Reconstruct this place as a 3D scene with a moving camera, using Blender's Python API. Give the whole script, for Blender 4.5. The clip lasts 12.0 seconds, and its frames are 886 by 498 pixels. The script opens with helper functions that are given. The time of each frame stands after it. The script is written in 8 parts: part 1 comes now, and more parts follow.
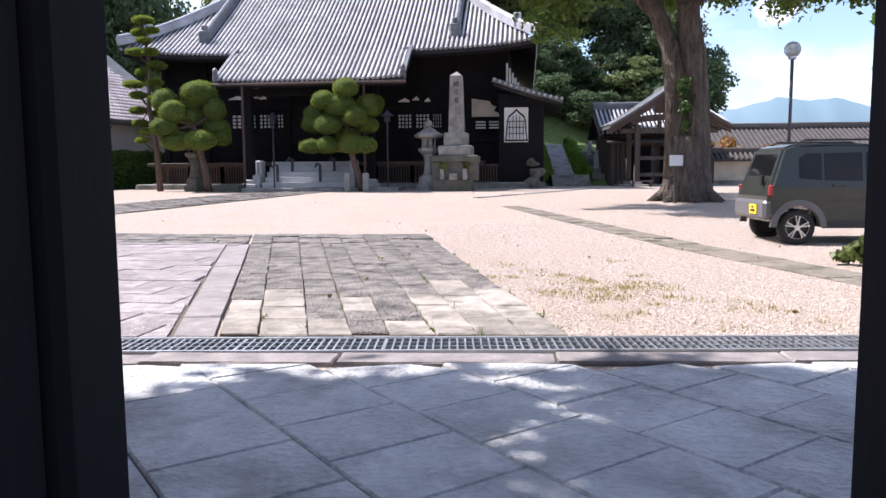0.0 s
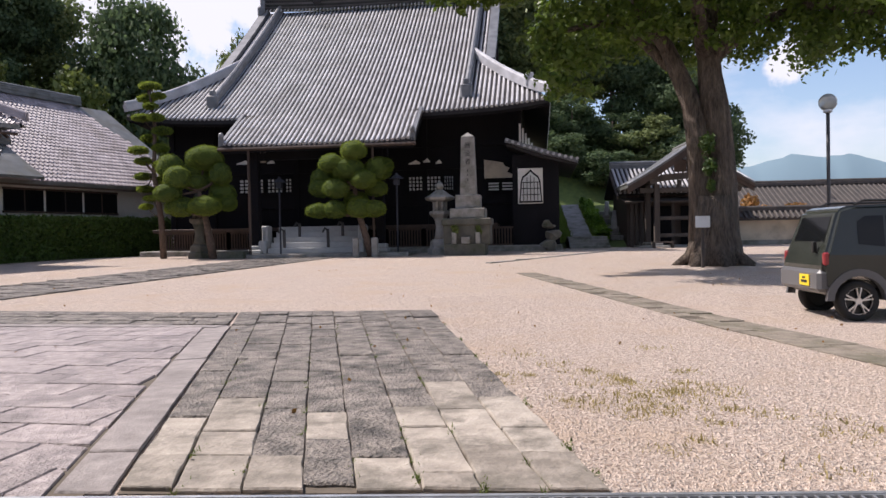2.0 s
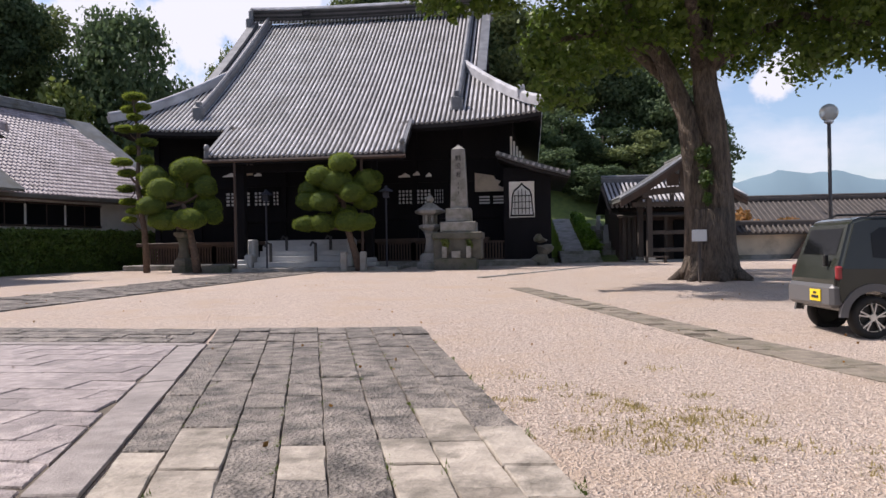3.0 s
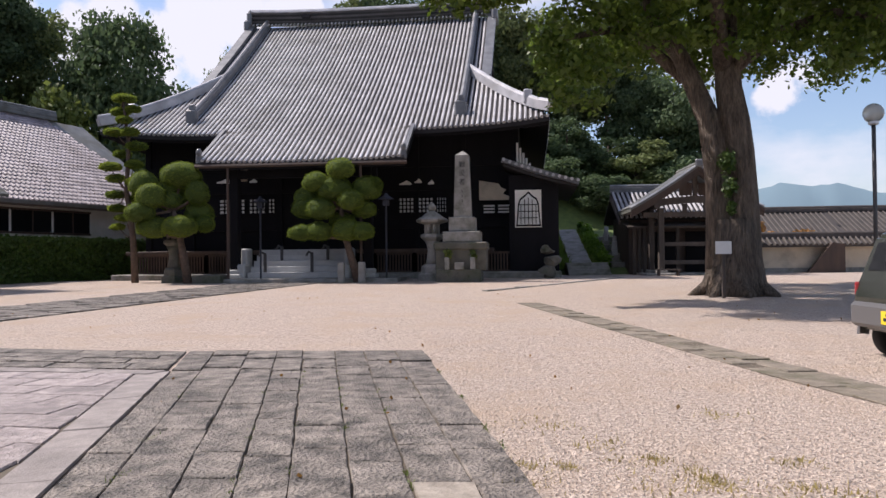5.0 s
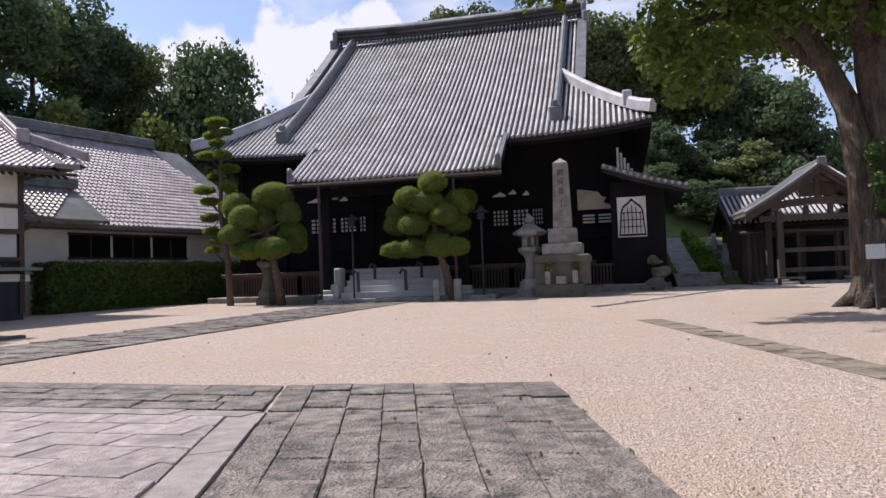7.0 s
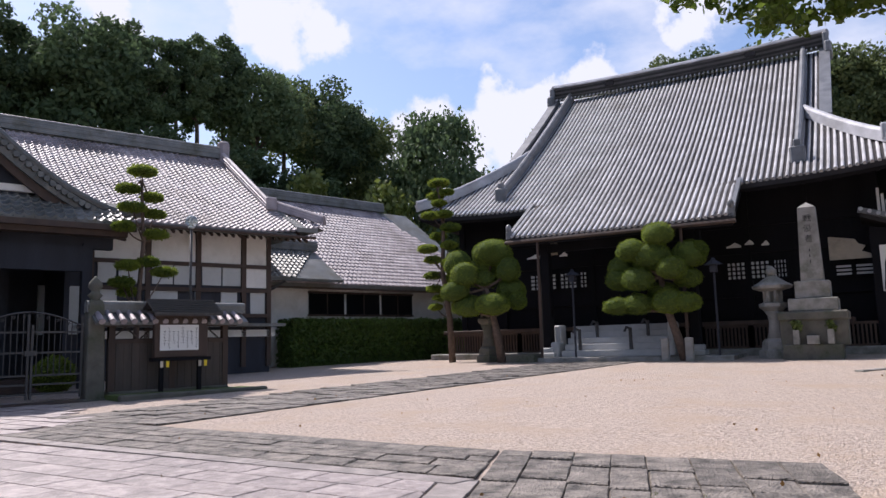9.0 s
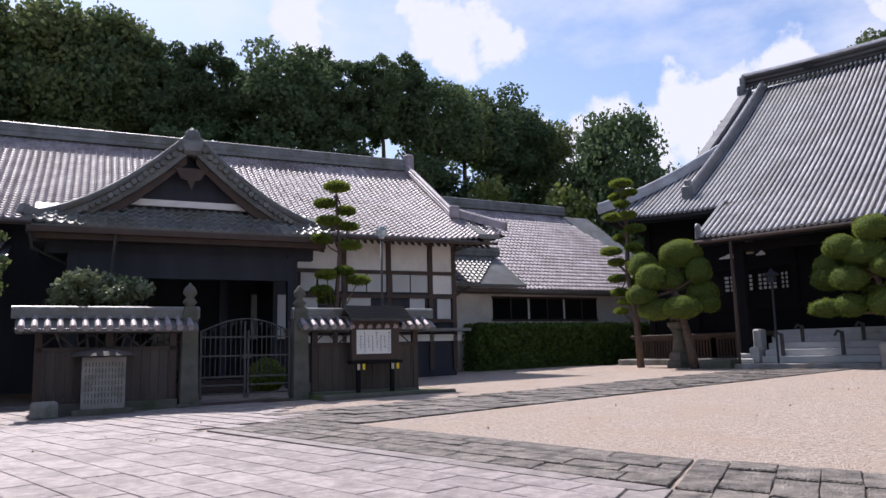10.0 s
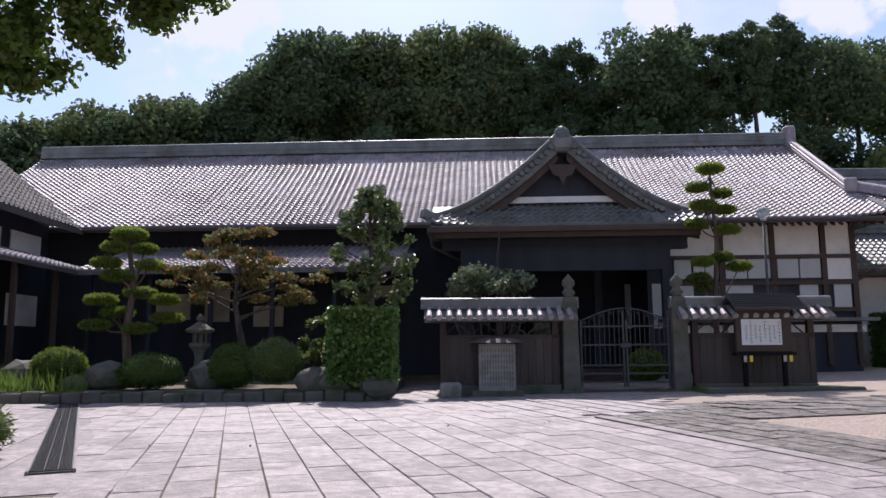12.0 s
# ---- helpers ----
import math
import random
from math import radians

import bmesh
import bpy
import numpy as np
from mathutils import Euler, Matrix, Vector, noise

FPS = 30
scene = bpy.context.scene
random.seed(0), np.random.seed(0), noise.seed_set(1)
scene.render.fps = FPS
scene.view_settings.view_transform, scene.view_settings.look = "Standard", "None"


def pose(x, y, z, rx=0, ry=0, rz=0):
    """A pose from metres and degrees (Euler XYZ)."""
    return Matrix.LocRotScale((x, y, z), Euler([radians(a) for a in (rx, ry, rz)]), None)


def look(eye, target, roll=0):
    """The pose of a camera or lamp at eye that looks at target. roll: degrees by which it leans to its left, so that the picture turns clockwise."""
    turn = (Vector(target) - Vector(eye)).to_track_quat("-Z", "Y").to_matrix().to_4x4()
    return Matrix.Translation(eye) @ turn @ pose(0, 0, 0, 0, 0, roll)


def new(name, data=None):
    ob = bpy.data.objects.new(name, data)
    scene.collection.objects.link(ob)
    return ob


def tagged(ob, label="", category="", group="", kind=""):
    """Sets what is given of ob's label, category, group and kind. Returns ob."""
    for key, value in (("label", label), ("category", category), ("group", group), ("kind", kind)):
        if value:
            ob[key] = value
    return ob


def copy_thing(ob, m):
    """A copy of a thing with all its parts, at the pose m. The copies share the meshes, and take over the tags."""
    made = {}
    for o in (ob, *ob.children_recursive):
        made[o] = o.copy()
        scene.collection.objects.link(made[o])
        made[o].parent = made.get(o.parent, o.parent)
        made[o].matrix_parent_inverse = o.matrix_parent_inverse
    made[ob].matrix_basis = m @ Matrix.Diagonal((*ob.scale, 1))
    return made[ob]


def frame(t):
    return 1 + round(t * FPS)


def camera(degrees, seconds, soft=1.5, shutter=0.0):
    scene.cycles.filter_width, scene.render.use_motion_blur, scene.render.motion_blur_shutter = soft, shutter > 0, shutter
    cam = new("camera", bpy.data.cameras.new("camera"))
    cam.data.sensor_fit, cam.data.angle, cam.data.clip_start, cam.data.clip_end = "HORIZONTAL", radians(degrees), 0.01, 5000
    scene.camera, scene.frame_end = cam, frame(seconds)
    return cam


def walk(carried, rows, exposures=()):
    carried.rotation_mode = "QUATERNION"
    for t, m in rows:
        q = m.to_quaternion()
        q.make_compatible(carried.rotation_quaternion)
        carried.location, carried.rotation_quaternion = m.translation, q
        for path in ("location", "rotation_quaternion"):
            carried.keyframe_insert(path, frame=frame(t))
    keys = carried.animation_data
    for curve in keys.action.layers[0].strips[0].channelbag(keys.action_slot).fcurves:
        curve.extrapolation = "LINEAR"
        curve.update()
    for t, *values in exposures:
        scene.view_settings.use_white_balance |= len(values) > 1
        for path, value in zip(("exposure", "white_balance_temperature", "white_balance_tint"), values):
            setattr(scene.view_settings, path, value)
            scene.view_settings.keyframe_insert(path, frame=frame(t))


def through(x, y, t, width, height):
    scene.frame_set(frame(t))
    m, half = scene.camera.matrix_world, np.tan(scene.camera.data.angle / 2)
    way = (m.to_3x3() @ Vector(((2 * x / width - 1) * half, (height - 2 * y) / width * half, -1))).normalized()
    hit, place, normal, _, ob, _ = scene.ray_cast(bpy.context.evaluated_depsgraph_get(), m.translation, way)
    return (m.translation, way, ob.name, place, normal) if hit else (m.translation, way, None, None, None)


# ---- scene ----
PATH = [
    (0, (0.688, 2.885, 1.194), (0.573, 4.871, 0.993), -0.4),
    (0.5, (0.75, 3.274, 1.276), (0.621, 5.264, 1.116), -0.7),
    (1, (0.732, 3.665, 1.314), (0.583, 5.656, 1.201), -1.0),
    (1.5, (0.75, 4.05, 1.317), (0.591, 6.043, 1.242), -1.0),
    (2, (0.761, 4.416, 1.335), (0.604, 6.409, 1.298), -1.1),
    (2.5, (0.704, 4.736, 1.336), (0.558, 6.731, 1.321), -1.0),
    (3, (0.69, 5.046, 1.297), (0.562, 7.042, 1.3), -1.0),
    (5, (0.534, 6.612, 1.327), (0.403, 8.607, 1.358), -0.6),
    (5.5, (0.391, 6.982, 1.343), (0.223, 8.975, 1.365), -0.5),
    (6, (0.246, 7.368, 1.349), (0.026, 9.356, 1.368), -0.8),
    (6.5, (0.075, 7.707, 1.355), (-0.21, 9.687, 1.392), -1.6),
    (8.5, (-0.333, 8.708, 1.338), (-1.056, 10.558, 1.567), -1.9),
    (9, (-0.287, 8.741, 1.328), (-1.198, 10.503, 1.582), -1.6),
    (9.5, (-0.254, 8.716, 1.327), (-1.371, 10.353, 1.596), -1.5),
    (10, (-0.238, 8.66, 1.32), (-1.551, 10.143, 1.599), -1.4),
    (10.5, (-0.239, 8.603, 1.317), (-1.727, 9.908, 1.599), -1.3),
    (11, (-0.249, 8.558, 1.318), (-1.886, 9.672, 1.596), -1.0),
    (11.5, (-0.283, 8.525, 1.312), (-2.045, 9.431, 1.584), -0.6),
    (12, (-0.361, 8.503, 1.304), (-2.22, 9.19, 1.572), -0.4),
]
# seconds, stops, kelvin, tint
EXPOSURES = [(0, 1.2, 5900, 18.5), (0.6, 0.86, 6200, 19), (1.5, 0.63, 6330, 19), (5.5, 0.53, 6300, 19), (8.5, 0.56, 6120, 19), (12, 0.5, 5950, 20.5)]
cam = camera(62.1, 12.0)
walk(cam, [(t, look(eye, target, roll)) for t, eye, target, roll in PATH], exposures=EXPOSURES)

# ---- light ----
SUN_YAW, SUN_UP = 74.0, 53.0
sun_way = Vector((-math.sin(radians(SUN_YAW)) * math.cos(radians(SUN_UP)), math.cos(radians(SUN_YAW)) * math.cos(radians(SUN_UP)), math.sin(radians(SUN_UP))))
sun = new("sun", bpy.data.lights.new("sun", "SUN"))
sun.data.energy, sun.data.angle, sun.data.color = 4.2, radians(0.55), (1.0, 0.93, 0.82)
sun.matrix_world = look((0, 0, 60), Vector((0, 0, 60)) - sun_way)


def sky_world():
    w = bpy.data.worlds.new("sky")
    scene.world = w
    w.use_nodes = True
    nt = w.node_tree
    nt.nodes.clear()
    N, L = nt.nodes.new, nt.links.new
    sky = N("ShaderNodeTexSky")
    sky.sky_type, sky.sun_disc = "NISHITA", False
    sky.sun_elevation, sky.sun_rotation = radians(SUN_UP), radians(-SUN_YAW)
    sky.air_density, sky.dust_density, sky.ozone_density = 1.0, 1.2, 1.0
    co = N("ShaderNodeTexCoord")
    mp = N("ShaderNodeMapping")
    mp.inputs["Scale"].default_value = (3.1, 3.1, 6.4)
    mp.inputs["Location"].default_value = (0.35, 0.2, 0.0)
    L(co.outputs["Generated"], mp.inputs["Vector"])
    wisp = N("ShaderNodeTexNoise")
    wisp.inputs["Scale"].default_value, wisp.inputs["Detail"].default_value, wisp.inputs["Roughness"].default_value = 1.6, 9, 0.56
    L(mp.outputs[0], wisp.inputs["Vector"])
    thin = N("ShaderNodeMapRange")
    thin.inputs["From Min"].default_value, thin.inputs["From Max"].default_value, thin.inputs["To Max"].default_value = 0.46, 0.7, 0.75
    L(wisp.outputs["Fac"], thin.inputs["Value"])
    # heaped fair-weather clouds over the low wing: turn to the left of north, height and width in degrees
    puff = N("ShaderNodeTexNoise")
    puff.inputs["Scale"].default_value, puff.inputs["Detail"].default_value, puff.inputs["Roughness"].default_value = 17.0, 8, 0.55
    L(co.outputs["Generated"], puff.inputs["Vector"])
    heap = None
    for turn, up, wide in ((28.3, 17.6, 3.6), (22.5, 16.6, 4.4), (18.8, 17.4, 3.2), (15.2, 18.9, 3.2), (34.0, 14.5, 4.6), (40.5, 24.0, 4.5), (26.0, 13.0, 6.0), (88.0, 25.5, 6.0), (53.0, 24.5, 4.0), (37.0, 23.5, 3.0), (-21.0, 12.0, 3.0), (-16.5, 14.5, 2.4), (7.0, 24.0, 3.5)):
        far = N("ShaderNodeVectorMath")
        far.operation = "DISTANCE"
        far.inputs[1].default_value = (-math.sin(radians(turn)) * math.cos(radians(up)), math.cos(radians(turn)) * math.cos(radians(up)), math.sin(radians(up)))
        L(co.outputs["Generated"], far.inputs[0])
        near = N("ShaderNodeMath")
        near.operation = "MULTIPLY_ADD"
        near.inputs[1].default_value, near.inputs[2].default_value = -1 / radians(wide), 1.0
        L(far.outputs["Value"], near.inputs[0])
        if heap:
            top = N("ShaderNodeMath")
            top.operation = "MAXIMUM"
            L(heap.outputs[0], top.inputs[0])
            L(near.outputs[0], top.inputs[1])
            heap = top
        else:
            heap = near
    body = N("ShaderNodeMath")
    body.operation = "MULTIPLY_ADD"
    body.inputs[1].default_value = 2.4
    L(puff.outputs["Fac"], body.inputs[0])
    L(heap.outputs[0], body.inputs[2])
    dense = N("ShaderNodeMapRange")
    dense.interpolation_type = "SMOOTHSTEP"
    dense.inputs["From Min"].default_value, dense.inputs["From Max"].default_value = 1.34, 1.72
    L(body.outputs[0], dense.inputs["Value"])
    cover = N("ShaderNodeMath")
    cover.operation = "MAXIMUM"
    L(thin.outputs[0], cover.inputs[0])
    L(dense.outputs[0], cover.inputs[1])
    bg = N("ShaderNodeBackground")
    bg.inputs["Strength"].default_value = 0.11
    L(sky.outputs[0], bg.inputs["Color"])
    cloud = N("ShaderNodeBackground")
    cloud.inputs["Color"].default_value, cloud.inputs["Strength"].default_value = (0.93, 0.95, 1.0, 1), 0.66
    mix = N("ShaderNodeMixShader")
    L(cover.outputs[0], mix.inputs[0])
    L(bg.outputs[0], mix.inputs[1])
    L(cloud.outputs[0], mix.inputs[2])
    out = N("ShaderNodeOutputWorld")
    L(mix.outputs[0], out.inputs[0])


sky_world()


# ---- materials ----
def mat(name, a, b, rough=0.8, scale=6.0, fine=60.0, bump=0.3, metal=0.0, island=0.0, rand=0.0, stain=None, stain_scale=0.7, depth=0.01, stretch=(1, 1, 1), amount=0.5, spec=0.5):
    """A surface that runs between the colours a and b in grain of two scales, with stains of a third colour and fine relief."""
    m = bpy.data.materials.new(name)
    m.use_nodes = True
    nt = m.node_tree
    N, L = nt.nodes.new, nt.links.new
    bs = nt.nodes["Principled BSDF"]
    co = N("ShaderNodeTexCoord")
    mp = N("ShaderNodeMapping")
    mp.inputs["Scale"].default_value = stretch
    L(co.outputs["Object"], mp.inputs[0])
    n1, n2 = N("ShaderNodeTexNoise"), N("ShaderNodeTexNoise")
    n1.inputs["Scale"].default_value, n1.inputs["Detail"].default_value = scale, 6
    n2.inputs["Scale"].default_value, n2.inputs["Detail"].default_value = fine, 3
    L(mp.outputs[0], n1.inputs["Vector"])
    L(mp.outputs[0], n2.inputs["Vector"])
    add = N("ShaderNodeMath")
    add.operation = "MULTIPLY_ADD"
    add.inputs[1].default_value = amount
    L(n2.outputs["Fac"], add.inputs[0])
    sub = N("ShaderNodeMath")
    sub.operation = "MULTIPLY_ADD"
    sub.inputs[1].default_value, sub.inputs[2].default_value = 1.6, -0.3 - amount / 2
    L(n1.outputs["Fac"], sub.inputs[0])
    L(sub.outputs[0], add.inputs[2])
    last = add.outputs[0]
    for on, node, key in ((island, "ShaderNodeNewGeometry", "Random Per Island"), (rand, "ShaderNodeObjectInfo", "Random")):
        if on:
            g, k = N(node), N("ShaderNodeMath")
            k.operation = "MULTIPLY_ADD"
            k.inputs[1].default_value = on
            L(g.outputs[key], k.inputs[0])
            o = N("ShaderNodeMath")
            o.operation = "SUBTRACT"
            o.inputs[1].default_value = on / 2
            L(last, o.inputs[0])
            L(o.outputs[0], k.inputs[2])
            last = k.outputs[0]
    mx = N("ShaderNodeMix")
    mx.data_type, mx.clamp_factor = "RGBA", True
    mx.inputs[6].default_value, mx.inputs[7].default_value = (*a, 1), (*b, 1)
    L(last, mx.inputs[0])
    col = mx.outputs[2]
    if stain:
        n3, r = N("ShaderNodeTexNoise"), N("ShaderNodeValToRGB")
        n3.inputs["Scale"].default_value, n3.inputs["Detail"].default_value, n3.inputs["Roughness"].default_value = stain_scale, 8, 0.65
        L(co.outputs["Object"], n3.inputs["Vector"])
        r.color_ramp.elements[0].position, r.color_ramp.elements[1].position = 0.48, 0.66
        L(n3.outputs["Fac"], r.inputs[0])
        m2 = N("ShaderNodeMix")
        m2.data_type = "RGBA"
        m2.inputs[7].default_value = (*stain, 1)
        L(r.outputs[0], m2.inputs[0])
        L(col, m2.inputs[6])
        col = m2.outputs[2]
    L(col, bs.inputs["Base Color"])
    rr = N("ShaderNodeMath")
    rr.operation = "MULTIPLY_ADD"
    rr.inputs[1].default_value, rr.inputs[2].default_value = 0.25, rough - 0.12
    L(n1.outputs["Fac"], rr.inputs[0])
    L(rr.outputs[0], bs.inputs["Roughness"])
    bs.inputs["Metallic"].default_value = metal
    bs.inputs["Specular IOR Level"].default_value = spec
    if bump:
        bu = N("ShaderNodeBump")
        bu.inputs["Strength"].default_value, bu.inputs["Distance"].default_value = bump, depth
        L(add.outputs[0], bu.inputs["Height"])
        L(bu.outputs[0], bs.inputs["Normal"])
    return m


def leaf_mat(name, a, b, through=0.35, gloss=0.5):
    """Leaves: each one its own green, letting some light through."""
    m = bpy.data.materials.new(name)
    m.use_nodes = True
    nt = m.node_tree
    N, L = nt.nodes.new, nt.links.new
    bs, out = nt.nodes["Principled BSDF"], nt.nodes["Material Output"]
    g, oi = N("ShaderNodeNewGeometry"), N("ShaderNodeObjectInfo")
    k = N("ShaderNodeMath")
    k.operation = "MULTIPLY_ADD"
    k.inputs[1].default_value = 0.45
    L(oi.outputs["Random"], k.inputs[0])
    k2 = N("ShaderNodeMath")
    k2.operation = "MULTIPLY"
    k2.inputs[1].default_value = 0.65
    L(g.outputs["Random Per Island"], k2.inputs[0])
    L(k2.outputs[0], k.inputs[2])
    mx = N("ShaderNodeMix")
    mx.data_type = "RGBA"
    mx.inputs[6].default_value, mx.inputs[7].default_value = (*a, 1), (*b, 1)
    L(k.outputs[0], mx.inputs[0])
    L(mx.outputs[2], bs.inputs["Base Color"])
    bs.inputs["Roughness"].default_value = gloss
    tr = N("ShaderNodeBsdfTranslucent")
    L(mx.outputs[2], tr.inputs["Color"])
    ms = N("ShaderNodeMixShader")
    ms.inputs[0].default_value = through
    L(bs.outputs[0], ms.inputs[1])
    L(tr.outputs[0], ms.inputs[2])
    L(ms.outputs[0], out.inputs["Surface"])
    return m


def plain(name, c, rough=0.5, metal=0.0, glow=0.0, clear=0.0):
    m = bpy.data.materials.new(name)
    m.use_nodes = True
    bs = m.node_tree.nodes["Principled BSDF"]
    bs.inputs["Base Color"].default_value, bs.inputs["Roughness"].default_value, bs.inputs["Metallic"].default_value = (*c, 1), rough, metal
    bs.inputs["Transmission Weight"].default_value = clear
    if glow:
        bs.inputs["Emission Color"].default_value, bs.inputs["Emission Strength"].default_value = (*c, 1), glow
    return m


M_GRAVEL = mat("pink_gravel", (0.24, 0.185, 0.15), (0.77, 0.645, 0.545), 0.95, 18, 46, 1.0, depth=0.035, stain=(0.5, 0.39, 0.3), stain_scale=0.6, amount=1.7)
M_EARTH = mat("earth", (0.09, 0.08, 0.05), (0.16, 0.13, 0.08), 0.95, 3, 40, 0.5)
M_MOSS = mat("grassy_earth", (0.05, 0.08, 0.02), (0.12, 0.16, 0.04), 0.95, 2, 40, 0.6)
M_GRANITE = mat("pale_granite", (0.15, 0.125, 0.12), (0.46, 0.395, 0.38), 0.55, 9, 55, 0.9, depth=0.02, rand=0.35, stain=(0.17, 0.145, 0.14), stain_scale=1.6, amount=1.0)
M_STRIP = mat("granite_strip", (0.15, 0.13, 0.122), (0.36, 0.32, 0.3), 0.7, 6, 60, 0.6, stain=(0.17, 0.15, 0.14), stain_scale=1.4, depth=0.015, amount=0.9)
M_SLAB = mat("weathered_slab", (0.06, 0.053, 0.047), (0.33, 0.29, 0.25), 0.72, 4.5, 34, 1.0, rand=0.3, stain=(0.05, 0.045, 0.039), stain_scale=3.2, depth=0.04, amount=1.2)
M_SLAB_PALE = mat("sandy_slab", (0.19, 0.165, 0.135), (0.44, 0.39, 0.33), 0.8, 6, 30, 1.0, rand=0.6, stain=(0.14, 0.125, 0.1), stain_scale=2.4, depth=0.02)
M_GATESLAB = mat("gate_slab", (0.36, 0.365, 0.37), (0.62, 0.615, 0.6), 0.6, 3.5, 26, 1.0, rand=0.2, stain=(0.25, 0.245, 0.235), stain_scale=1.3, depth=0.03, amount=0.9)
M_OLDSTRIP = mat("mossy_old_stone", (0.13, 0.11, 0.085), (0.29, 0.25, 0.2), 0.9, 5, 40, 0.8, stain=(0.1, 0.095, 0.06), stain_scale=1.5, depth=0.02, amount=0.8)
M_JOINT = mat("joint_earth", (0.07, 0.06, 0.045), (0.15, 0.12, 0.09), 0.95, 8, 60, 0.5)
M_STONE = mat("grey_stone", (0.2, 0.19, 0.175), (0.36, 0.345, 0.32), 0.85, 3, 50, 0.5, stain=(0.12, 0.12, 0.09), stain_scale=1.2)
M_STONE_DARK = mat("mossy_stone", (0.06, 0.058, 0.048), (0.19, 0.175, 0.145), 0.9, 3, 40, 0.6, stain=(0.06, 0.07, 0.04), stain_scale=1.5)
M_STEP = mat("step_granite", (0.36, 0.36, 0.36), (0.5, 0.5, 0.49), 0.75, 3, 120, 0.2)
M_TILE = mat("smoked_roof_tile", (0.27, 0.27, 0.285), (0.56, 0.56, 0.585), 0.4, 1.4, 25, 0.25, rand=0.3, stain=(0.3, 0.295, 0.3), stain_scale=0.5)
# far darker than the cover tiles: shade between the rows put into the colour
M_TILE_BED = mat("shade_dark_tile_bed", (0.014, 0.012, 0.013), (0.042, 0.038, 0.038), 0.7, 1.4, 25, 0.25, spec=0.25)
M_TILE_RES = mat("wavy_roof_tile", (0.175, 0.148, 0.153), (0.42, 0.365, 0.375), 0.52, 1.2, 20, 0.2, island=0.5, stain=(0.16, 0.13, 0.13), stain_scale=0.35, spec=0.4)
M_TILE_DARK = mat("dark_ridge_tile", (0.07, 0.073, 0.08), (0.2, 0.205, 0.215), 0.45, 2, 20, 0.3)
M_TILE_BROWN = mat("brown_roof_tile", (0.03, 0.026, 0.024), (0.085, 0.072, 0.064), 0.75, 2, 20, 0.3, island=0.5)
M_TILE_OLD = mat("old_roof_tile", (0.07, 0.075, 0.07), (0.2, 0.2, 0.19), 0.5, 2, 20, 0.3, island=0.5, stain=(0.09, 0.085, 0.06), stain_scale=0.8)
# both dark woods: blue cast of glare and reflected sky put into the colour
M_WOOD = mat("glare_tinted_dark_wood", (0.004, 0.0038, 0.0052), (0.0125, 0.0115, 0.0145), 0.8, 2, 30, 0.3, stretch=(1, 1, 0.15), spec=0.2)
M_WOOD_RES = mat("sky_tinted_house_wood", (0.014, 0.016, 0.023), (0.042, 0.045, 0.06), 0.7, 2, 30, 0.3, stretch=(1, 1, 0.15), spec=0.4)
M_WOOD_OLD = mat("weathered_wood", (0.035, 0.028, 0.024), (0.11, 0.088, 0.074), 0.8, 3, 40, 0.4, stretch=(1, 1, 0.12))
M_WOOD_BROWN = mat("brown_wood", (0.035, 0.022, 0.017), (0.09, 0.058, 0.043), 0.7, 3, 40, 0.35, stretch=(1, 1, 0.15))
M_PLASTER = mat("white_plaster", (0.7, 0.68, 0.64), (0.84, 0.82, 0.78), 0.85, 1.5, 30, 0.12, stain=(0.6, 0.57, 0.52), stain_scale=0.6)
M_CREAM = mat("cream_plaster", (0.5, 0.42, 0.31), (0.66, 0.58, 0.46), 0.85, 1.5, 30, 0.12, stain=(0.36, 0.31, 0.25), stain_scale=0.6)
M_PAPER = mat("window_paper", (0.62, 0.63, 0.62), (0.72, 0.73, 0.72), 0.8, 2, 20, 0.05)
M_GLASS = plain("dark_window_glass", (0.008, 0.009, 0.01), 0.04)
M_GLASS.node_tree.nodes["Principled BSDF"].inputs["Specular IOR Level"].default_value = 0.25
M_FROST = mat("frosted_pane", (0.42, 0.43, 0.42), (0.56, 0.57, 0.56), 0.45, 0.6, 10, 0.05)
M_IRON = mat("dark_iron", (0.03, 0.03, 0.032), (0.07, 0.065, 0.062), 0.55, 6, 60, 0.2)
M_STEEL = mat("galvanised_steel", (0.42, 0.43, 0.44), (0.62, 0.63, 0.64), 0.42, 8, 80, 0.1, metal=0.8)
M_BARK = mat("grey_brown_bark", (0.02, 0.016, 0.013), (0.25, 0.195, 0.15), 0.95, 6, 30, 1.0, stretch=(1, 1, 0.16), depth=0.16, amount=1.1)
M_PINEBARK = mat("pine_bark", (0.06, 0.04, 0.03), (0.17, 0.12, 0.09), 0.95, 8, 50, 1.0, depth=0.03)
M_LEAF_CAMPHOR = leaf_mat("camphor_leaf", (0.03, 0.07, 0.012), (0.15, 0.22, 0.03), 0.45)
M_LEAF_BRIGHT = leaf_mat("sunlit_leaf", (0.07, 0.15, 0.015), (0.2, 0.34, 0.035), 0.5)
M_LEAF_FOREST = leaf_mat("forest_leaf", (0.04, 0.07, 0.035), (0.12, 0.175, 0.075), 0.4, 0.85)
M_LEAF_FOREST2 = leaf_mat("olive_forest_leaf", (0.06, 0.088, 0.035), (0.18, 0.22, 0.08), 0.42, 0.85)
M_LEAF_BAMBOO = leaf_mat("yellow_green_leaf", (0.08, 0.12, 0.025), (0.2, 0.24, 0.06), 0.4)
M_LEAF_PINE = leaf_mat("clipped_pine_needle", (0.06, 0.105, 0.014), (0.27, 0.33, 0.045), 0.45, 0.9)
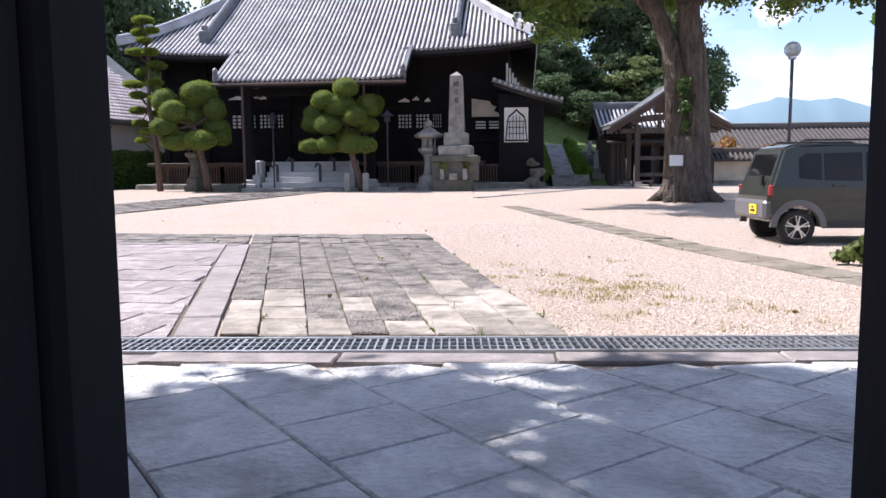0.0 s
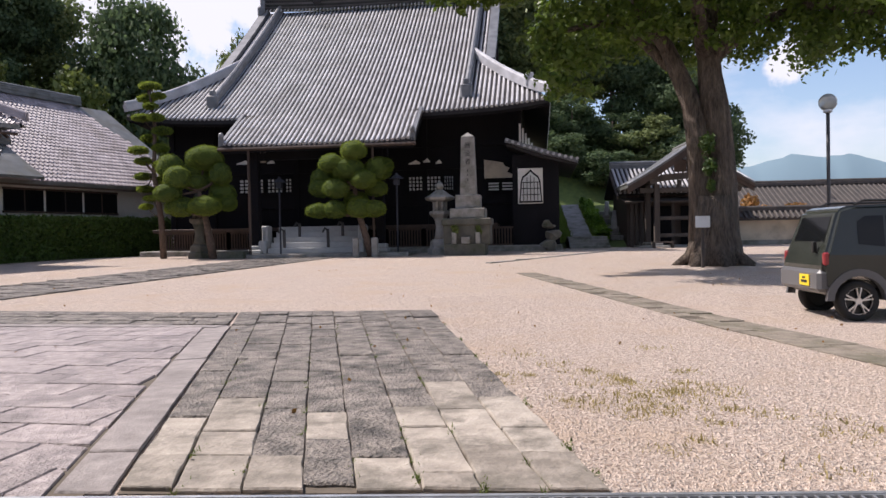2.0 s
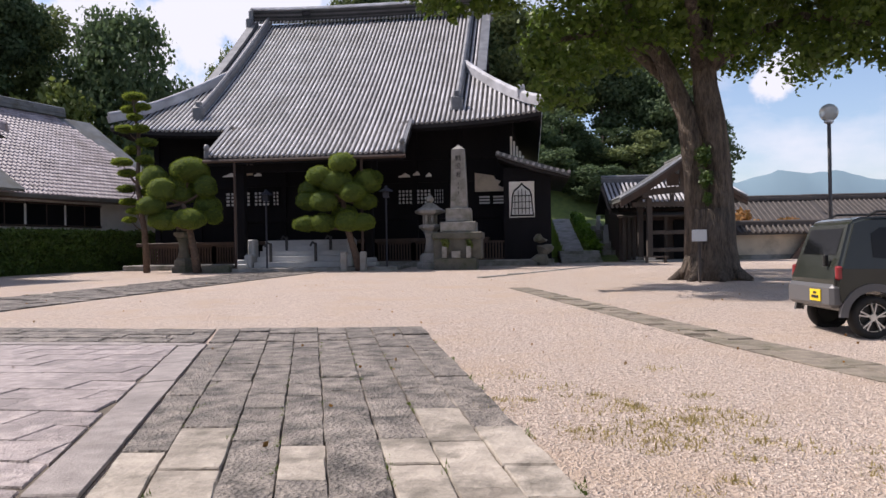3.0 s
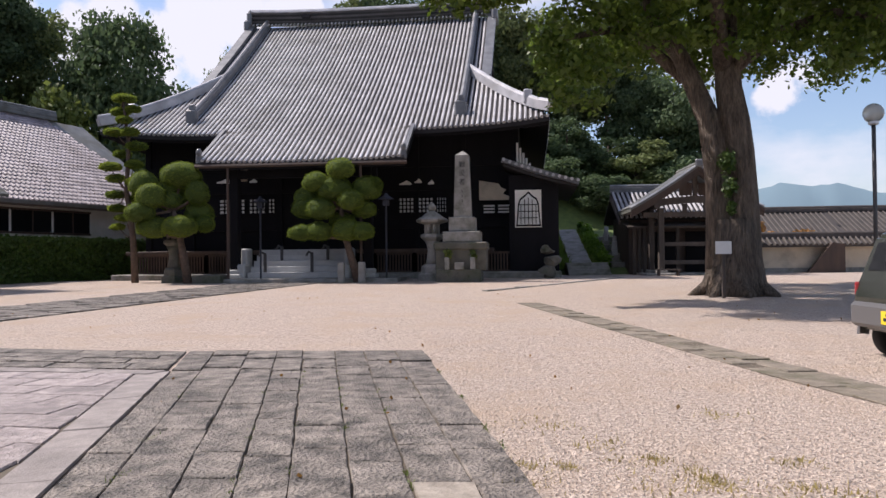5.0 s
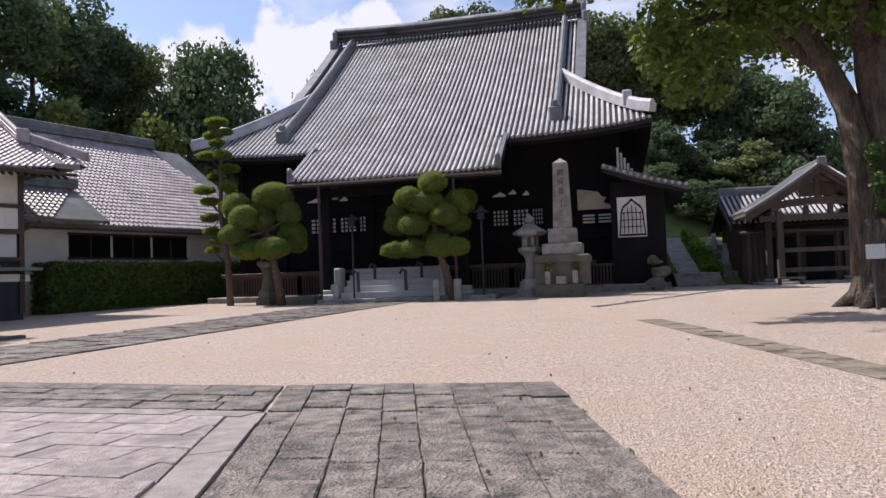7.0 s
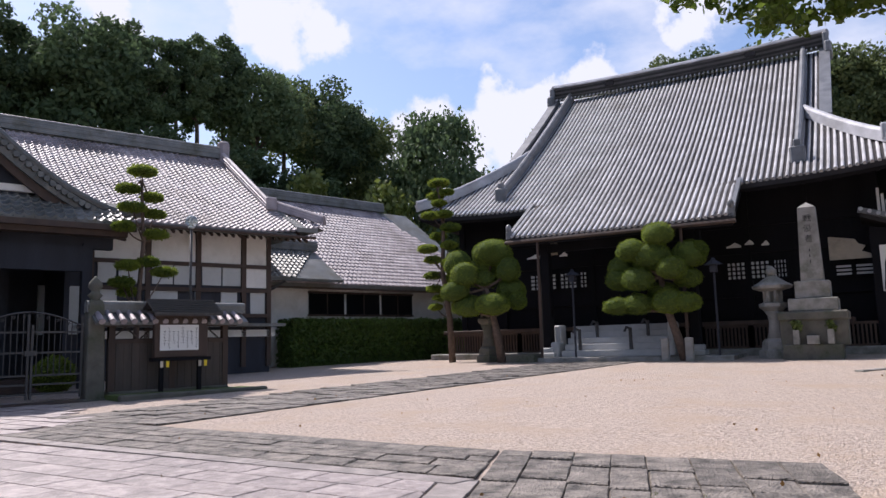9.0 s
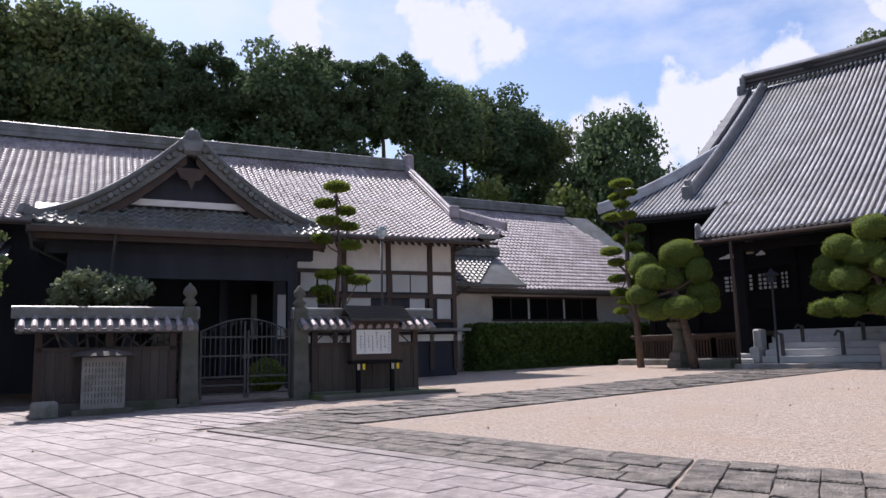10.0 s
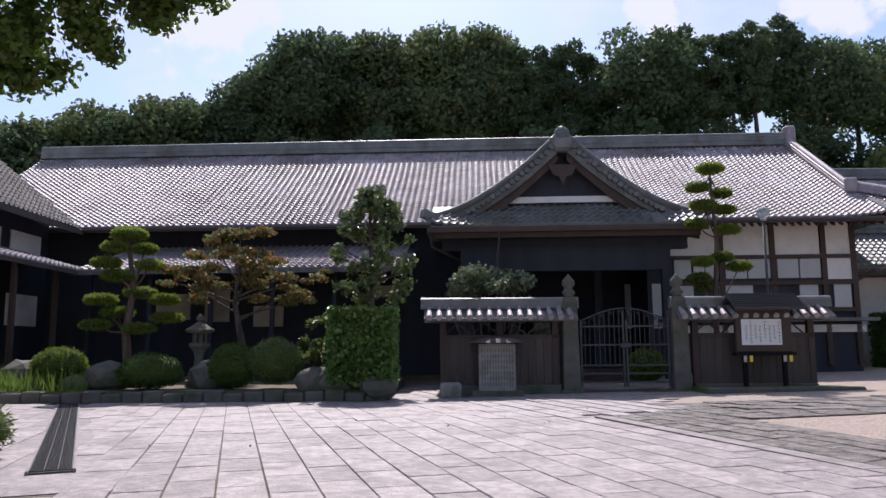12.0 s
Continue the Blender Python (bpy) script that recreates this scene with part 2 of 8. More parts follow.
# cores of pads, hedge and box shrub: inner shade painted as darker green
M_LEAF_CORE_SHADE = leaf_mat("shade_dark_leaf_core", (0.03, 0.05, 0.008), (0.06, 0.09, 0.014), 0.05, 0.95)
M_LEAF_HEDGE = leaf_mat("hedge_leaf", (0.025, 0.055, 0.01), (0.1, 0.17, 0.025), 0.3)
M_LEAF_SHRUB = leaf_mat("shrub_leaf", (0.035, 0.065, 0.018), (0.17, 0.22, 0.07), 0.3, 0.35)
M_LEAF_MAPLE = leaf_mat("rusty_maple_leaf", (0.1, 0.07, 0.02), (0.36, 0.18, 0.05), 0.4)
M_LEAF_BOX = leaf_mat("box_shrub_leaf", (0.05, 0.11, 0.022), (0.17, 0.29, 0.06), 0.3, 0.4)
M_DRY = leaf_mat("dry_grass_blade", (0.24, 0.2, 0.07), (0.46, 0.38, 0.16), 0.3, 0.9)
M_LEAF_PALE = leaf_mat("pale_shiny_leaf", (0.07, 0.1, 0.045), (0.3, 0.34, 0.19), 0.3, 0.3)
M_GRASS = leaf_mat("lawn_blade", (0.09, 0.15, 0.025), (0.24, 0.33, 0.06), 0.4, 0.8)
M_CARPAINT = mat("olive_grey_car_paint", (0.026, 0.03, 0.025), (0.034, 0.038, 0.031), 0.16, 3, 200, 0.0)
M_CARGREY = plain("grey_bumper_plastic", (0.11, 0.11, 0.115), 0.35)
M_BLACK = plain("black_plastic", (0.012, 0.012, 0.012), 0.5)
M_RUBBER = mat("tyre_rubber", (0.015, 0.015, 0.015), (0.03, 0.03, 0.03), 0.85, 10, 80, 0.2)
M_ALLOY = plain("alloy_rim", (0.62, 0.6, 0.58), 0.3, 0.9)
M_REDLAMP = plain("red_tail_lamp", (0.28, 0.03, 0.035), 0.12)
M_YELLOW = plain("yellow_plate", (0.85, 0.62, 0.02), 0.4)
M_GLOBE = plain("frosted_globe", (0.55, 0.6, 0.6), 0.1, 0.0, 0.0, 0.6)
M_WHITE = plain("white_paint", (0.78, 0.78, 0.76), 0.6)
M_INK = plain("ink", (0.02, 0.02, 0.02), 0.7)
# air haze is put into the blue colour and a weak glow
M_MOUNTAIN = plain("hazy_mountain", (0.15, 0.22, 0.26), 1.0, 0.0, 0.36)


# ---- building helpers ----
ORIGIN = {}


def gz(x, y):
    """Height of the yard, which rises gently towards the hall."""
    return 0.02 * min(25.0, max(0.0, y - 15.0))


def thing(name, o, turn=0.0, label="", category="", group="", kind=""):
    """An Empty at the base point o of a frame turned by so many degrees about the world's origin; its parts are written in that frame."""
    ob = new(name)
    ob.matrix_world = pose(0, 0, 0, 0, 0, turn) @ Matrix.Translation(o)
    ORIGIN[ob.name] = Vector(o)
    return tagged(ob, label, category, group, kind)


def part(name, bm, material, parent=None, label="", smooth=False):
    me = bpy.data.meshes.new(name)
    root = parent
    while root is not None and root.name not in ORIGIN and root.parent is not None:
        root = root.parent
    if root is not None and root.name in ORIGIN:
        bmesh.ops.translate(bm, verts=bm.verts, vec=-ORIGIN[root.name])
    bm.normal_update()
    bm.to_mesh(me)
    bm.free()
    me.materials.append(material)
    if smooth:
        me.shade_smooth()
    ob = new(name, me)
    ob.parent = parent
    if label:
        ob["label"] = label
    return ob


def soup(name, verts, faces, material, parent=None, label="", smooth=False, core=None, core_faces=0):
    me = bpy.data.meshes.new(name)
    root = parent
    while root is not None and root.name not in ORIGIN and root.parent is not None:
        root = root.parent
    verts = np.asarray(verts, float)
    if root is not None and root.name in ORIGIN:
        verts = verts - np.array(ORIGIN[root.name])
    me.from_pydata(verts.tolist(), [], np.asarray(faces).tolist() if not isinstance(faces, list) else faces)
    me.update()
    me.materials.append(material)
    if core:
        me.materials.append(core)
        me.polygons.foreach_set("material_index", [1] * core_faces + [0] * (len(me.polygons) - core_faces))
    if smooth:
        me.shade_smooth()
    ob = new(name, me)
    ob.parent = parent
    if label:
        ob["label"] = label
    return ob


def box(bm, x0, x1, y0, y1, z0, z1, bevel=0.0):
    r = bmesh.ops.create_cube(bm, size=1, matrix=Matrix.Translation(((x0 + x1) / 2, (y0 + y1) / 2, (z0 + z1) / 2)) @ Matrix.Diagonal((abs(x1 - x0), abs(y1 - y0), abs(z1 - z0), 1)))
    if bevel:
        es = list({e for v in r["verts"] for e in v.link_edges})
        bmesh.ops.bevel(bm, geom=es, offset=bevel, segments=1, affect="EDGES")
    return bm


def B(*boxes, bevel=0.0):
    bm = bmesh.new()
    for b in boxes:
        box(bm, *b, bevel=bevel)
    return bm


def beam(bm, a, b, w, h=None):
    """A straight bar from a to b."""
    a, b = Vector(a), Vector(b)
    d = b - a
    m = Matrix.Translation((a + b) / 2) @ d.to_track_quat("Z", "Y").to_matrix().to_4x4() @ Matrix.Diagonal((w, h or w, d.length, 1))
    bmesh.ops.create_cube(bm, size=1, matrix=m)
    return bm


def tube(bm, a, b, r0, r1=None, n=10):
    a, b = Vector(a), Vector(b)
    d = b - a
    m = Matrix.Translation((a + b) / 2) @ d.to_track_quat("Z", "Y").to_matrix().to_4x4()
    bmesh.ops.create_cone(bm, cap_ends=True, segments=n, radius1=r0, radius2=r0 if r1 is None else r1, depth=d.length, matrix=m)
    return bm


def ball(bm, c, r, sx=1, sy=1, sz=1, sub=2):
    bmesh.ops.create_icosphere(bm, subdivisions=sub, radius=r, matrix=Matrix.Translation(c) @ Matrix.Diagonal((sx, sy, sz, 1)))
    return bm


def lathe(bm, c, profile, n=12):
    """Turned shape: rows of (radius, height) about the upright through c."""
    rings = [[bm.verts.new((c[0] + r * math.cos(2 * math.pi * i / n), c[1] + r * math.sin(2 * math.pi * i / n), c[2] + z)) for i in range(n)] for r, z in profile]
    for p, q in zip(rings, rings[1:]):
        for i in range(n):
            bm.faces.new((p[i], p[(i + 1) % n], q[(i + 1) % n], q[i]))
    bm.faces.new(rings[-1])
    bm.faces.new(rings[0][::-1])
    return bm


def prism(bm, poly, z0, z1):
    """An upright block over a polygon of (x, y)."""
    lo = [bm.verts.new((x, y, z0)) for x, y in poly]
    hi = [bm.verts.new((x, y, z1)) for x, y in poly]
    bm.faces.new(hi)
    bm.faces.new(lo[::-1])
    n = len(poly)
    for i in range(n):
        bm.faces.new((lo[i], lo[(i + 1) % n], hi[(i + 1) % n], hi[i]))
    return bm


def ribbon(bm, pts, r, n=5, w=1.0):
    """A round bar along a row of points."""
    pts = [Vector(p) for p in pts]
    rings, s = [], None
    for i, p in enumerate(pts):
        d = (pts[min(i + 1, len(pts) - 1)] - pts[max(i - 1, 0)]).normalized()
        if s is None:
            s = d.cross(Vector((0, 0, 1))) if abs(d.z) < 0.9 else d.cross(Vector((0, 1, 0)))
        else:
            s = s - d * s.dot(d)
        s = s.normalized()
        u = s.cross(d)
        rad = r[i] if isinstance(r, (list, tuple)) else r
        rings.append([bm.verts.new(p + (s * math.cos(2 * math.pi * k / n) * w + u * math.sin(2 * math.pi * k / n)) * rad) for k in range(n)])
    for a, b in zip(rings, rings[1:]):
        for k in range(n):
            bm.faces.new((a[k], a[(k + 1) % n], b[(k + 1) % n], b[k]))
    bm.faces.new(rings[0][::-1])
    bm.faces.new(rings[-1])
    return bm


def leaves(rng, centres, radii, count, size, squash=0.75, shell=0.55, long=1.5):
    """Leaf quads scattered through clumps, most of them near each clump's outside."""
    centres, radii = np.asarray(centres, float), np.asarray(radii, float)
    w = radii ** 2
    k = rng.choice(len(centres), count, p=w / w.sum())
    d = rng.normal(size=(count, 3))
    d /= np.linalg.norm(d, axis=1)[:, None]
    rr = radii[k] * (shell + (1 - shell) * rng.random(count)) * (1 + 0.12 * rng.normal(size=count))
    p = centres[k] + d * rr[:, None] * np.array([1, 1, squash])
    nrm = d + 0.8 * rng.normal(size=(count, 3))
    nrm /= np.linalg.norm(nrm, axis=1)[:, None]
    a = np.cross(nrm, rng.normal(size=(count, 3)))
    a /= np.linalg.norm(a, axis=1)[:, None]
    b = np.cross(nrm, a)
    s = size * (0.6 + 0.8 * rng.random(count))[:, None]
    a, b = a * s * long / 2, b * s / 2
    v = np.stack([p - a, p + b, p + a, p - b], 1).reshape(-1, 3)
    f = np.arange(4 * count).reshape(-1, 4)
    return v, f


def join(*soups):
    vs, fs, n = [], [], 0
    for v, f in soups:
        vs.append(v)
        fs.append(np.asarray(f) + n)
        n += len(v)
    return np.concatenate(vs), np.concatenate(fs)


# ---- ground ----
def ground():
    xs = sorted({*np.linspace(-60, 60, 61).round(2), -1500, -400, -150, -90, 90, 150, 400, 1500})
    ys = sorted({*np.linspace(-20, 80, 101).round(2), -1500, -300, -80, 110, 150, 300, 700, 2500})
    bm = bmesh.new()
    v = {}
    for i, x in enumerate(xs):
        for j, y in enumerate(ys):
            v[i, j] = bm.verts.new((x, y, gz(x, y)))
    for i in range(len(xs) - 1):
        for j in range(len(ys) - 1):
            bm.faces.new((v[i, j], v[i + 1, j], v[i + 1, j + 1], v[i, j + 1]))
    tagged(part("ground", bm, M_GRAVEL, smooth=True), "pinkish tan gravel yard with worn tyre tracks", "ground", kind="structure")


ground()


# ---- temple hall ----
TH, CU = -3.0, -9.9          # turn of the hall, its middle line
CR = -9.55                   # middle line of the roof
EV, RV = 39.6, 51.5          # eave and ridge of the front slope
PE = 37.0                    # eave of the porch
HALF, GH, GV = 10.65, 7.5, 44.4   # half width at the eaves, at the gables, and where the hips start


def zf(v):
    d = v - EV
    return 7.3 + 0.66 * d + 0.0072 * d * d


def lift(du):
    return 0.42 * (abs(du) / HALF) ** 4


def hip_v(du):
    return GV - (abs(du) - GH) * (GV - EV) / (HALF - GH)


def row_mesh(pts, r, cap=True):
    """One row of round tiles along the slope, tile over tile."""
    bm = bmesh.new()
    pts = [Vector(p) for p in pts]
    n = 6
    prev = None
    for i, p in enumerate(pts):
        d = (pts[min(i + 1, len(pts) - 1)] - pts[max(i - 1, 0)]).normalized()
        s = d.cross(Vector((0, 0, 1))).normalized()
        u = s.cross(d)
        for rad in ((r, r * 0.88) if 0 < i < len(pts) - 1 else (r,)):
            ring = [bm.verts.new(p + (s * math.cos(math.pi * k / n) + u * math.sin(math.pi * k / n)) * rad) for k in range(n + 1)]
            if prev:
                for k in range(n):
                    bm.faces.new((prev[k], prev[k + 1], ring[k + 1], ring[k]))
            elif cap:
                c = p
                disc = [bm.verts.new(c - d * 0.03 + (s * math.cos(2 * math.pi * k / 10) + u * math.sin(2 * math.pi * k / 10)) * r * 1.08) for k in range(10)]
                bm.faces.new(disc)
            prev = ring
    return bm


def slope_sheet(us, vs, zed, thick):
    bm = bmesh.new()
    top = [[bm.verts.new((u, v, zed(u, v))) for v in vs(u)] for u in us]
    bot = [[bm.verts.new((u, v, zed(u, v) - thick)) for v in vs(u)] for u in us]
    n = len(top[0])
    for a in range(len(us) - 1):
        for b in range(n - 1):
            bm.faces.new((top[a][b], top[a + 1][b], top[a + 1][b + 1], top[a][b + 1]))
            bm.faces.new((bot[a][b], bot[a][b + 1], bot[a + 1][b + 1], bot[a + 1][b]))
        bm.faces.new((top[a][0], bot[a][0], bot[a + 1][0], top[a + 1][0]))
    for a in (0, len(us) - 1):
        for b in range(n - 1):
            bm.faces.new((top[a][b], top[a][b + 1], bot[a][b + 1], bot[a][b]))
    return bm


def temple():
    T = thing("temple_hall", (CU, 42.0, 0.5), TH, "dark timber temple hall with a sweeping grey tiled roof", "temple")
    half, hip = HALF, HALF - GH
    rise = GV - EV
    porch = 4.55
    zed = lambda u, v: zf(v) + lift(u - CR) * max(0.0, 1 - (v - EV) / 5.0) * (v > EV - 0.01)
    # beds of the slopes
    us = np.linspace(CR - half, CR + half, 45)
    top = lambda u: RV if abs(u - CR) < GH else hip_v(u - CR) + 0.02
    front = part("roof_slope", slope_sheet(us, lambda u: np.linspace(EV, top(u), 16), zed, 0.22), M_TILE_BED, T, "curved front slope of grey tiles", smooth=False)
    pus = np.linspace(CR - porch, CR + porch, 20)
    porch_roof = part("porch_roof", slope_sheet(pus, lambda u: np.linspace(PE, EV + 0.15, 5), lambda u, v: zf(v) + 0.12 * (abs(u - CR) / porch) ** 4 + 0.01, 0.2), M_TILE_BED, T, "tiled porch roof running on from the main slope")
    sides = []
    for s in (-1, 1):
        bm = bmesh.new()
        ws = np.linspace(EV, 64, 24)
        grid = []
        for v in ws:
            inner = half - (min(v - EV, rise, 64 - v) / rise) * hip
            rowp = []
            for du in np.linspace(half, inner, 7):
                d = (half - du) / hip * rise
                rowp.append(bm.verts.new((CR + s * du, v, zf(EV + d) + 0.42 * (abs(v - 51.8) / 12.2) ** 4 * max(0, 1 - d / 5))))
            grid.append(rowp)
        for a, b in zip(grid, grid[1:]):
            for k in range(6):
                bm.faces.new((a[k], a[k + 1], b[k + 1], b[k]) if s > 0 else (a[k], b[k], b[k + 1], a[k + 1]))
        r = bmesh.ops.extrude_face_region(bm, geom=bm.faces[:])
        bmesh.ops.translate(bm, verts=[e for e in r["geom"] if isinstance(e, bmesh.types.BMVert)], vec=(0, 0, -0.2))
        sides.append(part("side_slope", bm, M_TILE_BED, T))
        # gable
        bm = bmesh.new()
        x = CR + s * (GH - 0.15)
        pts = [(v, zf(v) - 0.25) for v in np.linspace(GV, RV, 8)] + [(2 * RV - v, zf(v) - 0.25) for v in np.linspace(RV, GV, 8)][1:]
        bm.faces.new([bm.verts.new((x, v, z)) for v, z in pts])
        r = bmesh.ops.extrude_face_region(bm, geom=bm.faces[:])
        bmesh.ops.translate(bm, verts=[e for e in r["geom"] if isinstance(e, bmesh.types.BMVert)], vec=(-0.2 * s, 0, 0))
        part("gable_wall", bm, M_WOOD, T)
    back = slope_sheet(np.linspace(CR - GH, CR + GH, 12), lambda u: np.linspace(RV, 63.4, 12), lambda u, v: zf(2 * RV - v), 0.2)
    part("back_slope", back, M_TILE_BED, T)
    # rows of round tiles
    step = 0.24
    n = int(half / step)
    for i in range(-n, n + 1):
        du = i * step
        u = CR + du
        v0 = PE if abs(du) < porch - 0.02 else EV
        v1 = top(u) - 0.1
        k = max(3, int((v1 - v0) / 0.42))
        pts = [(u, v, zed(u, v) + (0.12 * (abs(du) / porch) ** 4 if v < EV else 0) + 0.015) for v in np.linspace(v0, v1, k)]
        part("cover_tile", row_mesh(pts, 0.066), M_TILE, front if v0 == EV else porch_roof, smooth=True)
    for s, side in zip((-1, 1), sides):
        for j in range(1, 72):
            v = EV + j * 0.335
            if v > 63:
                break
            inner = half - (min(v - EV, rise, 64 - v) / rise) * hip
            if half - inner < 0.35:
                continue
            pts = []
            for du in np.linspace(half, inner, max(3, int((half - inner) / 0.5))):
                d = (half - du) / hip * rise
                pts.append((CR + s * du, v, zf(EV + d) + 0.42 * (abs(v - 51.8) / 12.2) ** 4 * max(0, 1 - d / 5) + 0.015))
            part("cover_tile", row_mesh(pts, 0.085), M_TILE, side, smooth=True)
    # ridge of stacked flat tiles with a rounded cap
    rz = zf(RV)
    sag = lambda x: 0.16 * (abs(x) / 7.6) ** 2.5
    for i in range(6):
        xs = np.linspace(-7.6, 7.6, 15)
        w = (0.8, 0.62, 0.66, 0.62, 0.66, 0.76)[i]
        bm = ribbon(bmesh.new(), [(CR + a, RV, rz + 0.1 + 0.13 * i + sag(a)) for a in xs], 0.062, 4, w / 0.12)
        part("ridge_course", bm, M_TILE if i % 2 else M_TILE_DARK, T, "course of flat tiles in the high ridge")
    for i in range(62):
        x = -7.4 + i * 0.24
        part("ridge_foot_tile", tube(bmesh.new(), (CR + x, RV - 0.5, rz - 0.1 + sag(x)), (CR + x, RV - 0.3, rz + 0.04 + sag(x)), 0.05, n=8), M_TILE, T)
    for x in (-4.0, 4.0):
        part("ridge_crest", B((CR + x - 0.28, CR + x + 0.28, RV - 0.43, RV - 0.38, rz + 0.38, rz + 0.66), bevel=0.05), M_TILE_BED, T, "dark crest on the ridge")
    part("ridge_cap", ribbon(bmesh.new(), [(CR + a, RV, rz + 0.9 + sag(a)) for a in np.linspace(-7.7, 7.7, 15)], 0.16, 8), M_TILE, T)
    for s in (-1, 1):
        bm = bmesh.new()
        box(bm, CR + s * 7.55, CR + s * 7.85, RV - 0.5, RV + 0.5, rz - 0.1, rz + 0.92, 0.08)
        box(bm, CR + s * 7.6, CR + s * 7.95, RV - 0.75, RV + 0.75, rz - 0.35, rz + 0.35, 0.1)
        ball(bm, (CR + s * 7.75, RV, rz + 0.95), 0.24, 0.6, 1, 1.1)
        part("ridge_end_tile", bm, M_TILE_DARK, T, "ornamental ridge-end tile")
        # ridges that run down the slope, and on to the corners
        bm = bmesh.new()
        pts = [(CR + s * 6.6, v, zf(v) + 0.22) for v in np.linspace(RV, 41.0, 14)]
        for a, b in zip(pts, pts[1:]):
            beam(bm, a, b, 0.3, 0.42)
        ribbon(bm, [(a[0], a[1], a[2] + 0.26) for a in pts], 0.13, 8)
        part("descending_ridge", bm, M_TILE_DARK, T)
        bm = bmesh.new()
        e = pts[-1]
        box(bm, e[0] - 0.3, e[0] + 0.3, e[1] - 0.35, e[1] - 0.05, e[2] - 0.45, e[2] + 0.35, 0.08)
        box(bm, e[0] - 0.14, e[0] + 0.14, e[1] - 0.3, e[1], e[2] + 0.3, e[2] + 0.62, 0.05)
        part("ridge_end_tile", bm, M_TILE_DARK, T)
        bm = bmesh.new()
        pts = []
        for f in np.linspace(0, 1, 9):
            du = 6.75 + f * (half - 6.7)
            v = 45.0 - f * (45.0 - EV + 0.05)
            pts.append((CR + s * du, v, zed(CR + s * min(du, half), max(v, EV)) + 0.2 + 0.18 * f ** 3))
        for a, b in zip(pts, pts[1:]):
            beam(bm, a, b, 0.34, 0.36)
        ribbon(bm, [(a[0], a[1], a[2] + 0.22) for a in pts], 0.13, 8)
        e = pts[-3]
        box(bm, e[0] - 0.2, e[0] + 0.2, e[1] - 0.2, e[1] + 0.2, e[2] - 0.1, e[2] + 0.55, 0.05)
        part("corner_ridge", bm, M_TILE, T, "pale upturned corner ridge")
        bm = bmesh.new()
        pts = [(CR + s * (GH + 0.1), v, zf(v) + 0.12) for v in np.linspace(RV, GV, 12)]
        for a, b in zip(pts, pts[1:]):
            beam(bm, a, b, 0.5, 0.3)
        part("gable_edge", bm, M_TILE_DARK, T)
        # porch corner ridge
        bm = bmesh.new()
        pts = [(CR + s * (porch - 0.05), v, zf(v) + 0.12) for v in np.linspace(EV + 0.2, PE + 0.1, 5)]
        for a, b in zip(pts, pts[1:]):
            beam(bm, a, b, 0.16, 0.14)
        e = pts[-1]
        box(bm, e[0] - 0.13, e[0] + 0.13, e[1] - 0.1, e[1] + 0.1, e[2] - 0.2, e[2] + 0.2, 0.04)
        ball(bm, (e[0], e[1] - 0.05, e[2] + 0.3), 0.13, 1, 1, 1.4)
        part("porch_edge_ridge", bm, M_TILE_DARK, T)
    # timber under the eaves
    bm = bmesh.new()
    for i in range(-32, 33):
        u = CR + i * 0.32
        z = zf(EV) + lift(i * 0.32)
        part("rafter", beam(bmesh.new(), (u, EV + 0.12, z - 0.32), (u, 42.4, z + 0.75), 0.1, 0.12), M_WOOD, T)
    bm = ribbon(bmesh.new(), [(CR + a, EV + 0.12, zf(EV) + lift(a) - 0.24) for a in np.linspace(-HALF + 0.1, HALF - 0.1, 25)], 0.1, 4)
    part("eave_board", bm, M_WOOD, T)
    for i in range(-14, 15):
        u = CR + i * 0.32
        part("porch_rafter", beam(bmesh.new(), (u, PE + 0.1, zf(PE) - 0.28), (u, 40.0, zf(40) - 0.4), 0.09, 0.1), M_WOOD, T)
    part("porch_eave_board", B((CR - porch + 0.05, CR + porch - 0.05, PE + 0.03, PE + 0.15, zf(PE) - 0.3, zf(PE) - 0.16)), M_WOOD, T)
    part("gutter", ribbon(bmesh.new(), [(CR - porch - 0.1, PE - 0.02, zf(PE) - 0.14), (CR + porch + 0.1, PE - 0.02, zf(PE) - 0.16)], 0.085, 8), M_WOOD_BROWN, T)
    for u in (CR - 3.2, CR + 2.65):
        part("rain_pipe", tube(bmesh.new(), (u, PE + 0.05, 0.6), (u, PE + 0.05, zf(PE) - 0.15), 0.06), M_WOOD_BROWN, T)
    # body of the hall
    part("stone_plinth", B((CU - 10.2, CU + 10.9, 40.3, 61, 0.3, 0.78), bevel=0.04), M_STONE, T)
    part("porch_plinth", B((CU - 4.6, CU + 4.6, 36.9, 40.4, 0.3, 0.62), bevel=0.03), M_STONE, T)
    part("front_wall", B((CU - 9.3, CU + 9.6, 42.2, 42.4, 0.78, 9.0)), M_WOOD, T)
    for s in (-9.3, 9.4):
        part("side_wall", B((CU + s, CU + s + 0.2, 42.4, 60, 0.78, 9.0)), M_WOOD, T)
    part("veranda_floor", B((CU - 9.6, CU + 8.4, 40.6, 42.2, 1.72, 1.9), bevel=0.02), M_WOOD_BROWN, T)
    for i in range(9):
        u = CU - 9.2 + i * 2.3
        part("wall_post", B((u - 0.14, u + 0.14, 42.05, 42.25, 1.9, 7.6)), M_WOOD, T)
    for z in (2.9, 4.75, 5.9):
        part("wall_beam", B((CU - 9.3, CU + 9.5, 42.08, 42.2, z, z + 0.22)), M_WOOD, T)
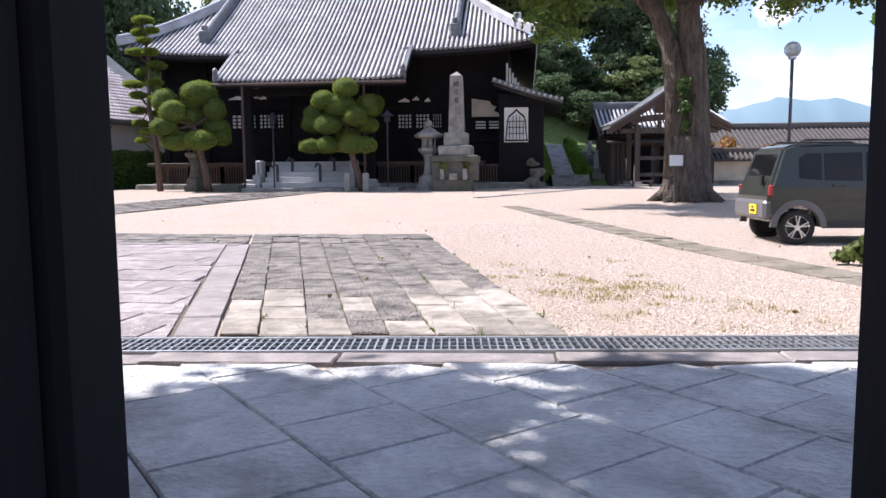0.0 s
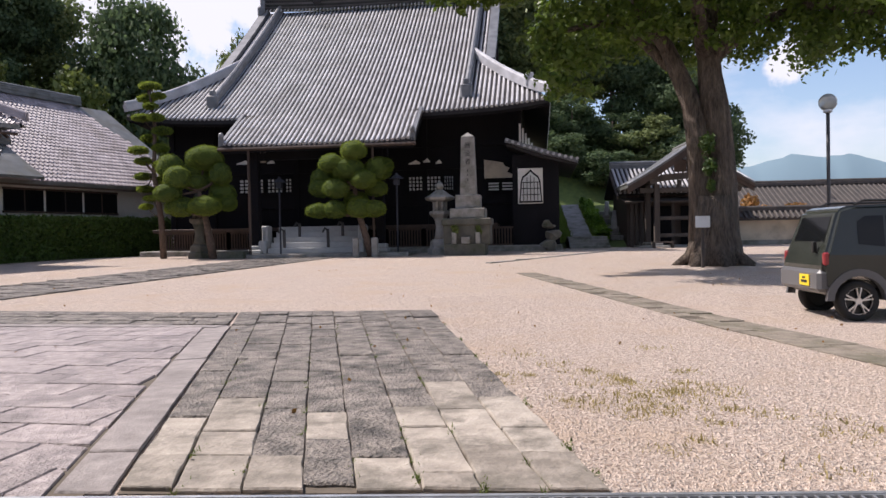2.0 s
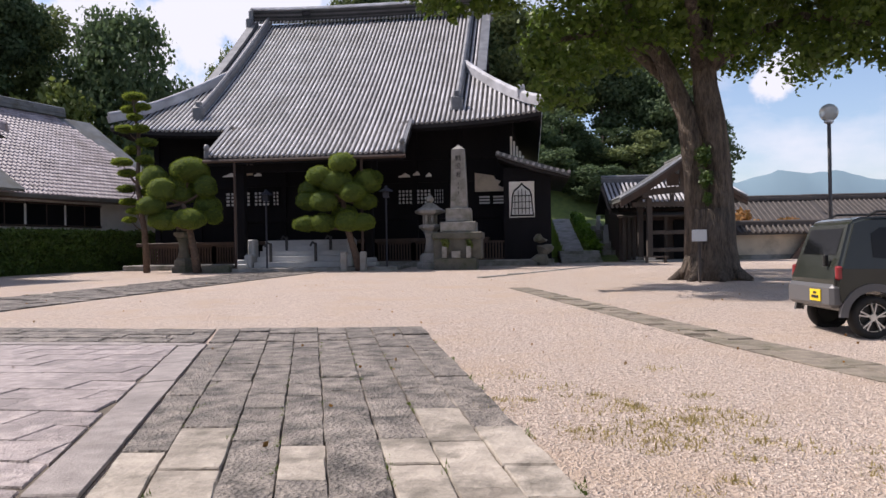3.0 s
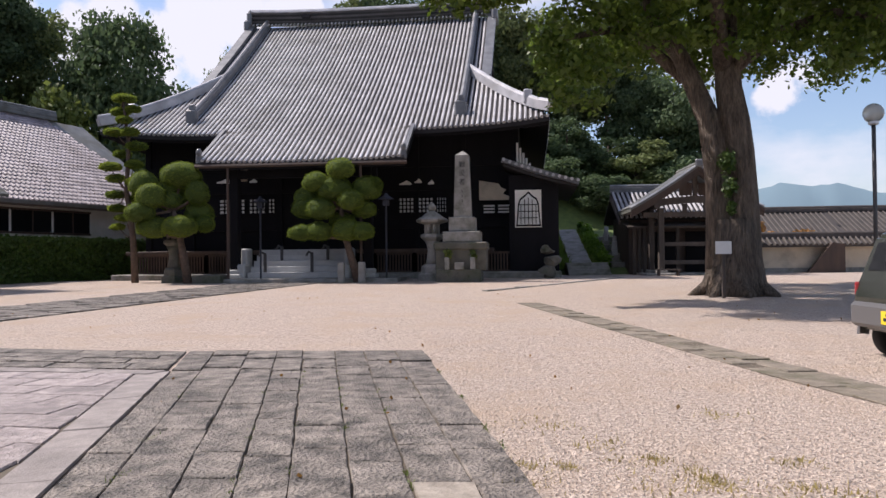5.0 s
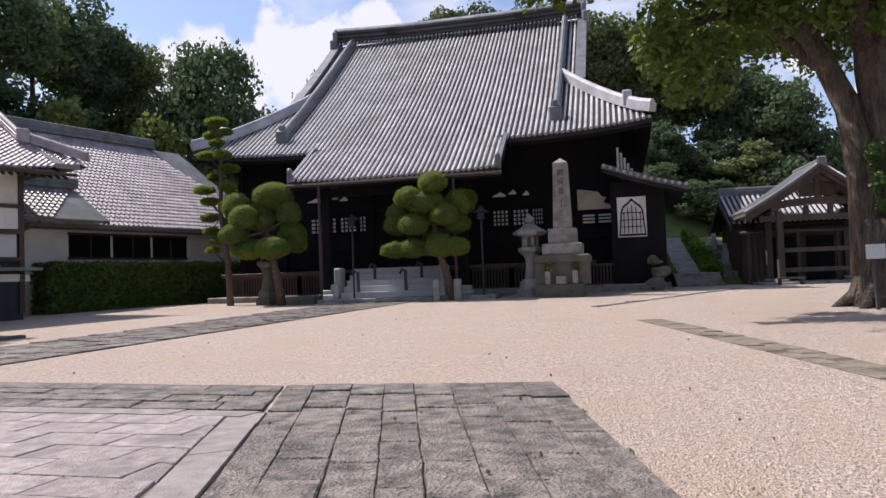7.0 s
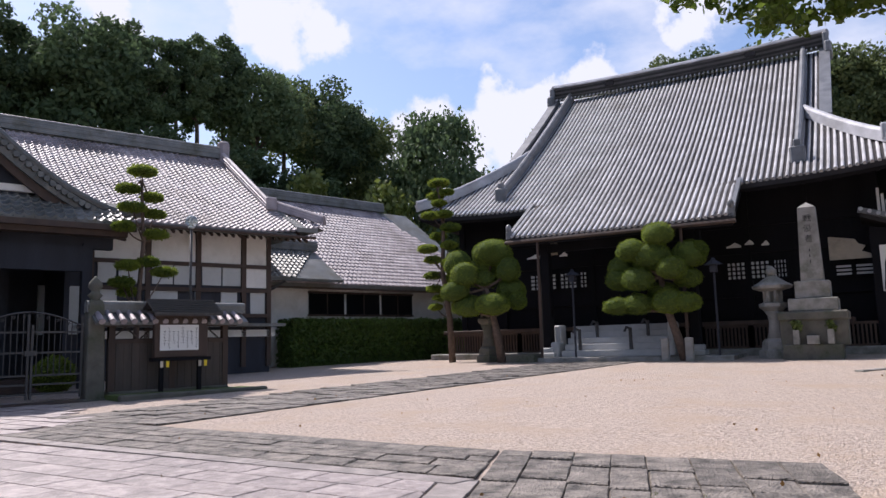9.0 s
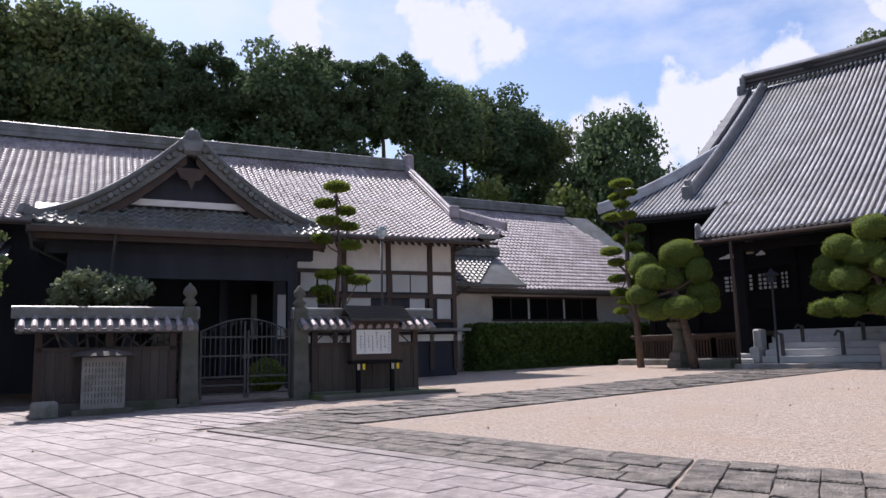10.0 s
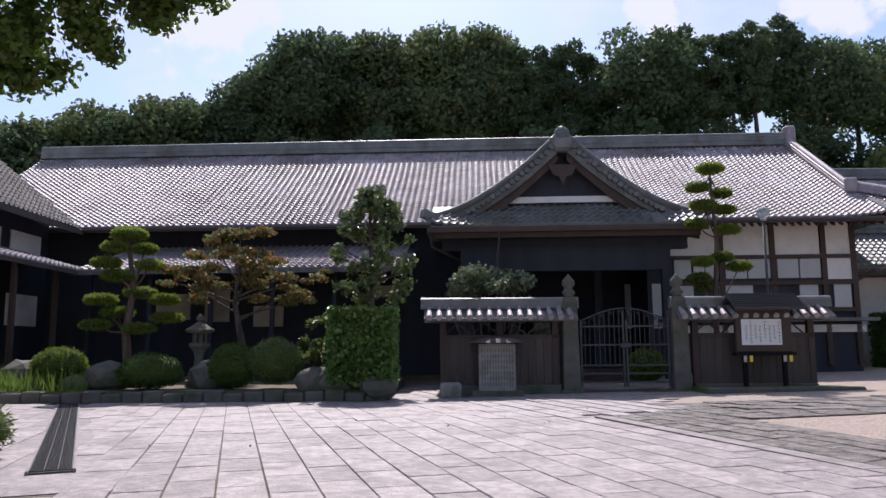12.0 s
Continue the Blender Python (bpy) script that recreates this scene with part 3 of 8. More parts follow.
    for u in (CU - 2.95, CU + 3.1):
        bm = B((u - 0.2, u + 0.2, 37.9, 38.3, 1.0, 5.9), bevel=0.04)
        part("porch_column", bm, M_WOOD, T)
        bm = B((u - 0.36, u + 0.36, 37.74, 38.46, 0.6, 0.82), (u - 0.28, u + 0.28, 37.82, 38.38, 0.8, 1.02), bevel=0.05)
        part("column_base", bm, M_STEP, T, "pale carved stone base")
    part("porch_beam", B((CU - 3.3, CU + 3.5, 37.95, 38.25, 5.05, 5.4), (CU - 4.4, CU + 4.4, 38.0, 38.2, 5.6, 5.8)), M_WOOD, T)
    # lattice under the veranda, window lattices, white panels
    def lattice(u0, u1, z0, z1, v, nx, nz):
        p = part("window_paper", B((u0, u1, v, v + 0.03, z0, z1)), M_PAPER, T, "white paper behind a dark lattice")
        bm = bmesh.new()
        for i in range(nx + 1):
            u = u0 + (u1 - u0) * i / nx
            box(bm, u - 0.035, u + 0.035, v - 0.04, v - 0.005, z0, z1)
        for i in range(nz + 1):
            z = z0 + (z1 - z0) * i / nz
            box(bm, u0, u1, v - 0.045, v - 0.006, z - 0.03, z + 0.03)
        part("lattice", bm, M_WOOD, p)
    for a, b in ((-15.3, -14.75), (-14.6, -13.95), (-13.75, -12.9), (-12.75, -12.4)):
        lattice(a, b, 3.75, 4.5, 42.02, max(2, int((b - a) / 0.2)), 4)
    for a, b in ((-6.15, -5.4), (-5.2, -4.45), (-4.3, -3.8)):
        lattice(a, b, 3.65, 4.4, 42.02, 4, 4)
    for a, b in ((-2.05, -1.45), (-1.35, -0.7)):
        lattice(a, b, 3.55, 4.0, 42.0, 1, 3)
    bm = bmesh.new()
    prism(bm, [(0, 0), (1.5, 0), (1.5, 0.15), (1.15, 0.3), (1.3, 0.5), (1.05, 0.6), (0.95, 0.78), (0.6, 0.85), (0.0, 0.95)], 0, 0.04)
    bmesh.ops.transform(bm, matrix=Matrix.Translation((-2.22, 42.03, 4.2)) @ pose(0, 0, 0, 90), verts=bm.verts)
    part("white_panel", bm, M_CREAM, T, "cream plaster panel with a curling edge")
    part("name_board", B((-12.85, -12.5, 38.6, 38.65, 5.0, 5.75)), M_CREAM, T, "small pale hanging board")
    part("white_beam_end", B((-11.95, -10.1, 38.5, 38.6, 5.6, 5.75)), M_CREAM, T)
    for a, b, z in ((-6.1, -5.5, 5.02), (-5.35, -5.0, 5.1), (-4.7, -4.4, 5.02), (-15.4, -14.6, 5.3), (-13.7, -13.3, 5.3)):
        bm = bmesh.new()
        prism(bm, [(0, 0), (b - a, 0), (b - a, 0.08), ((b - a) * 0.6, 0.22), ((b - a) * 0.3, 0.12), (0, 0.06)], 0, 0.03)
        bmesh.ops.transform(bm, matrix=Matrix.Translation((a, 41.95, z)) @ pose(0, 0, 0, 90), verts=bm.verts)
        part("white_bracket", bm, M_PLASTER, T)
    for a, b in ((-19.0, -17.3), (-17.1, -15.5), (-15.3, -13.9), (-7.0, -5.3), (-5.1, -3.6), (-3.4, -2.0), (-1.95, -0.65)):
        bm = B((a, b, 40.66, 40.74, 1.62, 1.72), (a, b, 40.66, 40.74, 0.8, 0.88))
        k = int((b - a) / 0.14)
        for i in range(k):
            u = a + (b - a) * (i + 0.5) / k
            box(bm, u - 0.035, u + 0.035, 40.66, 40.72, 0.88, 1.62)
        part("skirt_slats", bm, M_WOOD_BROWN, T)
    # steps with side blocks and iron rails
    for i in range(5):
        v = 37.95 + i * 0.38
        z = 0.62 + (i + 1) * 0.256
        part("step", B((-12.25, -8.0, v, 40.6, z - 0.256, z), bevel=0.015), M_STEP, T, "pale granite step")
    for u in (-12.75, -8.0):
        part("step_cheek", B((u, u + 0.4, 37.9, 38.5, 0.6, 1.25), (u + 0.05, u + 0.35, 38.3, 39.0, 0.6, 1.95), bevel=0.06), M_STEP, T)
    for u in (-11.55, -11.05, -9.4, -8.9):
        v = 38.2 if u in (-11.55, -9.4) else 39.0
        bm = B((u - 0.06, u + 0.06, v, v + 0.12, 0.85 if v < 39 else 1.4, 1.75 if v < 39 else 2.05), bevel=0.02)
        ribbon(bm, [(u, v + 0.06, 1.7 if v < 39 else 2.0), (u - 0.1, v - 0.1, 1.78 if v < 39 else 2.08), (u - 0.16, v - 0.25, 1.6 if v < 39 else 1.9)], 0.05)
        part("stair_rail", bm, M_IRON, T, "black iron handrail post")
    # side annex with the bell-shaped window
    part("annex_wall", B((-0.75, 1.5, 40.6, 48, 0.6, 5.2)), M_WOOD, T)
    part("annex_plinth", B((-1.9, 1.6, 40.4, 48.1, 0.3, 0.8), bevel=0.03), M_STONE, T)
    bm = bmesh.new()
    outline = [(0, 0), (1.2, 0), (1.2, 1.72), (0, 1.72)]
    prism(bm, outline, 0, 0.05)
    bmesh.ops.transform(bm, matrix=Matrix.Translation((-0.48, 40.58, 2.8)) @ pose(0, 0, 0, 90), verts=bm.verts)
    panel = part("white_window_panel", bm, M_PLASTER, T, "white plaster panel round a bell-shaped window")
    bell = [(-0.5, 0), (0.5, 0), (0.45, 0.45), (0.42, 0.9), (0.34, 1.12), (0.14, 1.27), (0.0, 1.42), (-0.14, 1.27), (-0.34, 1.12), (-0.42, 0.9), (-0.45, 0.45)]
    for grow, dv, m, nm in ((1.14, 0.05, M_WOOD, "window_frame"), (1.0, 0.09, M_PAPER, "pane")):
        bm = bmesh.new()
        prism(bm, [(x * grow, (y - 0.6) * grow + 0.6) for x, y in bell], 0, 0.05)
        bmesh.ops.transform(bm, matrix=Matrix.Translation((0.13, 40.58 - dv + 0.02, 2.93)) @ pose(0, 0, 0, 90), verts=bm.verts)
        part(nm, bm, m, panel)
    bm = bmesh.new()
    for i in range(-2, 3):
        h = 1.2 - 0.12 * i * i * 0.6
        box(bm, 0.13 + i * 0.17 - 0.018, 0.13 + i * 0.17 + 0.018, 40.42, 40.45, 2.95, 2.95 + h)
    for i in range(1, 4):
        box(bm, 0.13 - 0.43, 0.13 + 0.43, 40.42, 40.46, 2.93 + i * 0.3 - 0.018, 2.93 + i * 0.3 + 0.018)
    part("window_bars", bm, M_WOOD, panel)
    zed2 = lambda u, v: 5.75 - 0.42 * (u + 1.0) + 0.035 * (u + 1) ** 2
    ar = part("annex_roof", slope_sheet(np.linspace(-1.0, 2.35, 10), lambda u: np.linspace(40.0, 48.5, 3), zed2, 0.16), M_TILE_BED, T, "small lean-to roof of grey tiles")
    for j in range(14):
        v = 40.08 + j * 0.335
        part("cover_tile", row_mesh([(u, v, zed2(u, v) + 0.01) for u in np.linspace(2.38, -1.0, 9)], 0.08), M_TILE, ar, smooth=True)
    bm = bmesh.new()
    beam(bm, (-1.05, 40.0, 5.85), (2.4, 39.98, zed2(2.4, 0) + 0.02), 0.18, 0.2)
    edge = part("annex_roof_edge", bm, M_TILE_DARK, ar)
    for i in range(13):
        u = -0.95 + i * 0.275
        bm = bmesh.new()
        tube(bm, Vector((u, 39.84, zed2(u, 0) + 0.13)), Vector((u, 40.25, zed2(u, 0) + 0.15)), 0.075, n=10)
        part("edge_tile", bm, M_TILE, edge)
    bm = bmesh.new()
    for i in range(5):
        u = -0.4 + i * 0.14
        box(bm, u, u + 0.1, 40.9, 40.95, 5.5, 6.75 - i * 0.24)
    part("white_louvre", bm, M_PLASTER, T, "white stepped louvre above the lean-to")
    return T


temple()


# ---- residence ----
RH = 70.0


def wavy(u0, u1, v_of, z_of, rows, pitch=0.27, amp=0.038, lap=0.05, clip=None):
    """Courses of wavy pan tiles on a slope: each tile a little sheet of its own, lapping over the one below."""
    vs, fs = [], []
    cols = int((u1 - u0) / pitch)
    prof = [(0.0, 0.0), (0.18, -0.7), (0.42, -1.0), (0.66, -0.5), (0.82, 0.6), (0.93, 1.0), (1.04, 0.35)]
    for r in range(rows):
        s0, s1 = r / rows, (r + 1.12) / rows
        va, vb = v_of(s0), v_of(min(s1, 1.0))
        for c in range(cols):
            ua = u0 + c * pitch
            if clip and not clip(ua + pitch / 2, (s0 + s1) / 2):
                continue
            n = len(vs)
            for x, h in prof:
                u = ua + x * pitch
                vs.append((u, va, z_of(u, s0) + lap + amp * (1 + h)))
                vs.append((u, vb, z_of(u, min(s1, 1.0)) + amp * (1 + h) * 0.9))
                vs.append((u, va + 0.005, z_of(u, s0) + lap * 0 + amp * h * 0.9))
            for k in range(len(prof) - 1):
                a = n + 3 * k
                fs.append((a, a + 3, a + 4, a + 1))
                fs.append((a + 2, a + 5, a + 3, a))
    return np.array(vs), fs


def slope_block(bm, u0, u1, va, za, vb, zb, thick=0.2):
    lo = [bm.verts.new(p) for p in ((u0, va, za), (u1, va, za), (u1, vb, zb), (u0, vb, zb))]
    dn = [bm.verts.new((p.co.x, p.co.y, p.co.z - thick)) for p in lo]
    bm.faces.new(lo)
    bm.faces.new(dn[::-1])
    for i in range(4):
        bm.faces.new((lo[i], dn[i], dn[(i + 1) % 4], lo[(i + 1) % 4]))
    return bm


def ridge_stack(bm, a, b, w=0.36, n=4, h=0.11):
    """A ridge of n stepped courses under a round cap, drawn as one profile from a to b."""
    a, b = Vector(a), Vector(b)
    d = (b - a).normalized()
    side = d.cross(Vector((0, 0, 1))).normalized()
    half = []
    for i in range(n):
        k = w / 2 - (0.02 if i % 2 else 0.0)
        half += [(k, h * (i - 0.45)), (k, h * (i + 0.45))]
    half += [(0.12 * math.cos(q), h * n + 0.02 + 0.12 * math.sin(q)) for q in np.linspace(-0.4, math.pi / 2 - 0.25, 4)]
    prof = half + [(-x, z) for x, z in half[::-1]]
    A, C = [[bm.verts.new(p + side * x + Vector((0, 0, z))) for x, z in prof] for p in (a, b)]
    m = len(prof)
    for i in range(m):
        bm.faces.new((A[i], A[(i + 1) % m], C[(i + 1) % m], C[i]))
    bm.faces.new(A[::-1])
    bm.faces.new(C)
    return bm


def bent_board(pts, y0, y1, d0, d1):
    """A board that follows points (x, z), between two depths and two drops below them."""
    bm = bmesh.new()
    grid = [[bm.verts.new((x, y, z - d)) for x, z in pts] for y, d in ((y0, d0), (y1, d0), (y1, d1), (y0, d1))]
    for p, q in zip(grid, grid[1:] + grid[:1]):
        for i in range(len(pts) - 1):
            bm.faces.new((p[i], p[i + 1], q[i + 1], q[i]))
    for i in (0, -1):
        bm.faces.new([g[i] for g in grid])
    bmesh.ops.recalc_face_normals(bm, faces=bm.faces)
    return bm


def residence():
    T = thing("residence", (8.0, 32.0, 0.3), RH, "long half-timbered temple residence with a wavy grey tiled roof", "house")
    EVz, Ev, Rv, Rz = 5.95, 30.5, 38.0, 10.66
    u0, u1, ue = -12.6, 26.0, 24.65
    # the house stands a little askew to the court
    T.matrix_world = pose(0, 0, 0, 0, 0, RH) @ Matrix.Translation((4.0, 30.5, 0)) @ pose(0, 0, 0, 0, 0, -3.0) @ Matrix.Diagonal((0.973, 1, 1, 1)) @ Matrix.Translation(Vector((8.0, 32.0, 0.3)) - Vector((4.0, 30.5, 0)))
    z_of = lambda u, s: EVz + (Rz - EVz) * (0.86 * s + 0.14 * s * s) + (0.42 * max(0, (u - 22.6) / 3.4) ** 2 * (1 - s) if u > 22.6 else 0)
    v_of = lambda s: Ev + (Rv - Ev) * s
    clip = lambda u, s: u < ue or (s < 0.34 and u < u1 - s * 4.0)
    bm = bmesh.new()
    for i in range(10):
        s0, s1 = i / 10, (i + 1) / 10
        slope_block(bm, u0, ue, v_of(s0), z_of(0, s0), v_of(s1) + 0.02, z_of(0, s1), 0.18)
    for i in range(4):
        s0, s1 = i / 12, (i + 1) / 12
        slope_block(bm, ue, u1 - s1 * 4.0, v_of(s0), z_of(25.5, s0), v_of(s1), z_of(25.5, s1), 0.18)
    roof = part("main_roof", bm, M_TILE_OLD, T, "long front slope of wavy grey tiles")
    v, f = wavy(u0, u1, v_of, z_of, 35, clip=clip)
    o = soup("roof_tiles", v, f, M_TILE_RES, roof)
    o["kind"] = "stuff"
    bm = bmesh.new()
    slope_block(bm, u0, ue, Rv, Rz, 46, 5.95, 0.18)
    part("back_slope", bm, M_TILE_OLD, T)
    bm = bmesh.new()
    ridge_stack(bm, (u0, Rv, Rz + 0.1), (ue, Rv, Rz + 0.1))
    part("ridge", bm, M_TILE_OLD, T, "straight ridge of stacked tiles")
    bm = bmesh.new()
    ridge_stack(bm, (ue - 0.15, Rv, Rz + 0.15), (ue - 0.15, v_of(0.3), z_of(24.7, 0.3) + 0.1), 0.34, 2)
    box(bm, ue - 0.4, ue + 0.1, v_of(0.28) - 0.2, v_of(0.28), z_of(24.7, 0.28), z_of(24.7, 0.28) + 0.6, 0.06)
    box(bm, ue - 0.3, ue + 0.2, Rv - 0.3, Rv + 0.3, Rz, Rz + 0.95, 0.1)
    part("descending_ridge", bm, M_TILE_RES, T)
    bm = bmesh.new()
    ridge_stack(bm, (ue + 0.1, v_of(0.3), z_of(ue, 0.3) + 0.1), (u1, v_of(0.0), z_of(u1, 0) + 0.12), 0.3, 2)
    part("corner_ridge", bm, M_TILE_RES, T)
    bm = bmesh.new()
    slope_block(bm, 24.75, u1, 33.0, 7.3, 33.0, 6.2, 0.1)
    vs = [bm.verts.new(p) for p in ((u1, 30.5, 6.2), (u1, 45, 6.2), (ue, 43, 7.7), (ue, 33.0, 7.7))]
    bm.faces.new(vs)
    part("hip_skirt", bm, M_TILE_OLD, T)
    bm = bmesh.new()
    bm.faces.new([bm.verts.new(p) for p in ((24.3, 32.4, 7.0), (24.3, 44, 7.0), (24.3, 38, 10.7))])
    part("gable_wall", bm, M_WOOD_RES, T)
    # walls
    part("front_wall", B((u0, 24.2, 32.1, 32.3, 0.3, 6.55)), M_WOOD_RES, T)
    part("end_wall", B((24.0, 24.2, 32.3, 44, 0.3, 6.5)), M_PLASTER, T)
    for z0, z1, cols in ((4.75, 6.05, ((16.9, 18.9), (19.15, 20.9), (21.15, 22.85), (23.1, 24.05))), (3.85, 4.6, ((23.1, 24.05),))):
        for a, b in cols:
            part("plaster_panel", B((a, b, 32.04, 32.12, z0 if z0 > 4 else 3.82, z1 if z0 > 4 else 4.75)), M_PLASTER, T, "white plaster panel")
    for a, b in ((17.2, 17.85), (17.95, 18.95), (19.2, 20.0), (20.06, 20.95), (21.2, 22.0), (22.06, 22.85)):
        part("window_pane", B((a, b, 32.05, 32.12, 3.88, 4.62)), M_FROST, T, "frosted sliding pane")
    for a, b in ((17.2, 17.9), (18.9, 20.2), (20.9, 21.0), (22.0, 22.7), (23.3, 23.95)):
        part("lower_pane", B((a, b, 32.05, 32.12, 2.75, 3.62)), M_FROST, T)
    for u in (16.95, 19.02, 21.02, 22.98, 24.12):
        part("wall_post", B((u - 0.1, u + 0.1, 31.98, 32.1, 0.6, 6.3)), M_WOOD_BROWN, T)
    for z in (3.62, 4.62, 2.6):
        part("wall_rail", B((16.9, 24.2, 31.96, 32.1, z, z + 0.15)), M_WOOD_BROWN, T)
    for a, b in ((16.9, 20.2), (20.4, 24.4)):
        part("low_white_band", B((a, b, 31.98, 32.1, 1.82, 2.1)), M_PLASTER, T)
    part("low_sill_roof", B((16.5, 24.6, 31.4, 32.0, 2.22, 2.34)), M_TILE_OLD, T)
    for i in range(30):
        u = 16.5 + i * 0.3
        part("rafter", beam(bmesh.new(), (u, 30.62, EVz - 0.25), (u, 32.1, 6.55), 0.08, 0.1), M_WOOD_BROWN, T)
    part("gutter", ribbon(bmesh.new(), [(u0, 30.45, EVz - 0.1), (25.5, 30.45, EVz - 0.1)], 0.07, 6), M_WOOD_BROWN, T)
    # veranda roof on the garden side
    z2 = lambda u, s: 4.0 + 1.33 * s
    bm = bmesh.new()
    slope_block(bm, -4.6, 7.0, 27.7, 4.0, 32.1, 5.33, 0.14)
    low = part("veranda_roof", bm, M_TILE_OLD, T, "lower tiled veranda roof")
    v, f = wavy(-4.6, 7.0, lambda s: 27.7 + 4.4 * s, z2, 15)
    o = soup("roof_tiles", v, f, M_TILE_RES, low)
    o["kind"] = "stuff"
    for u in np.arange(-4.4, 7.0, 2.2):
        part("veranda_post", B((u - 0.07, u + 0.07, 28.3, 28.44, 0.3, 4.1)), M_WOOD_RES, T)
    for a, b, z0, z1 in ((-3.6, -2.2, 2.5, 3.5), (-1.6, -0.6, 2.4, 3.7), (0.4, 1.6, 2.2, 3.0), (5.0, 6.2, 3.3, 3.75)):
        part("pale_shutter", B((a, b, 31.95, 32.06, z0, z1)), M_CREAM, T)
    # entrance porch with its gable
    P0, P1, pz, pv, back = 7.75, 16.85, 5.1, 26.6, 33.0
    mid = (P0 + P1) / 2
    def gz2(u):
        t = abs(u - mid) / ((P1 - P0) / 2)
        return pz + 0.12 + 2.78 * (1 - t) ** 1.62
    bm = bmesh.new()
    us = np.linspace(P0, P1, 31)
    for a, b in zip(us, us[1:]):
        vs = [bm.verts.new(p) for p in ((a, pv + 0.5, gz2(a)), (b, pv + 0.5, gz2(b)), (b, back, gz2(b)), (a, back, gz2(a)))]
        dn = [bm.verts.new((p.co.x, p.co.y, p.co.z - 0.2)) for p in vs]
        bm.faces.new(vs)
        bm.faces.new(dn[::-1])
        bm.faces.new((vs[0], dn[0], dn[1], vs[1]))
    porch = part("entrance_roof", bm, M_TILE_OLD, T, "curved gable roof over the entrance")
    for s in (-1, 1):
        pts = [(mid + s * d, pv + 0.45, gz2(mid + s * d) + 0.1) for d in np.linspace(0.15, 4.4, 14)]
        bm = bmesh.new()
        for a, b in zip(pts, pts[1:]):
            beam(bm, a, b, 0.3, 0.5)
        ribbon(bm, [(p[0], p[1] - 0.1, p[2] + 0.2) for p in pts], 0.12, 8)
        ribbon(bm, [(p[0], p[1] + 0.32, p[2] + 0.18) for p in pts], 0.12, 8)
        for p in pts[:-1]:
            for k in (0.2, 0.7):
                tube(bm, (p[0] + s * k * 0.33, p[1] - 0.3, p[2] - 0.05 - 0.2 * k), (p[0] + s * k * 0.33, p[1] + 0.3, p[2] - 0.02 - 0.2 * k), 0.09, n=8)
        part("verge_tiles", bm, M_TILE_OLD, porch)
        bm = bent_board([(p[0], p[2]) for p in pts], pv + 0.44, pv + 0.56, 0.25, 0.6)
        part("barge_board", bm, M_WOOD_BROWN, porch)
        pts = [(mid + s * (3.7 + 0.95 * f), pv + 0.5 - 0.75 * f, gz2(mid + s * 3.7) * (1 - f) + (pz + 0.12 + 0.22 * f * f) * f + 0.12) for f in np.linspace(0, 1, 6)]
        bm = bmesh.new()
        for a, b in zip(pts, pts[1:]):
            beam(bm, a, b, 0.24, 0.26)
        part("corner_ridge", bm, M_TILE_OLD, porch)
    bm = B((mid - 0.35, mid + 0.35, pv + 0.15, pv + 0.6, 7.62, 8.1), bevel=0.1)
    ball(bm, (mid, pv + 0.35, 8.2), 0.24, 1.1, 0.7, 1.2)
    ball(bm, (mid - 0.3, pv + 0.35, 8.0), 0.15)
    ball(bm, (mid + 0.3, pv + 0.35, 8.0), 0.15)
    part("gable_ornament", bm, M_TILE_OLD, porch, "ridge-end tile with a crest")
    part("ridge", ridge_stack(bmesh.new(), (mid, pv + 0.5, 7.85), (mid, back, 7.85), 0.34, 3), M_TILE_OLD, porch)
    bm = bmesh.new()
    bm.faces.new([bm.verts.new(p) for p in ((mid - 2.4, pv + 0.85, 5.9), (mid + 2.4, pv + 0.85, 5.9), (mid + 1.1, pv + 0.85, 6.8), (mid, pv + 0.85, 7.7), (mid - 1.1, pv + 0.85, 6.8))])
    part("gable_wall", bm, M_WOOD_RES, porch)
    part("gable_band", B((mid - 1.95, mid + 1.95, pv + 0.72, pv + 0.84, 6.02, 6.22)), M_PLASTER, porch, "white band under the gable")
    bm = bmesh.new()
    prism(bm, [(-0.5, 0.5), (0.5, 0.5), (0.3, 0.15), (0.12, 0.1), (0, -0.2), (-0.12, 0.1), (-0.3, 0.15)], 0, 0.1)
    bmesh.ops.transform(bm, matrix=Matrix.Translation((mid, pv + 0.45, 6.7)) @ pose(0, 0, 0, 90), verts=bm.verts)
    part("gable_pendant", bm, M_WOOD_BROWN, porch)
    z3 = lambda u, s: pz + 0.85 * s + 0.2 * max(0, abs(u - mid) - 3.2) ** 2 * (1 - s) * 0.5
    bm = bmesh.new()
    slope_block(bm, P0 + 0.2, P1 - 0.2, pv - 0.4, pz, pv + 0.85, pz + 0.85, 0.16)
    sk = part("skirt_roof", bm, M_TILE_OLD, T, "tiled skirt roof under the gable")
    v, f = wavy(P0, P1, lambda s: pv - 0.4 + 1.25 * s, z3, 5, clip=lambda u, s: abs(u - mid) < 4.55 - s * 0.9)
    o = soup("roof_tiles", v, f, M_TILE_OLD, sk)
    o["kind"] = "stuff"
    part("porch_eave", B((P0 + 0.1, P1 - 0.1, pv - 0.42, pv - 0.3, pz - 0.2, pz - 0.03), (P0 + 0.3, P1 - 0.3, pv - 0.2, pv + 0.2, pz - 0.35, pz - 0.15)), M_WOOD_BROWN, T)
    part("porch_lintel", B((mid - 3.4, mid + 3.4, pv + 0.5, pv + 0.8, 3.75, 4.5), (P0 + 0.5, P1 - 0.5, pv + 0.6, pv + 0.9, 4.45, 4.8)), M_WOOD_RES, T)
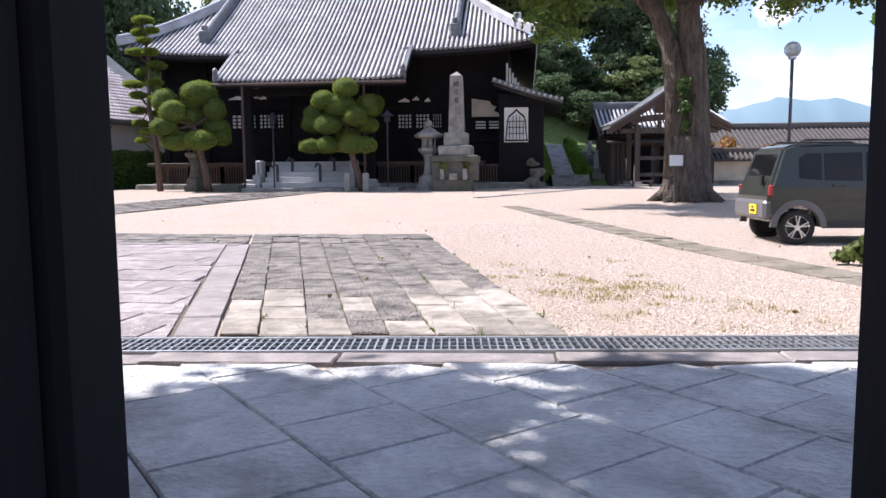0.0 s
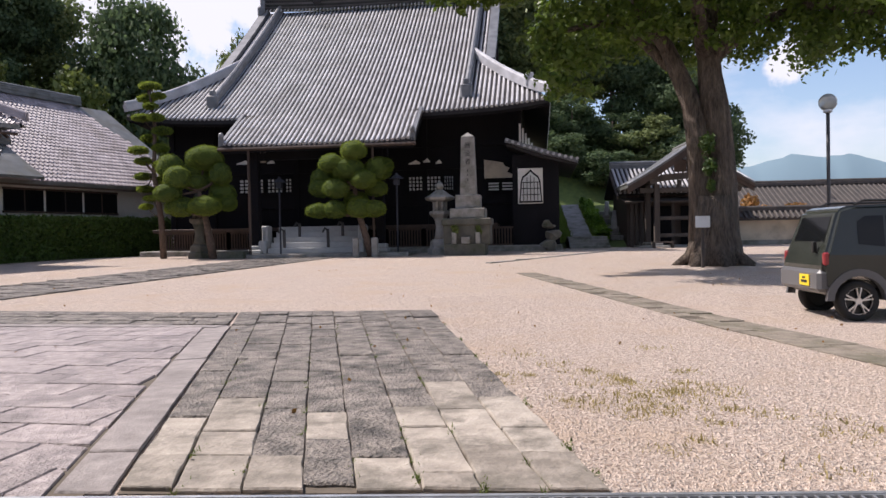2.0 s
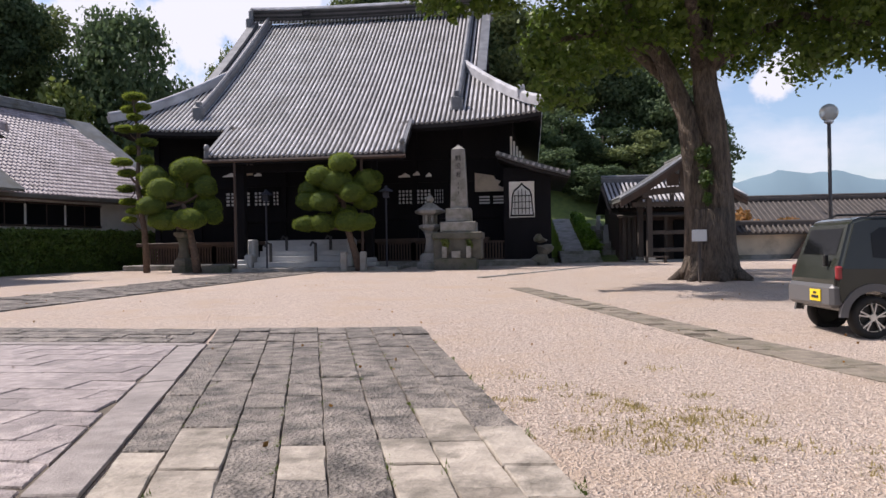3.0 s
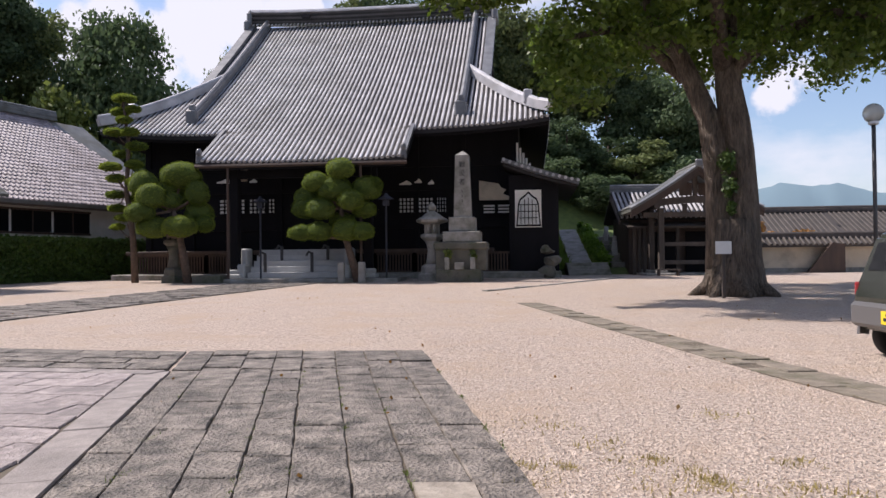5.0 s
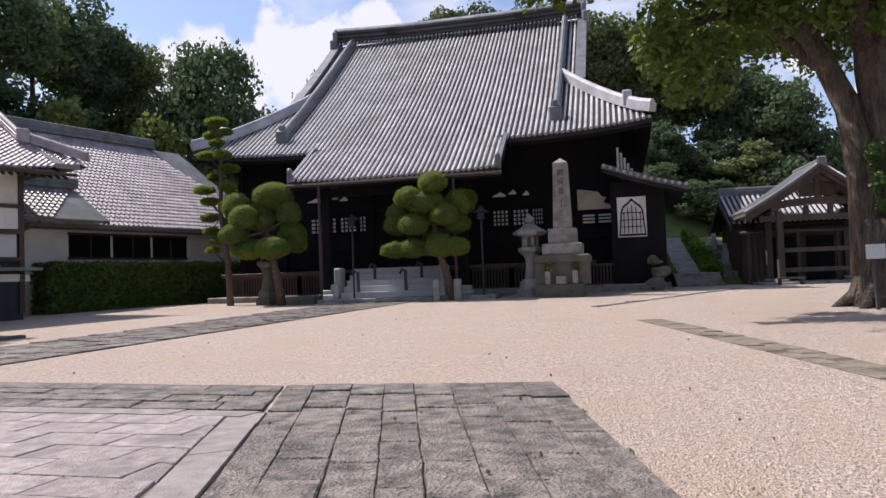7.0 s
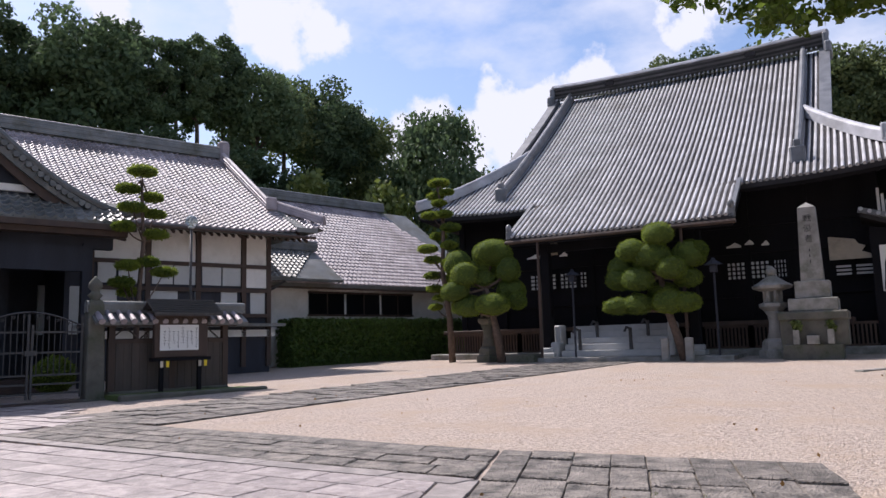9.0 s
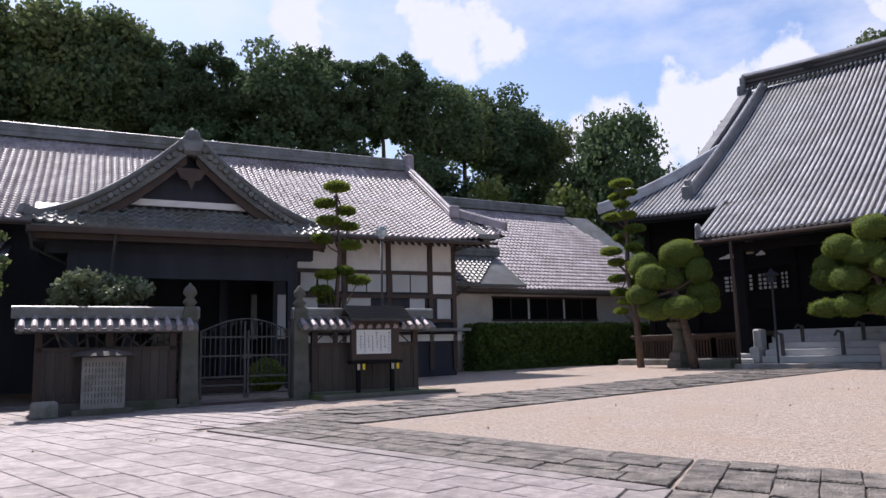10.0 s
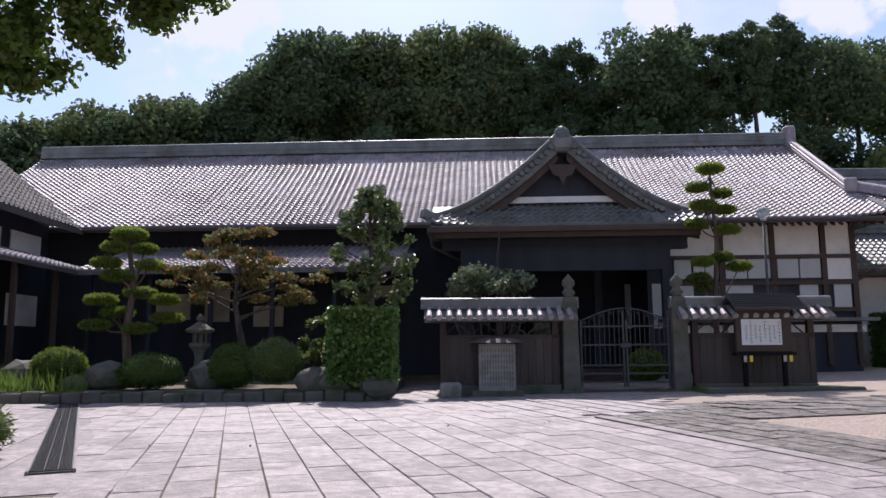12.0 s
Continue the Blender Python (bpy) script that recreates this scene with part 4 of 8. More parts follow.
    for u in (mid - 3.3, mid + 3.3, mid - 1.6, mid + 1.6):
        v = pv + 0.65 if abs(u - mid) > 2 else 30.5
        part("porch_post", B((u - 0.14, u + 0.14, v - 0.14, v + 0.14, 0.3, 4.6)), M_WOOD_RES, T)
    for s in (-1, 1):
        part("porch_side_wall", B((mid + s * 3.2 - 0.08, mid + s * 3.2 + 0.08, pv + 2.5, 32.1, 0.3, 4.8)), M_WOOD_RES, T)
    for u in (mid - 1.5, mid - 0.5, mid + 0.5):
        p = part("entrance_door", B((u - 0.42, u + 0.42, 31.7, 31.76, 0.7, 3.2)), M_GLASS, T, "dark glazed lattice door")
        bm = bmesh.new()
        for i in range(5):
            box(bm, u - 0.42 + i * 0.21 - 0.015, u - 0.42 + i * 0.21 + 0.015, 31.66, 31.7, 0.7, 3.2)
        for i in range(9):
            box(bm, u - 0.42, u + 0.42, 31.655, 31.695, 0.7 + i * 0.31 - 0.015, 0.7 + i * 0.31 + 0.015)
        part("lattice", bm, M_WOOD_OLD, p)
    for a, b in ((15.2, 15.8), (16.0, 16.6)):
        part("side_panel", B((a, b, 31.9, 32.0, 2.0, 3.7)), M_FROST, T)
    part("entrance_floor", B((mid - 3.2, mid + 3.2, 28.5, 32.1, 0.2, 0.6)), M_WOOD_BROWN, T)
    # down-pipes under the porch eave
    part("rain_pipe", ribbon(bmesh.new(), [(P0 + 0.15, pv - 0.3, pz - 0.15), (P0 + 0.2, pv, pz - 0.6), (P0 + 2.2, pv + 2.5, pz - 1.3)], 0.05), M_IRON, T)
    part("rain_pipe", ribbon(bmesh.new(), [(P0 + 2.4, pv - 0.35, pz - 0.1), (P0 + 2.3, pv, pz - 1.2)], 0.05), M_IRON, T)
    return T


def wing():
    """The low wing between the residence and the hall."""
    T = thing("low_wing", (31.0, 36.0, 0.4), RH, "low white-walled wing with a grey tiled roof and dark windows", "house")
    Ev, Rv, Ez, Rz, a, b = 34.0, 42.3, 4.4, 10.2, 25.2, 37.6
    z_of = lambda u, s: Ez + (Rz - Ez) * s
    v_of = lambda s: Ev + (Rv - Ev) * s
    bm = bmesh.new()
    slope_block(bm, a, b + 3.0, Ev, Ez, Rv, Rz, 0.16)
    rf = part("roof_slope", bm, M_TILE_OLD, T)
    v, f = wavy(a, b + 3.0, v_of, z_of, 26, clip=lambda u, s: u < b + 3 * (1 - s) + 0.2)
    o = soup("roof_tiles", v, f, M_TILE_RES, rf)
    o["kind"] = "stuff"
    bm = bmesh.new()
    slope_block(bm, a, b, Rv, Rz, 50, Ez, 0.16)
    part("back_slope", bm, M_TILE_OLD, T)
    part("ridge", ridge_stack(bmesh.new(), (a + 1.0, Rv, Rz + 0.1), (b + 1.0, Rv, Rz + 0.1)), M_TILE_OLD, T)
    part("front_wall", B((24.3, 40.5, 35.0, 35.2, 0.3, 4.9)), M_PLASTER, T, "white plaster wall")
    part("eave_board", B((a, b + 3.0, Ev + 0.05, Ev + 0.15, Ez - 0.25, Ez - 0.1)), M_WOOD_BROWN, T)
    for c, d in ((28.1, 30.2), (30.4, 32.5), (32.7, 34.8)):
        w = part("window", B((c, d, 34.9, 35.02, 2.95, 4.0)), M_GLASS, T, "dark glass window pane")
        part("window_frame", B((c - 0.05, d + 0.05, 34.86, 35.0, 4.0, 4.1), (c - 0.05, d + 0.05, 34.86, 35.0, 2.85, 2.95), ((c + d) / 2 - 0.03, (c + d) / 2 + 0.03, 34.87, 34.9, 2.95, 4.0)), M_WOOD_BROWN, w)
    # small roof in the corner against the residence
    bm = bmesh.new()
    slope_block(bm, 25.0, 29.0, 33.2, 4.55, 36.0, 6.3, 0.14)
    sm = part("corner_roof", bm, M_TILE_OLD, T, "small shaded roof in the corner")
    v, f = wavy(25.0, 29.0, lambda s: 33.2 + 2.8 * s, lambda u, s: 4.55 + 1.75 * s, 10, clip=lambda u, s: u < 26.2 + 2.8 * s)
    o = soup("roof_tiles", v, f, M_TILE_OLD, sm)
    o["kind"] = "stuff"
    part("corner_ridge", ridge_stack(bmesh.new(), (25.0, 36.0, 6.35), (29.2, 36.0, 6.35), 0.34, 3), M_TILE_OLD, sm)
    part("rain_pipe", ribbon(bmesh.new(), [(25.8, 33.3, 4.4), (25.2, 33.6, 4.0), (25.0, 34.4, 3.6), (25.0, 34.8, 1.2)], 0.06), M_IRON, T)


def side_house():
    """The house that closes the garden."""
    T = thing("garden_house", (-9.0, 24.0, 0.3), RH, "old timber house with brown tiled roofs beside the garden", "house")
    bm = bmesh.new()
    ys = (14.0, 31.0)
    for (ua, za), (ub, zb) in (((-5.7, 5.85), (-11.0, 10.2)), ((-16.3, 5.85), (-11.0, 10.2))):
        vs = [bm.verts.new(p) for p in ((ua, ys[0], za), (ua, ys[1], za), (ub, ys[1], zb), (ub, ys[0], zb))]
        dn = [bm.verts.new((p.co.x, p.co.y, p.co.z - 0.18)) for p in vs]
        bm.faces.new(vs)
        bm.faces.new(dn[::-1])
        for i in range(4):
            bm.faces.new((vs[i], dn[i], dn[(i + 1) % 4], vs[(i + 1) % 4]))
    rf = part("roof", bm, M_TILE_BROWN, T, "brown-grey tiled roof")
    def turned(v):
        v = np.array(v)
        return np.stack([-v[:, 1], v[:, 0], v[:, 2]], 1)
    v, f = wavy(14.0, 31.0, lambda s: 5.7 + 5.3 * s, lambda u, s: 5.85 + 4.35 * s, 20)
    o = soup("roof_tiles", turned(v), [tuple(q) for q in f], M_TILE_BROWN, rf)
    o["kind"] = "stuff"
    part("ridge", ridge_stack(bmesh.new(), (-11.0, 14.0, 10.3), (-11.0, 31.2, 10.3)), M_TILE_BROWN, T)
    part("wall", B((-15.5, -7.0, 15.0, 31.0, 0.2, 6.2)), M_WOOD_RES, T)
    for v0 in (16.0, 18.5, 21.0, 23.5, 26.0, 28.5):
        part("plaster_panel", B((-7.02, -6.95, v0, v0 + 1.9, 4.6, 5.5)), M_PLASTER, T)
        part("plaster_panel", B((-7.02, -6.95, v0, v0 + 1.9, 2.2, 3.3)), M_PLASTER, T)
    bm = bmesh.new()
    vs = [bm.verts.new(p) for p in ((-4.4, 15, 4.0), (-4.4, 29.5, 4.0), (-7.0, 29.5, 4.75), (-7.0, 15, 4.75))]
    dn = [bm.verts.new((p.co.x, p.co.y, p.co.z - 0.14)) for p in vs]
    bm.faces.new(vs)
    bm.faces.new(dn[::-1])
    for i in range(4):
        bm.faces.new((vs[i], dn[i], dn[(i + 1) % 4], vs[(i + 1) % 4]))
    lo = part("lower_roof", bm, M_TILE_BROWN, T)
    v, f = wavy(15.0, 29.5, lambda s: 4.4 + 2.6 * s, lambda u, s: 4.0 + 0.75 * s, 9)
    o = soup("roof_tiles", turned(v), [tuple(q) for q in f], M_TILE_RES, lo)
    o["kind"] = "stuff"
    for v0 in np.arange(15.5, 29.5, 2.4):
        part("post", B((-4.9, -4.76, v0, v0 + 0.14, 0.2, 4.0)), M_WOOD_BROWN, T)


residence()
wing()
side_house()


# ---- plants ----
def grow_pad(rng, c, r, material, parent, name="foliage_pad", needles=900, size=0.09, sub=3, rough=0.1):
    """A clipped cushion of foliage: a lumpy core, coloured dark for shade, with short tufts standing out of it all
    over.
    """
    c, r = np.array(c, float), np.array(r, float)
    bm = bmesh.new()
    bmesh.ops.create_icosphere(bm, subdivisions=sub, radius=1.0)
    off = Vector(rng.random(3) * 50)
    for v in bm.verts:
        k = 1 + rough * noise.noise(v.co * 1.6 + off) + rough * 0.6 * noise.noise(v.co * 4 + off)
        if v.co.z < 0:
            v.co.z *= 0.75
        v.co = Vector((c[0] + v.co.x * r[0] * k * 0.96, c[1] + v.co.y * r[1] * k * 0.96, c[2] + v.co.z * r[2] * k * 0.96))
    core = np.array([v.co[:] for v in bm.verts])
    cf = [tuple(v.index for v in f.verts) for f in bm.faces]
    bm.free()
    face = np.array(cf)[rng.integers(0, len(cf), needles)]
    wt = rng.dirichlet((1, 1, 1), needles)
    tris = (core[face] * wt[:, :, None]).sum(1)
    d = (tris - c) / r
    d /= np.linalg.norm(d, axis=1)[:, None] + 1e-6
    p = tris + rng.normal(size=tris.shape) * size * 0.5
    n = d + 0.45 * rng.normal(size=d.shape)
    n /= np.linalg.norm(n, axis=1)[:, None]
    s = np.cross(n, rng.normal(size=n.shape))
    s /= np.linalg.norm(s, axis=1)[:, None]
    L = size * (0.6 + 0.8 * rng.random(needles))[:, None]
    vv = np.stack([p - s * L * 0.24, p + s * L * 0.24, p + n * L], 1).reshape(-1, 3)
    ff = [tuple(q) for q in (np.arange(3 * needles).reshape(-1, 3) + len(core))]
    return soup(name, np.concatenate([core, vv]), cf + ff, material, parent, core=M_LEAF_CORE_SHADE, core_faces=len(cf))


def limb(bm, pts, r0, r1, n=8):
    k = len(pts)
    ribbon(bm, pts, [r0 + (r1 - r0) * i / (k - 1) for i in range(k)], n)


def cloud_pine(name, label, frame_turn, base, trunk, pads, rng, r0=0.2, r1=0.08, group="", dense=900, size=0.09, limbs=True, material=None):
    T = thing(name, base, frame_turn, label, "pine tree", group)
    bm = bmesh.new()
    limb(bm, trunk, r0, r1, 10)
    tops = [Vector(p) for p in trunk]
    if limbs:
        for x, y, z, *_ in pads:
            a = min(tops[1:], key=lambda q: (q - Vector((x, y, z - 0.4))).length)
            limb(bm, [a, (a + Vector((x, y, z))) / 2 + Vector((0, 0, -0.08)), (x, y, z)], r1 * 0.75, r1 * 0.35, 6)
    part("trunk", bm, M_PINEBARK, T, smooth=True)
    for x, y, z, rx, ry, rz in pads:
        grow_pad(rng, (x, y, z), (rx, ry, rz), material or M_LEAF_PINE, T, needles=int(dense * max(0.35, rx * ry)), size=size, sub=3 if rx > 0.35 else 2)
    return T


def pads_of(rows, x0, px0, kx, z0, py0, kz, y, rng, depth=0.5):
    return [(x0 + (px - px0) * kx, y + rng.uniform(-depth, depth), z0 - (py - py0) * kz, rx * kx, rx * kx * 0.95, ry * kz * 1.08) for px, py, rx, ry in rows]


def broadleaf(name, label, base, height, radius, material, seed, count=6000, size=0.5, trunk_r=0.3, clumps=26, bark=None, category="tree", group="", low=0.35):
    rng = np.random.default_rng(seed)
    T = thing(name, base, 0, label, category, group)
    b = Vector(base)
    cs, rs = [], []
    for _ in range(clumps):
        a, z = rng.uniform(0, 2 * math.pi), rng.uniform(low, 0.97)
        f = math.sqrt(max(0.05, 1 - ((z - 0.58) / 0.44) ** 2))
        q = radius * f * math.sqrt(rng.uniform(0.15, 0.85))
        cs.append((b.x + q * math.cos(a), b.y + q * math.sin(a), b.z + z * height))
        rs.append(radius * rng.uniform(0.26, 0.44))
    k = height / max(c[2] - b.z + 0.7 * r for c, r in zip(cs, rs))
    cs = [(c[0], c[1], b.z + (c[2] - b.z) * k) for c in cs]
    bm = bmesh.new()
    limb(bm, [b, b + Vector((0.1, 0, height * 0.4)), b + Vector((0, 0.1, height * 0.8))], trunk_r, trunk_r * 0.3)
    for c in cs[:8]:
        limb(bm, [b + Vector((0, 0, height * 0.35)), (b + Vector((0, 0, height * 0.4)) + Vector(c)) / 2, c], trunk_r * 0.4, trunk_r * 0.1, 6)
    part("trunk", bm, bark or M_BARK, T, smooth=True)
    v, f = leaves(rng, cs, rs, count, size)
    soup("crown", v, f, material, T)
    return T


# ---- gate at the start ----
def gate():
    T = thing("temple_gate", (0.65, 4.9, 0), 0, "dark old timber gate with heavy posts and a deep roof", "gate")
    for s, x in ((-1, -0.42), (1, 1.76)):
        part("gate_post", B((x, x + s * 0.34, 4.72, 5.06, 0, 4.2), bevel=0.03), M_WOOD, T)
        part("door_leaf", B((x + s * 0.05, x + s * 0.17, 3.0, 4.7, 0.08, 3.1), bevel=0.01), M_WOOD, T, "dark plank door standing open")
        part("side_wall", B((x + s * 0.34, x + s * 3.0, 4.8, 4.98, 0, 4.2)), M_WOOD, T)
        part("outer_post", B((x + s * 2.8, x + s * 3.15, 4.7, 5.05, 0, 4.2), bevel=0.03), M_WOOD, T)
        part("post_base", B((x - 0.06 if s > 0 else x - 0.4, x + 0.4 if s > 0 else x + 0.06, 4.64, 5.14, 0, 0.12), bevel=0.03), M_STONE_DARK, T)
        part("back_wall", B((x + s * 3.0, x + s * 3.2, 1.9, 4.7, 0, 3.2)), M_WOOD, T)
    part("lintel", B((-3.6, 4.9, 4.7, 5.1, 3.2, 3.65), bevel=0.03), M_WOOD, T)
    bm = bmesh.new()
    for va, za, vb, zb in ((5.9, 4.65, 3.4, 6.0), (1.7, 5.0, 3.4, 6.0)):
        slope_block(bm, -5.0, 6.3, va, za, vb, zb, 0.25)
    part("gate_roof", bm, M_TILE_OLD, T)
    part("ridge", ridge_stack(bmesh.new(), (-5.0, 3.4, 6.1), (6.3, 3.4, 6.1)), M_TILE_OLD, T)


gate()


# ---- great camphor and the small tree by the car ----
def camphor():
    rng = np.random.default_rng(5)
    T = thing("camphor_tree", (7.3, 28.0, 0.26), 0, "huge old camphor tree with twin trunks and glossy leaves", "tree")
    bm = bmesh.new()
    stem = lambda rows, n: ribbon(bm, [(x, y, z) for x, y, z, _ in rows], [r for *_, r in rows], n)
    stem([(7.42, 28, 0.1, 0.95), (7.45, 28, 0.7, 0.8), (7.47, 28, 1.5, 0.68), (7.46, 28, 2.4, 0.6)], 16)
    stem([(7.55, 28, 1.0, 0.6), (7.62, 28, 1.9, 0.53), (7.68, 28, 2.9, 0.46), (7.68, 28, 3.6, 0.43), (7.6, 28, 4.3, 0.41), (7.48, 28, 5.2, 0.4), (7.36, 28.1, 6.2, 0.36), (7.4, 28.3, 8.0, 0.3), (7.9, 28.6, 12, 0.14)], 16)
    stem([(7.2, 28.1, 0.9, 0.55), (7.08, 28.15, 2.0, 0.4), (7.02, 28.1, 3.4, 0.33), (6.94, 28.1, 4.4, 0.34), (6.83, 28.2, 5.3, 0.33), (6.5, 28.4, 6.3, 0.28), (6.1, 28.5, 7.2, 0.24), (5.4, 28.5, 8.3, 0.2), (4.4, 28.3, 10.5, 0.1)], 14)
    limb(bm, [(5.9, 28.5, 7.5), (4.8, 28.0, 7.9), (3.6, 27.4, 7.7), (2.6, 27.0, 7.4)], 0.2, 0.06, 8)
    limb(bm, [(7.25, 28.1, 6.6), (8.6, 27.8, 7.6), (10.0, 27.3, 8.0), (11.8, 27.0, 7.6)], 0.26, 0.07, 8)
    limb(bm, [(6.3, 28.6, 6.6), (5.0, 29.5, 8.2), (3.4, 30.0, 9.6)], 0.2, 0.08, 8)
    limb(bm, [(7.2, 28.0, 6.8), (6.4, 26.0, 8.2), (5.2, 23.8, 9.2), (4.0, 22.0, 9.6)], 0.24, 0.06, 8)
    for a in np.linspace(0, 2 * math.pi, 9)[:-1]:
        x, y = math.cos(a), math.sin(a)
        limb(bm, [(7.38 + 0.42 * x, 28 + 0.42 * y, 0.95), (7.38 + 0.75 * x, 28 + 0.75 * y, 0.5), (7.38 + 1.3 * x, 28 + 1.3 * y, 0.2)], 0.3, 0.08, 8)
    for v in bm.verts:
        v.co += Vector((noise.noise(v.co * 1.3), noise.noise(v.co * 1.3 + Vector((9, 0, 0))), 0)) * 0.07
    part("trunk", bm, M_BARK, T, "grey-brown furrowed twin trunk", smooth=True)
    cs, rs = [], []
    for _ in range(300):
        a, q = rng.uniform(0, 2 * math.pi), math.sqrt(rng.uniform(0.02, 1))
        x, y = 6.6 + 9.0 * q * math.cos(a), 28 + 7.5 * q * math.sin(a)
        z = 7.6 + 1.8 * (1 - q) + rng.uniform(0, 6.0) * math.sqrt(max(0, 1 - q * q * 0.85))
        if y < 25 and x > 4 and z < 9:
            z += 1.5
        if x < 2.6 and (z - 1.3 - 1.34) / (y - 7) < 0.345:
            continue
        if x < -1.0:
            continue
        cs.append((x, y, z))
        rs.append(rng.uniform(0.8, 1.4))
    for c, r in (((2.6, 27, 6.7), 0.75), ((3.4, 27.2, 6.9), 0.8), ((2.2, 26.6, 7.3), 0.8), ((4.3, 27.6, 7.7), 0.9), ((3.2, 27, 8.0), 1.0), ((5.4, 27.9, 8.4), 0.9), ((9.0, 27.2, 7.2), 0.8), ((10.2, 27, 6.9), 0.9), ((11.4, 27, 7.0), 1.0), ((12.6, 27.2, 6.9), 1.0), ((8.0, 26.8, 7.2), 0.7), ((13.8, 27.6, 7.4), 1.0), ((6.4, 26.4, 8.2), 0.7), ((2.1, 26.2, 6.0), 0.5), ((2.6, 26.2, 5.7), 0.55), ((3.3, 26.2, 5.5), 0.5), ((2.9, 26.2, 6.4), 0.6), ((2.0, 26.4, 6.6), 0.5), ((3.6, 26.3, 6.2), 0.5), ((2.4, 26.0, 5.3), 0.35), ((4.2, 26.4, 6.6), 0.5), ((7.3, 26.6, 7.0), 0.6), ((-0.9, 26, 8.4), 0.5), ((-0.2, 26, 8.1), 0.45), ((0.5, 26, 8.2), 0.5), ((0.2, 26.2, 8.9), 0.6), ((-1.0, 26.4, 9.0), 0.6), ((-1.9, 26, 9.0), 0.5), ((-2.6, 26, 9.2), 0.45), ((-1.5, 26.3, 8.7), 0.4), ((-3.1, 26, 9.5), 0.4), ((1.2, 26.2, 8.3), 0.5)):
        cs.append(c)
        rs.append(r)
    for x in np.arange(4.4, 14.5, 0.75):
        for y in (25.6, 27.0):
            cs.append((x + rng.normal() * 0.2, y, 7.9 + rng.uniform(-0.5, 0.9)))
            rs.append(rng.uniform(0.6, 0.95))
    for _ in range(26):
        q = rng.random()
        cs.append((2.2 - 5.0 * q, 27 + rng.uniform(-1.0, 1.0), 8.75 + 0.2 * q + rng.uniform(0, 1.6)))
        rs.append(rng.uniform(0.5, 0.8))
    v, f = leaves(rng, cs, rs, 132000, 0.12, 0.7, 0.25, 1.8)
    soup("crown", v, f, M_LEAF_CAMPHOR, T, "dense glossy green crown")
    v, f = leaves(rng, [(7.15, 27.45, 3.3), (7.1, 27.5, 4.0), (7.2, 27.5, 2.7)], [0.22, 0.25, 0.15], 700, 0.08, 1.4, 0.4)
    soup("ivy", v, f, M_LEAF_HEDGE, T, "ivy in the fork of the trunk")


camphor()


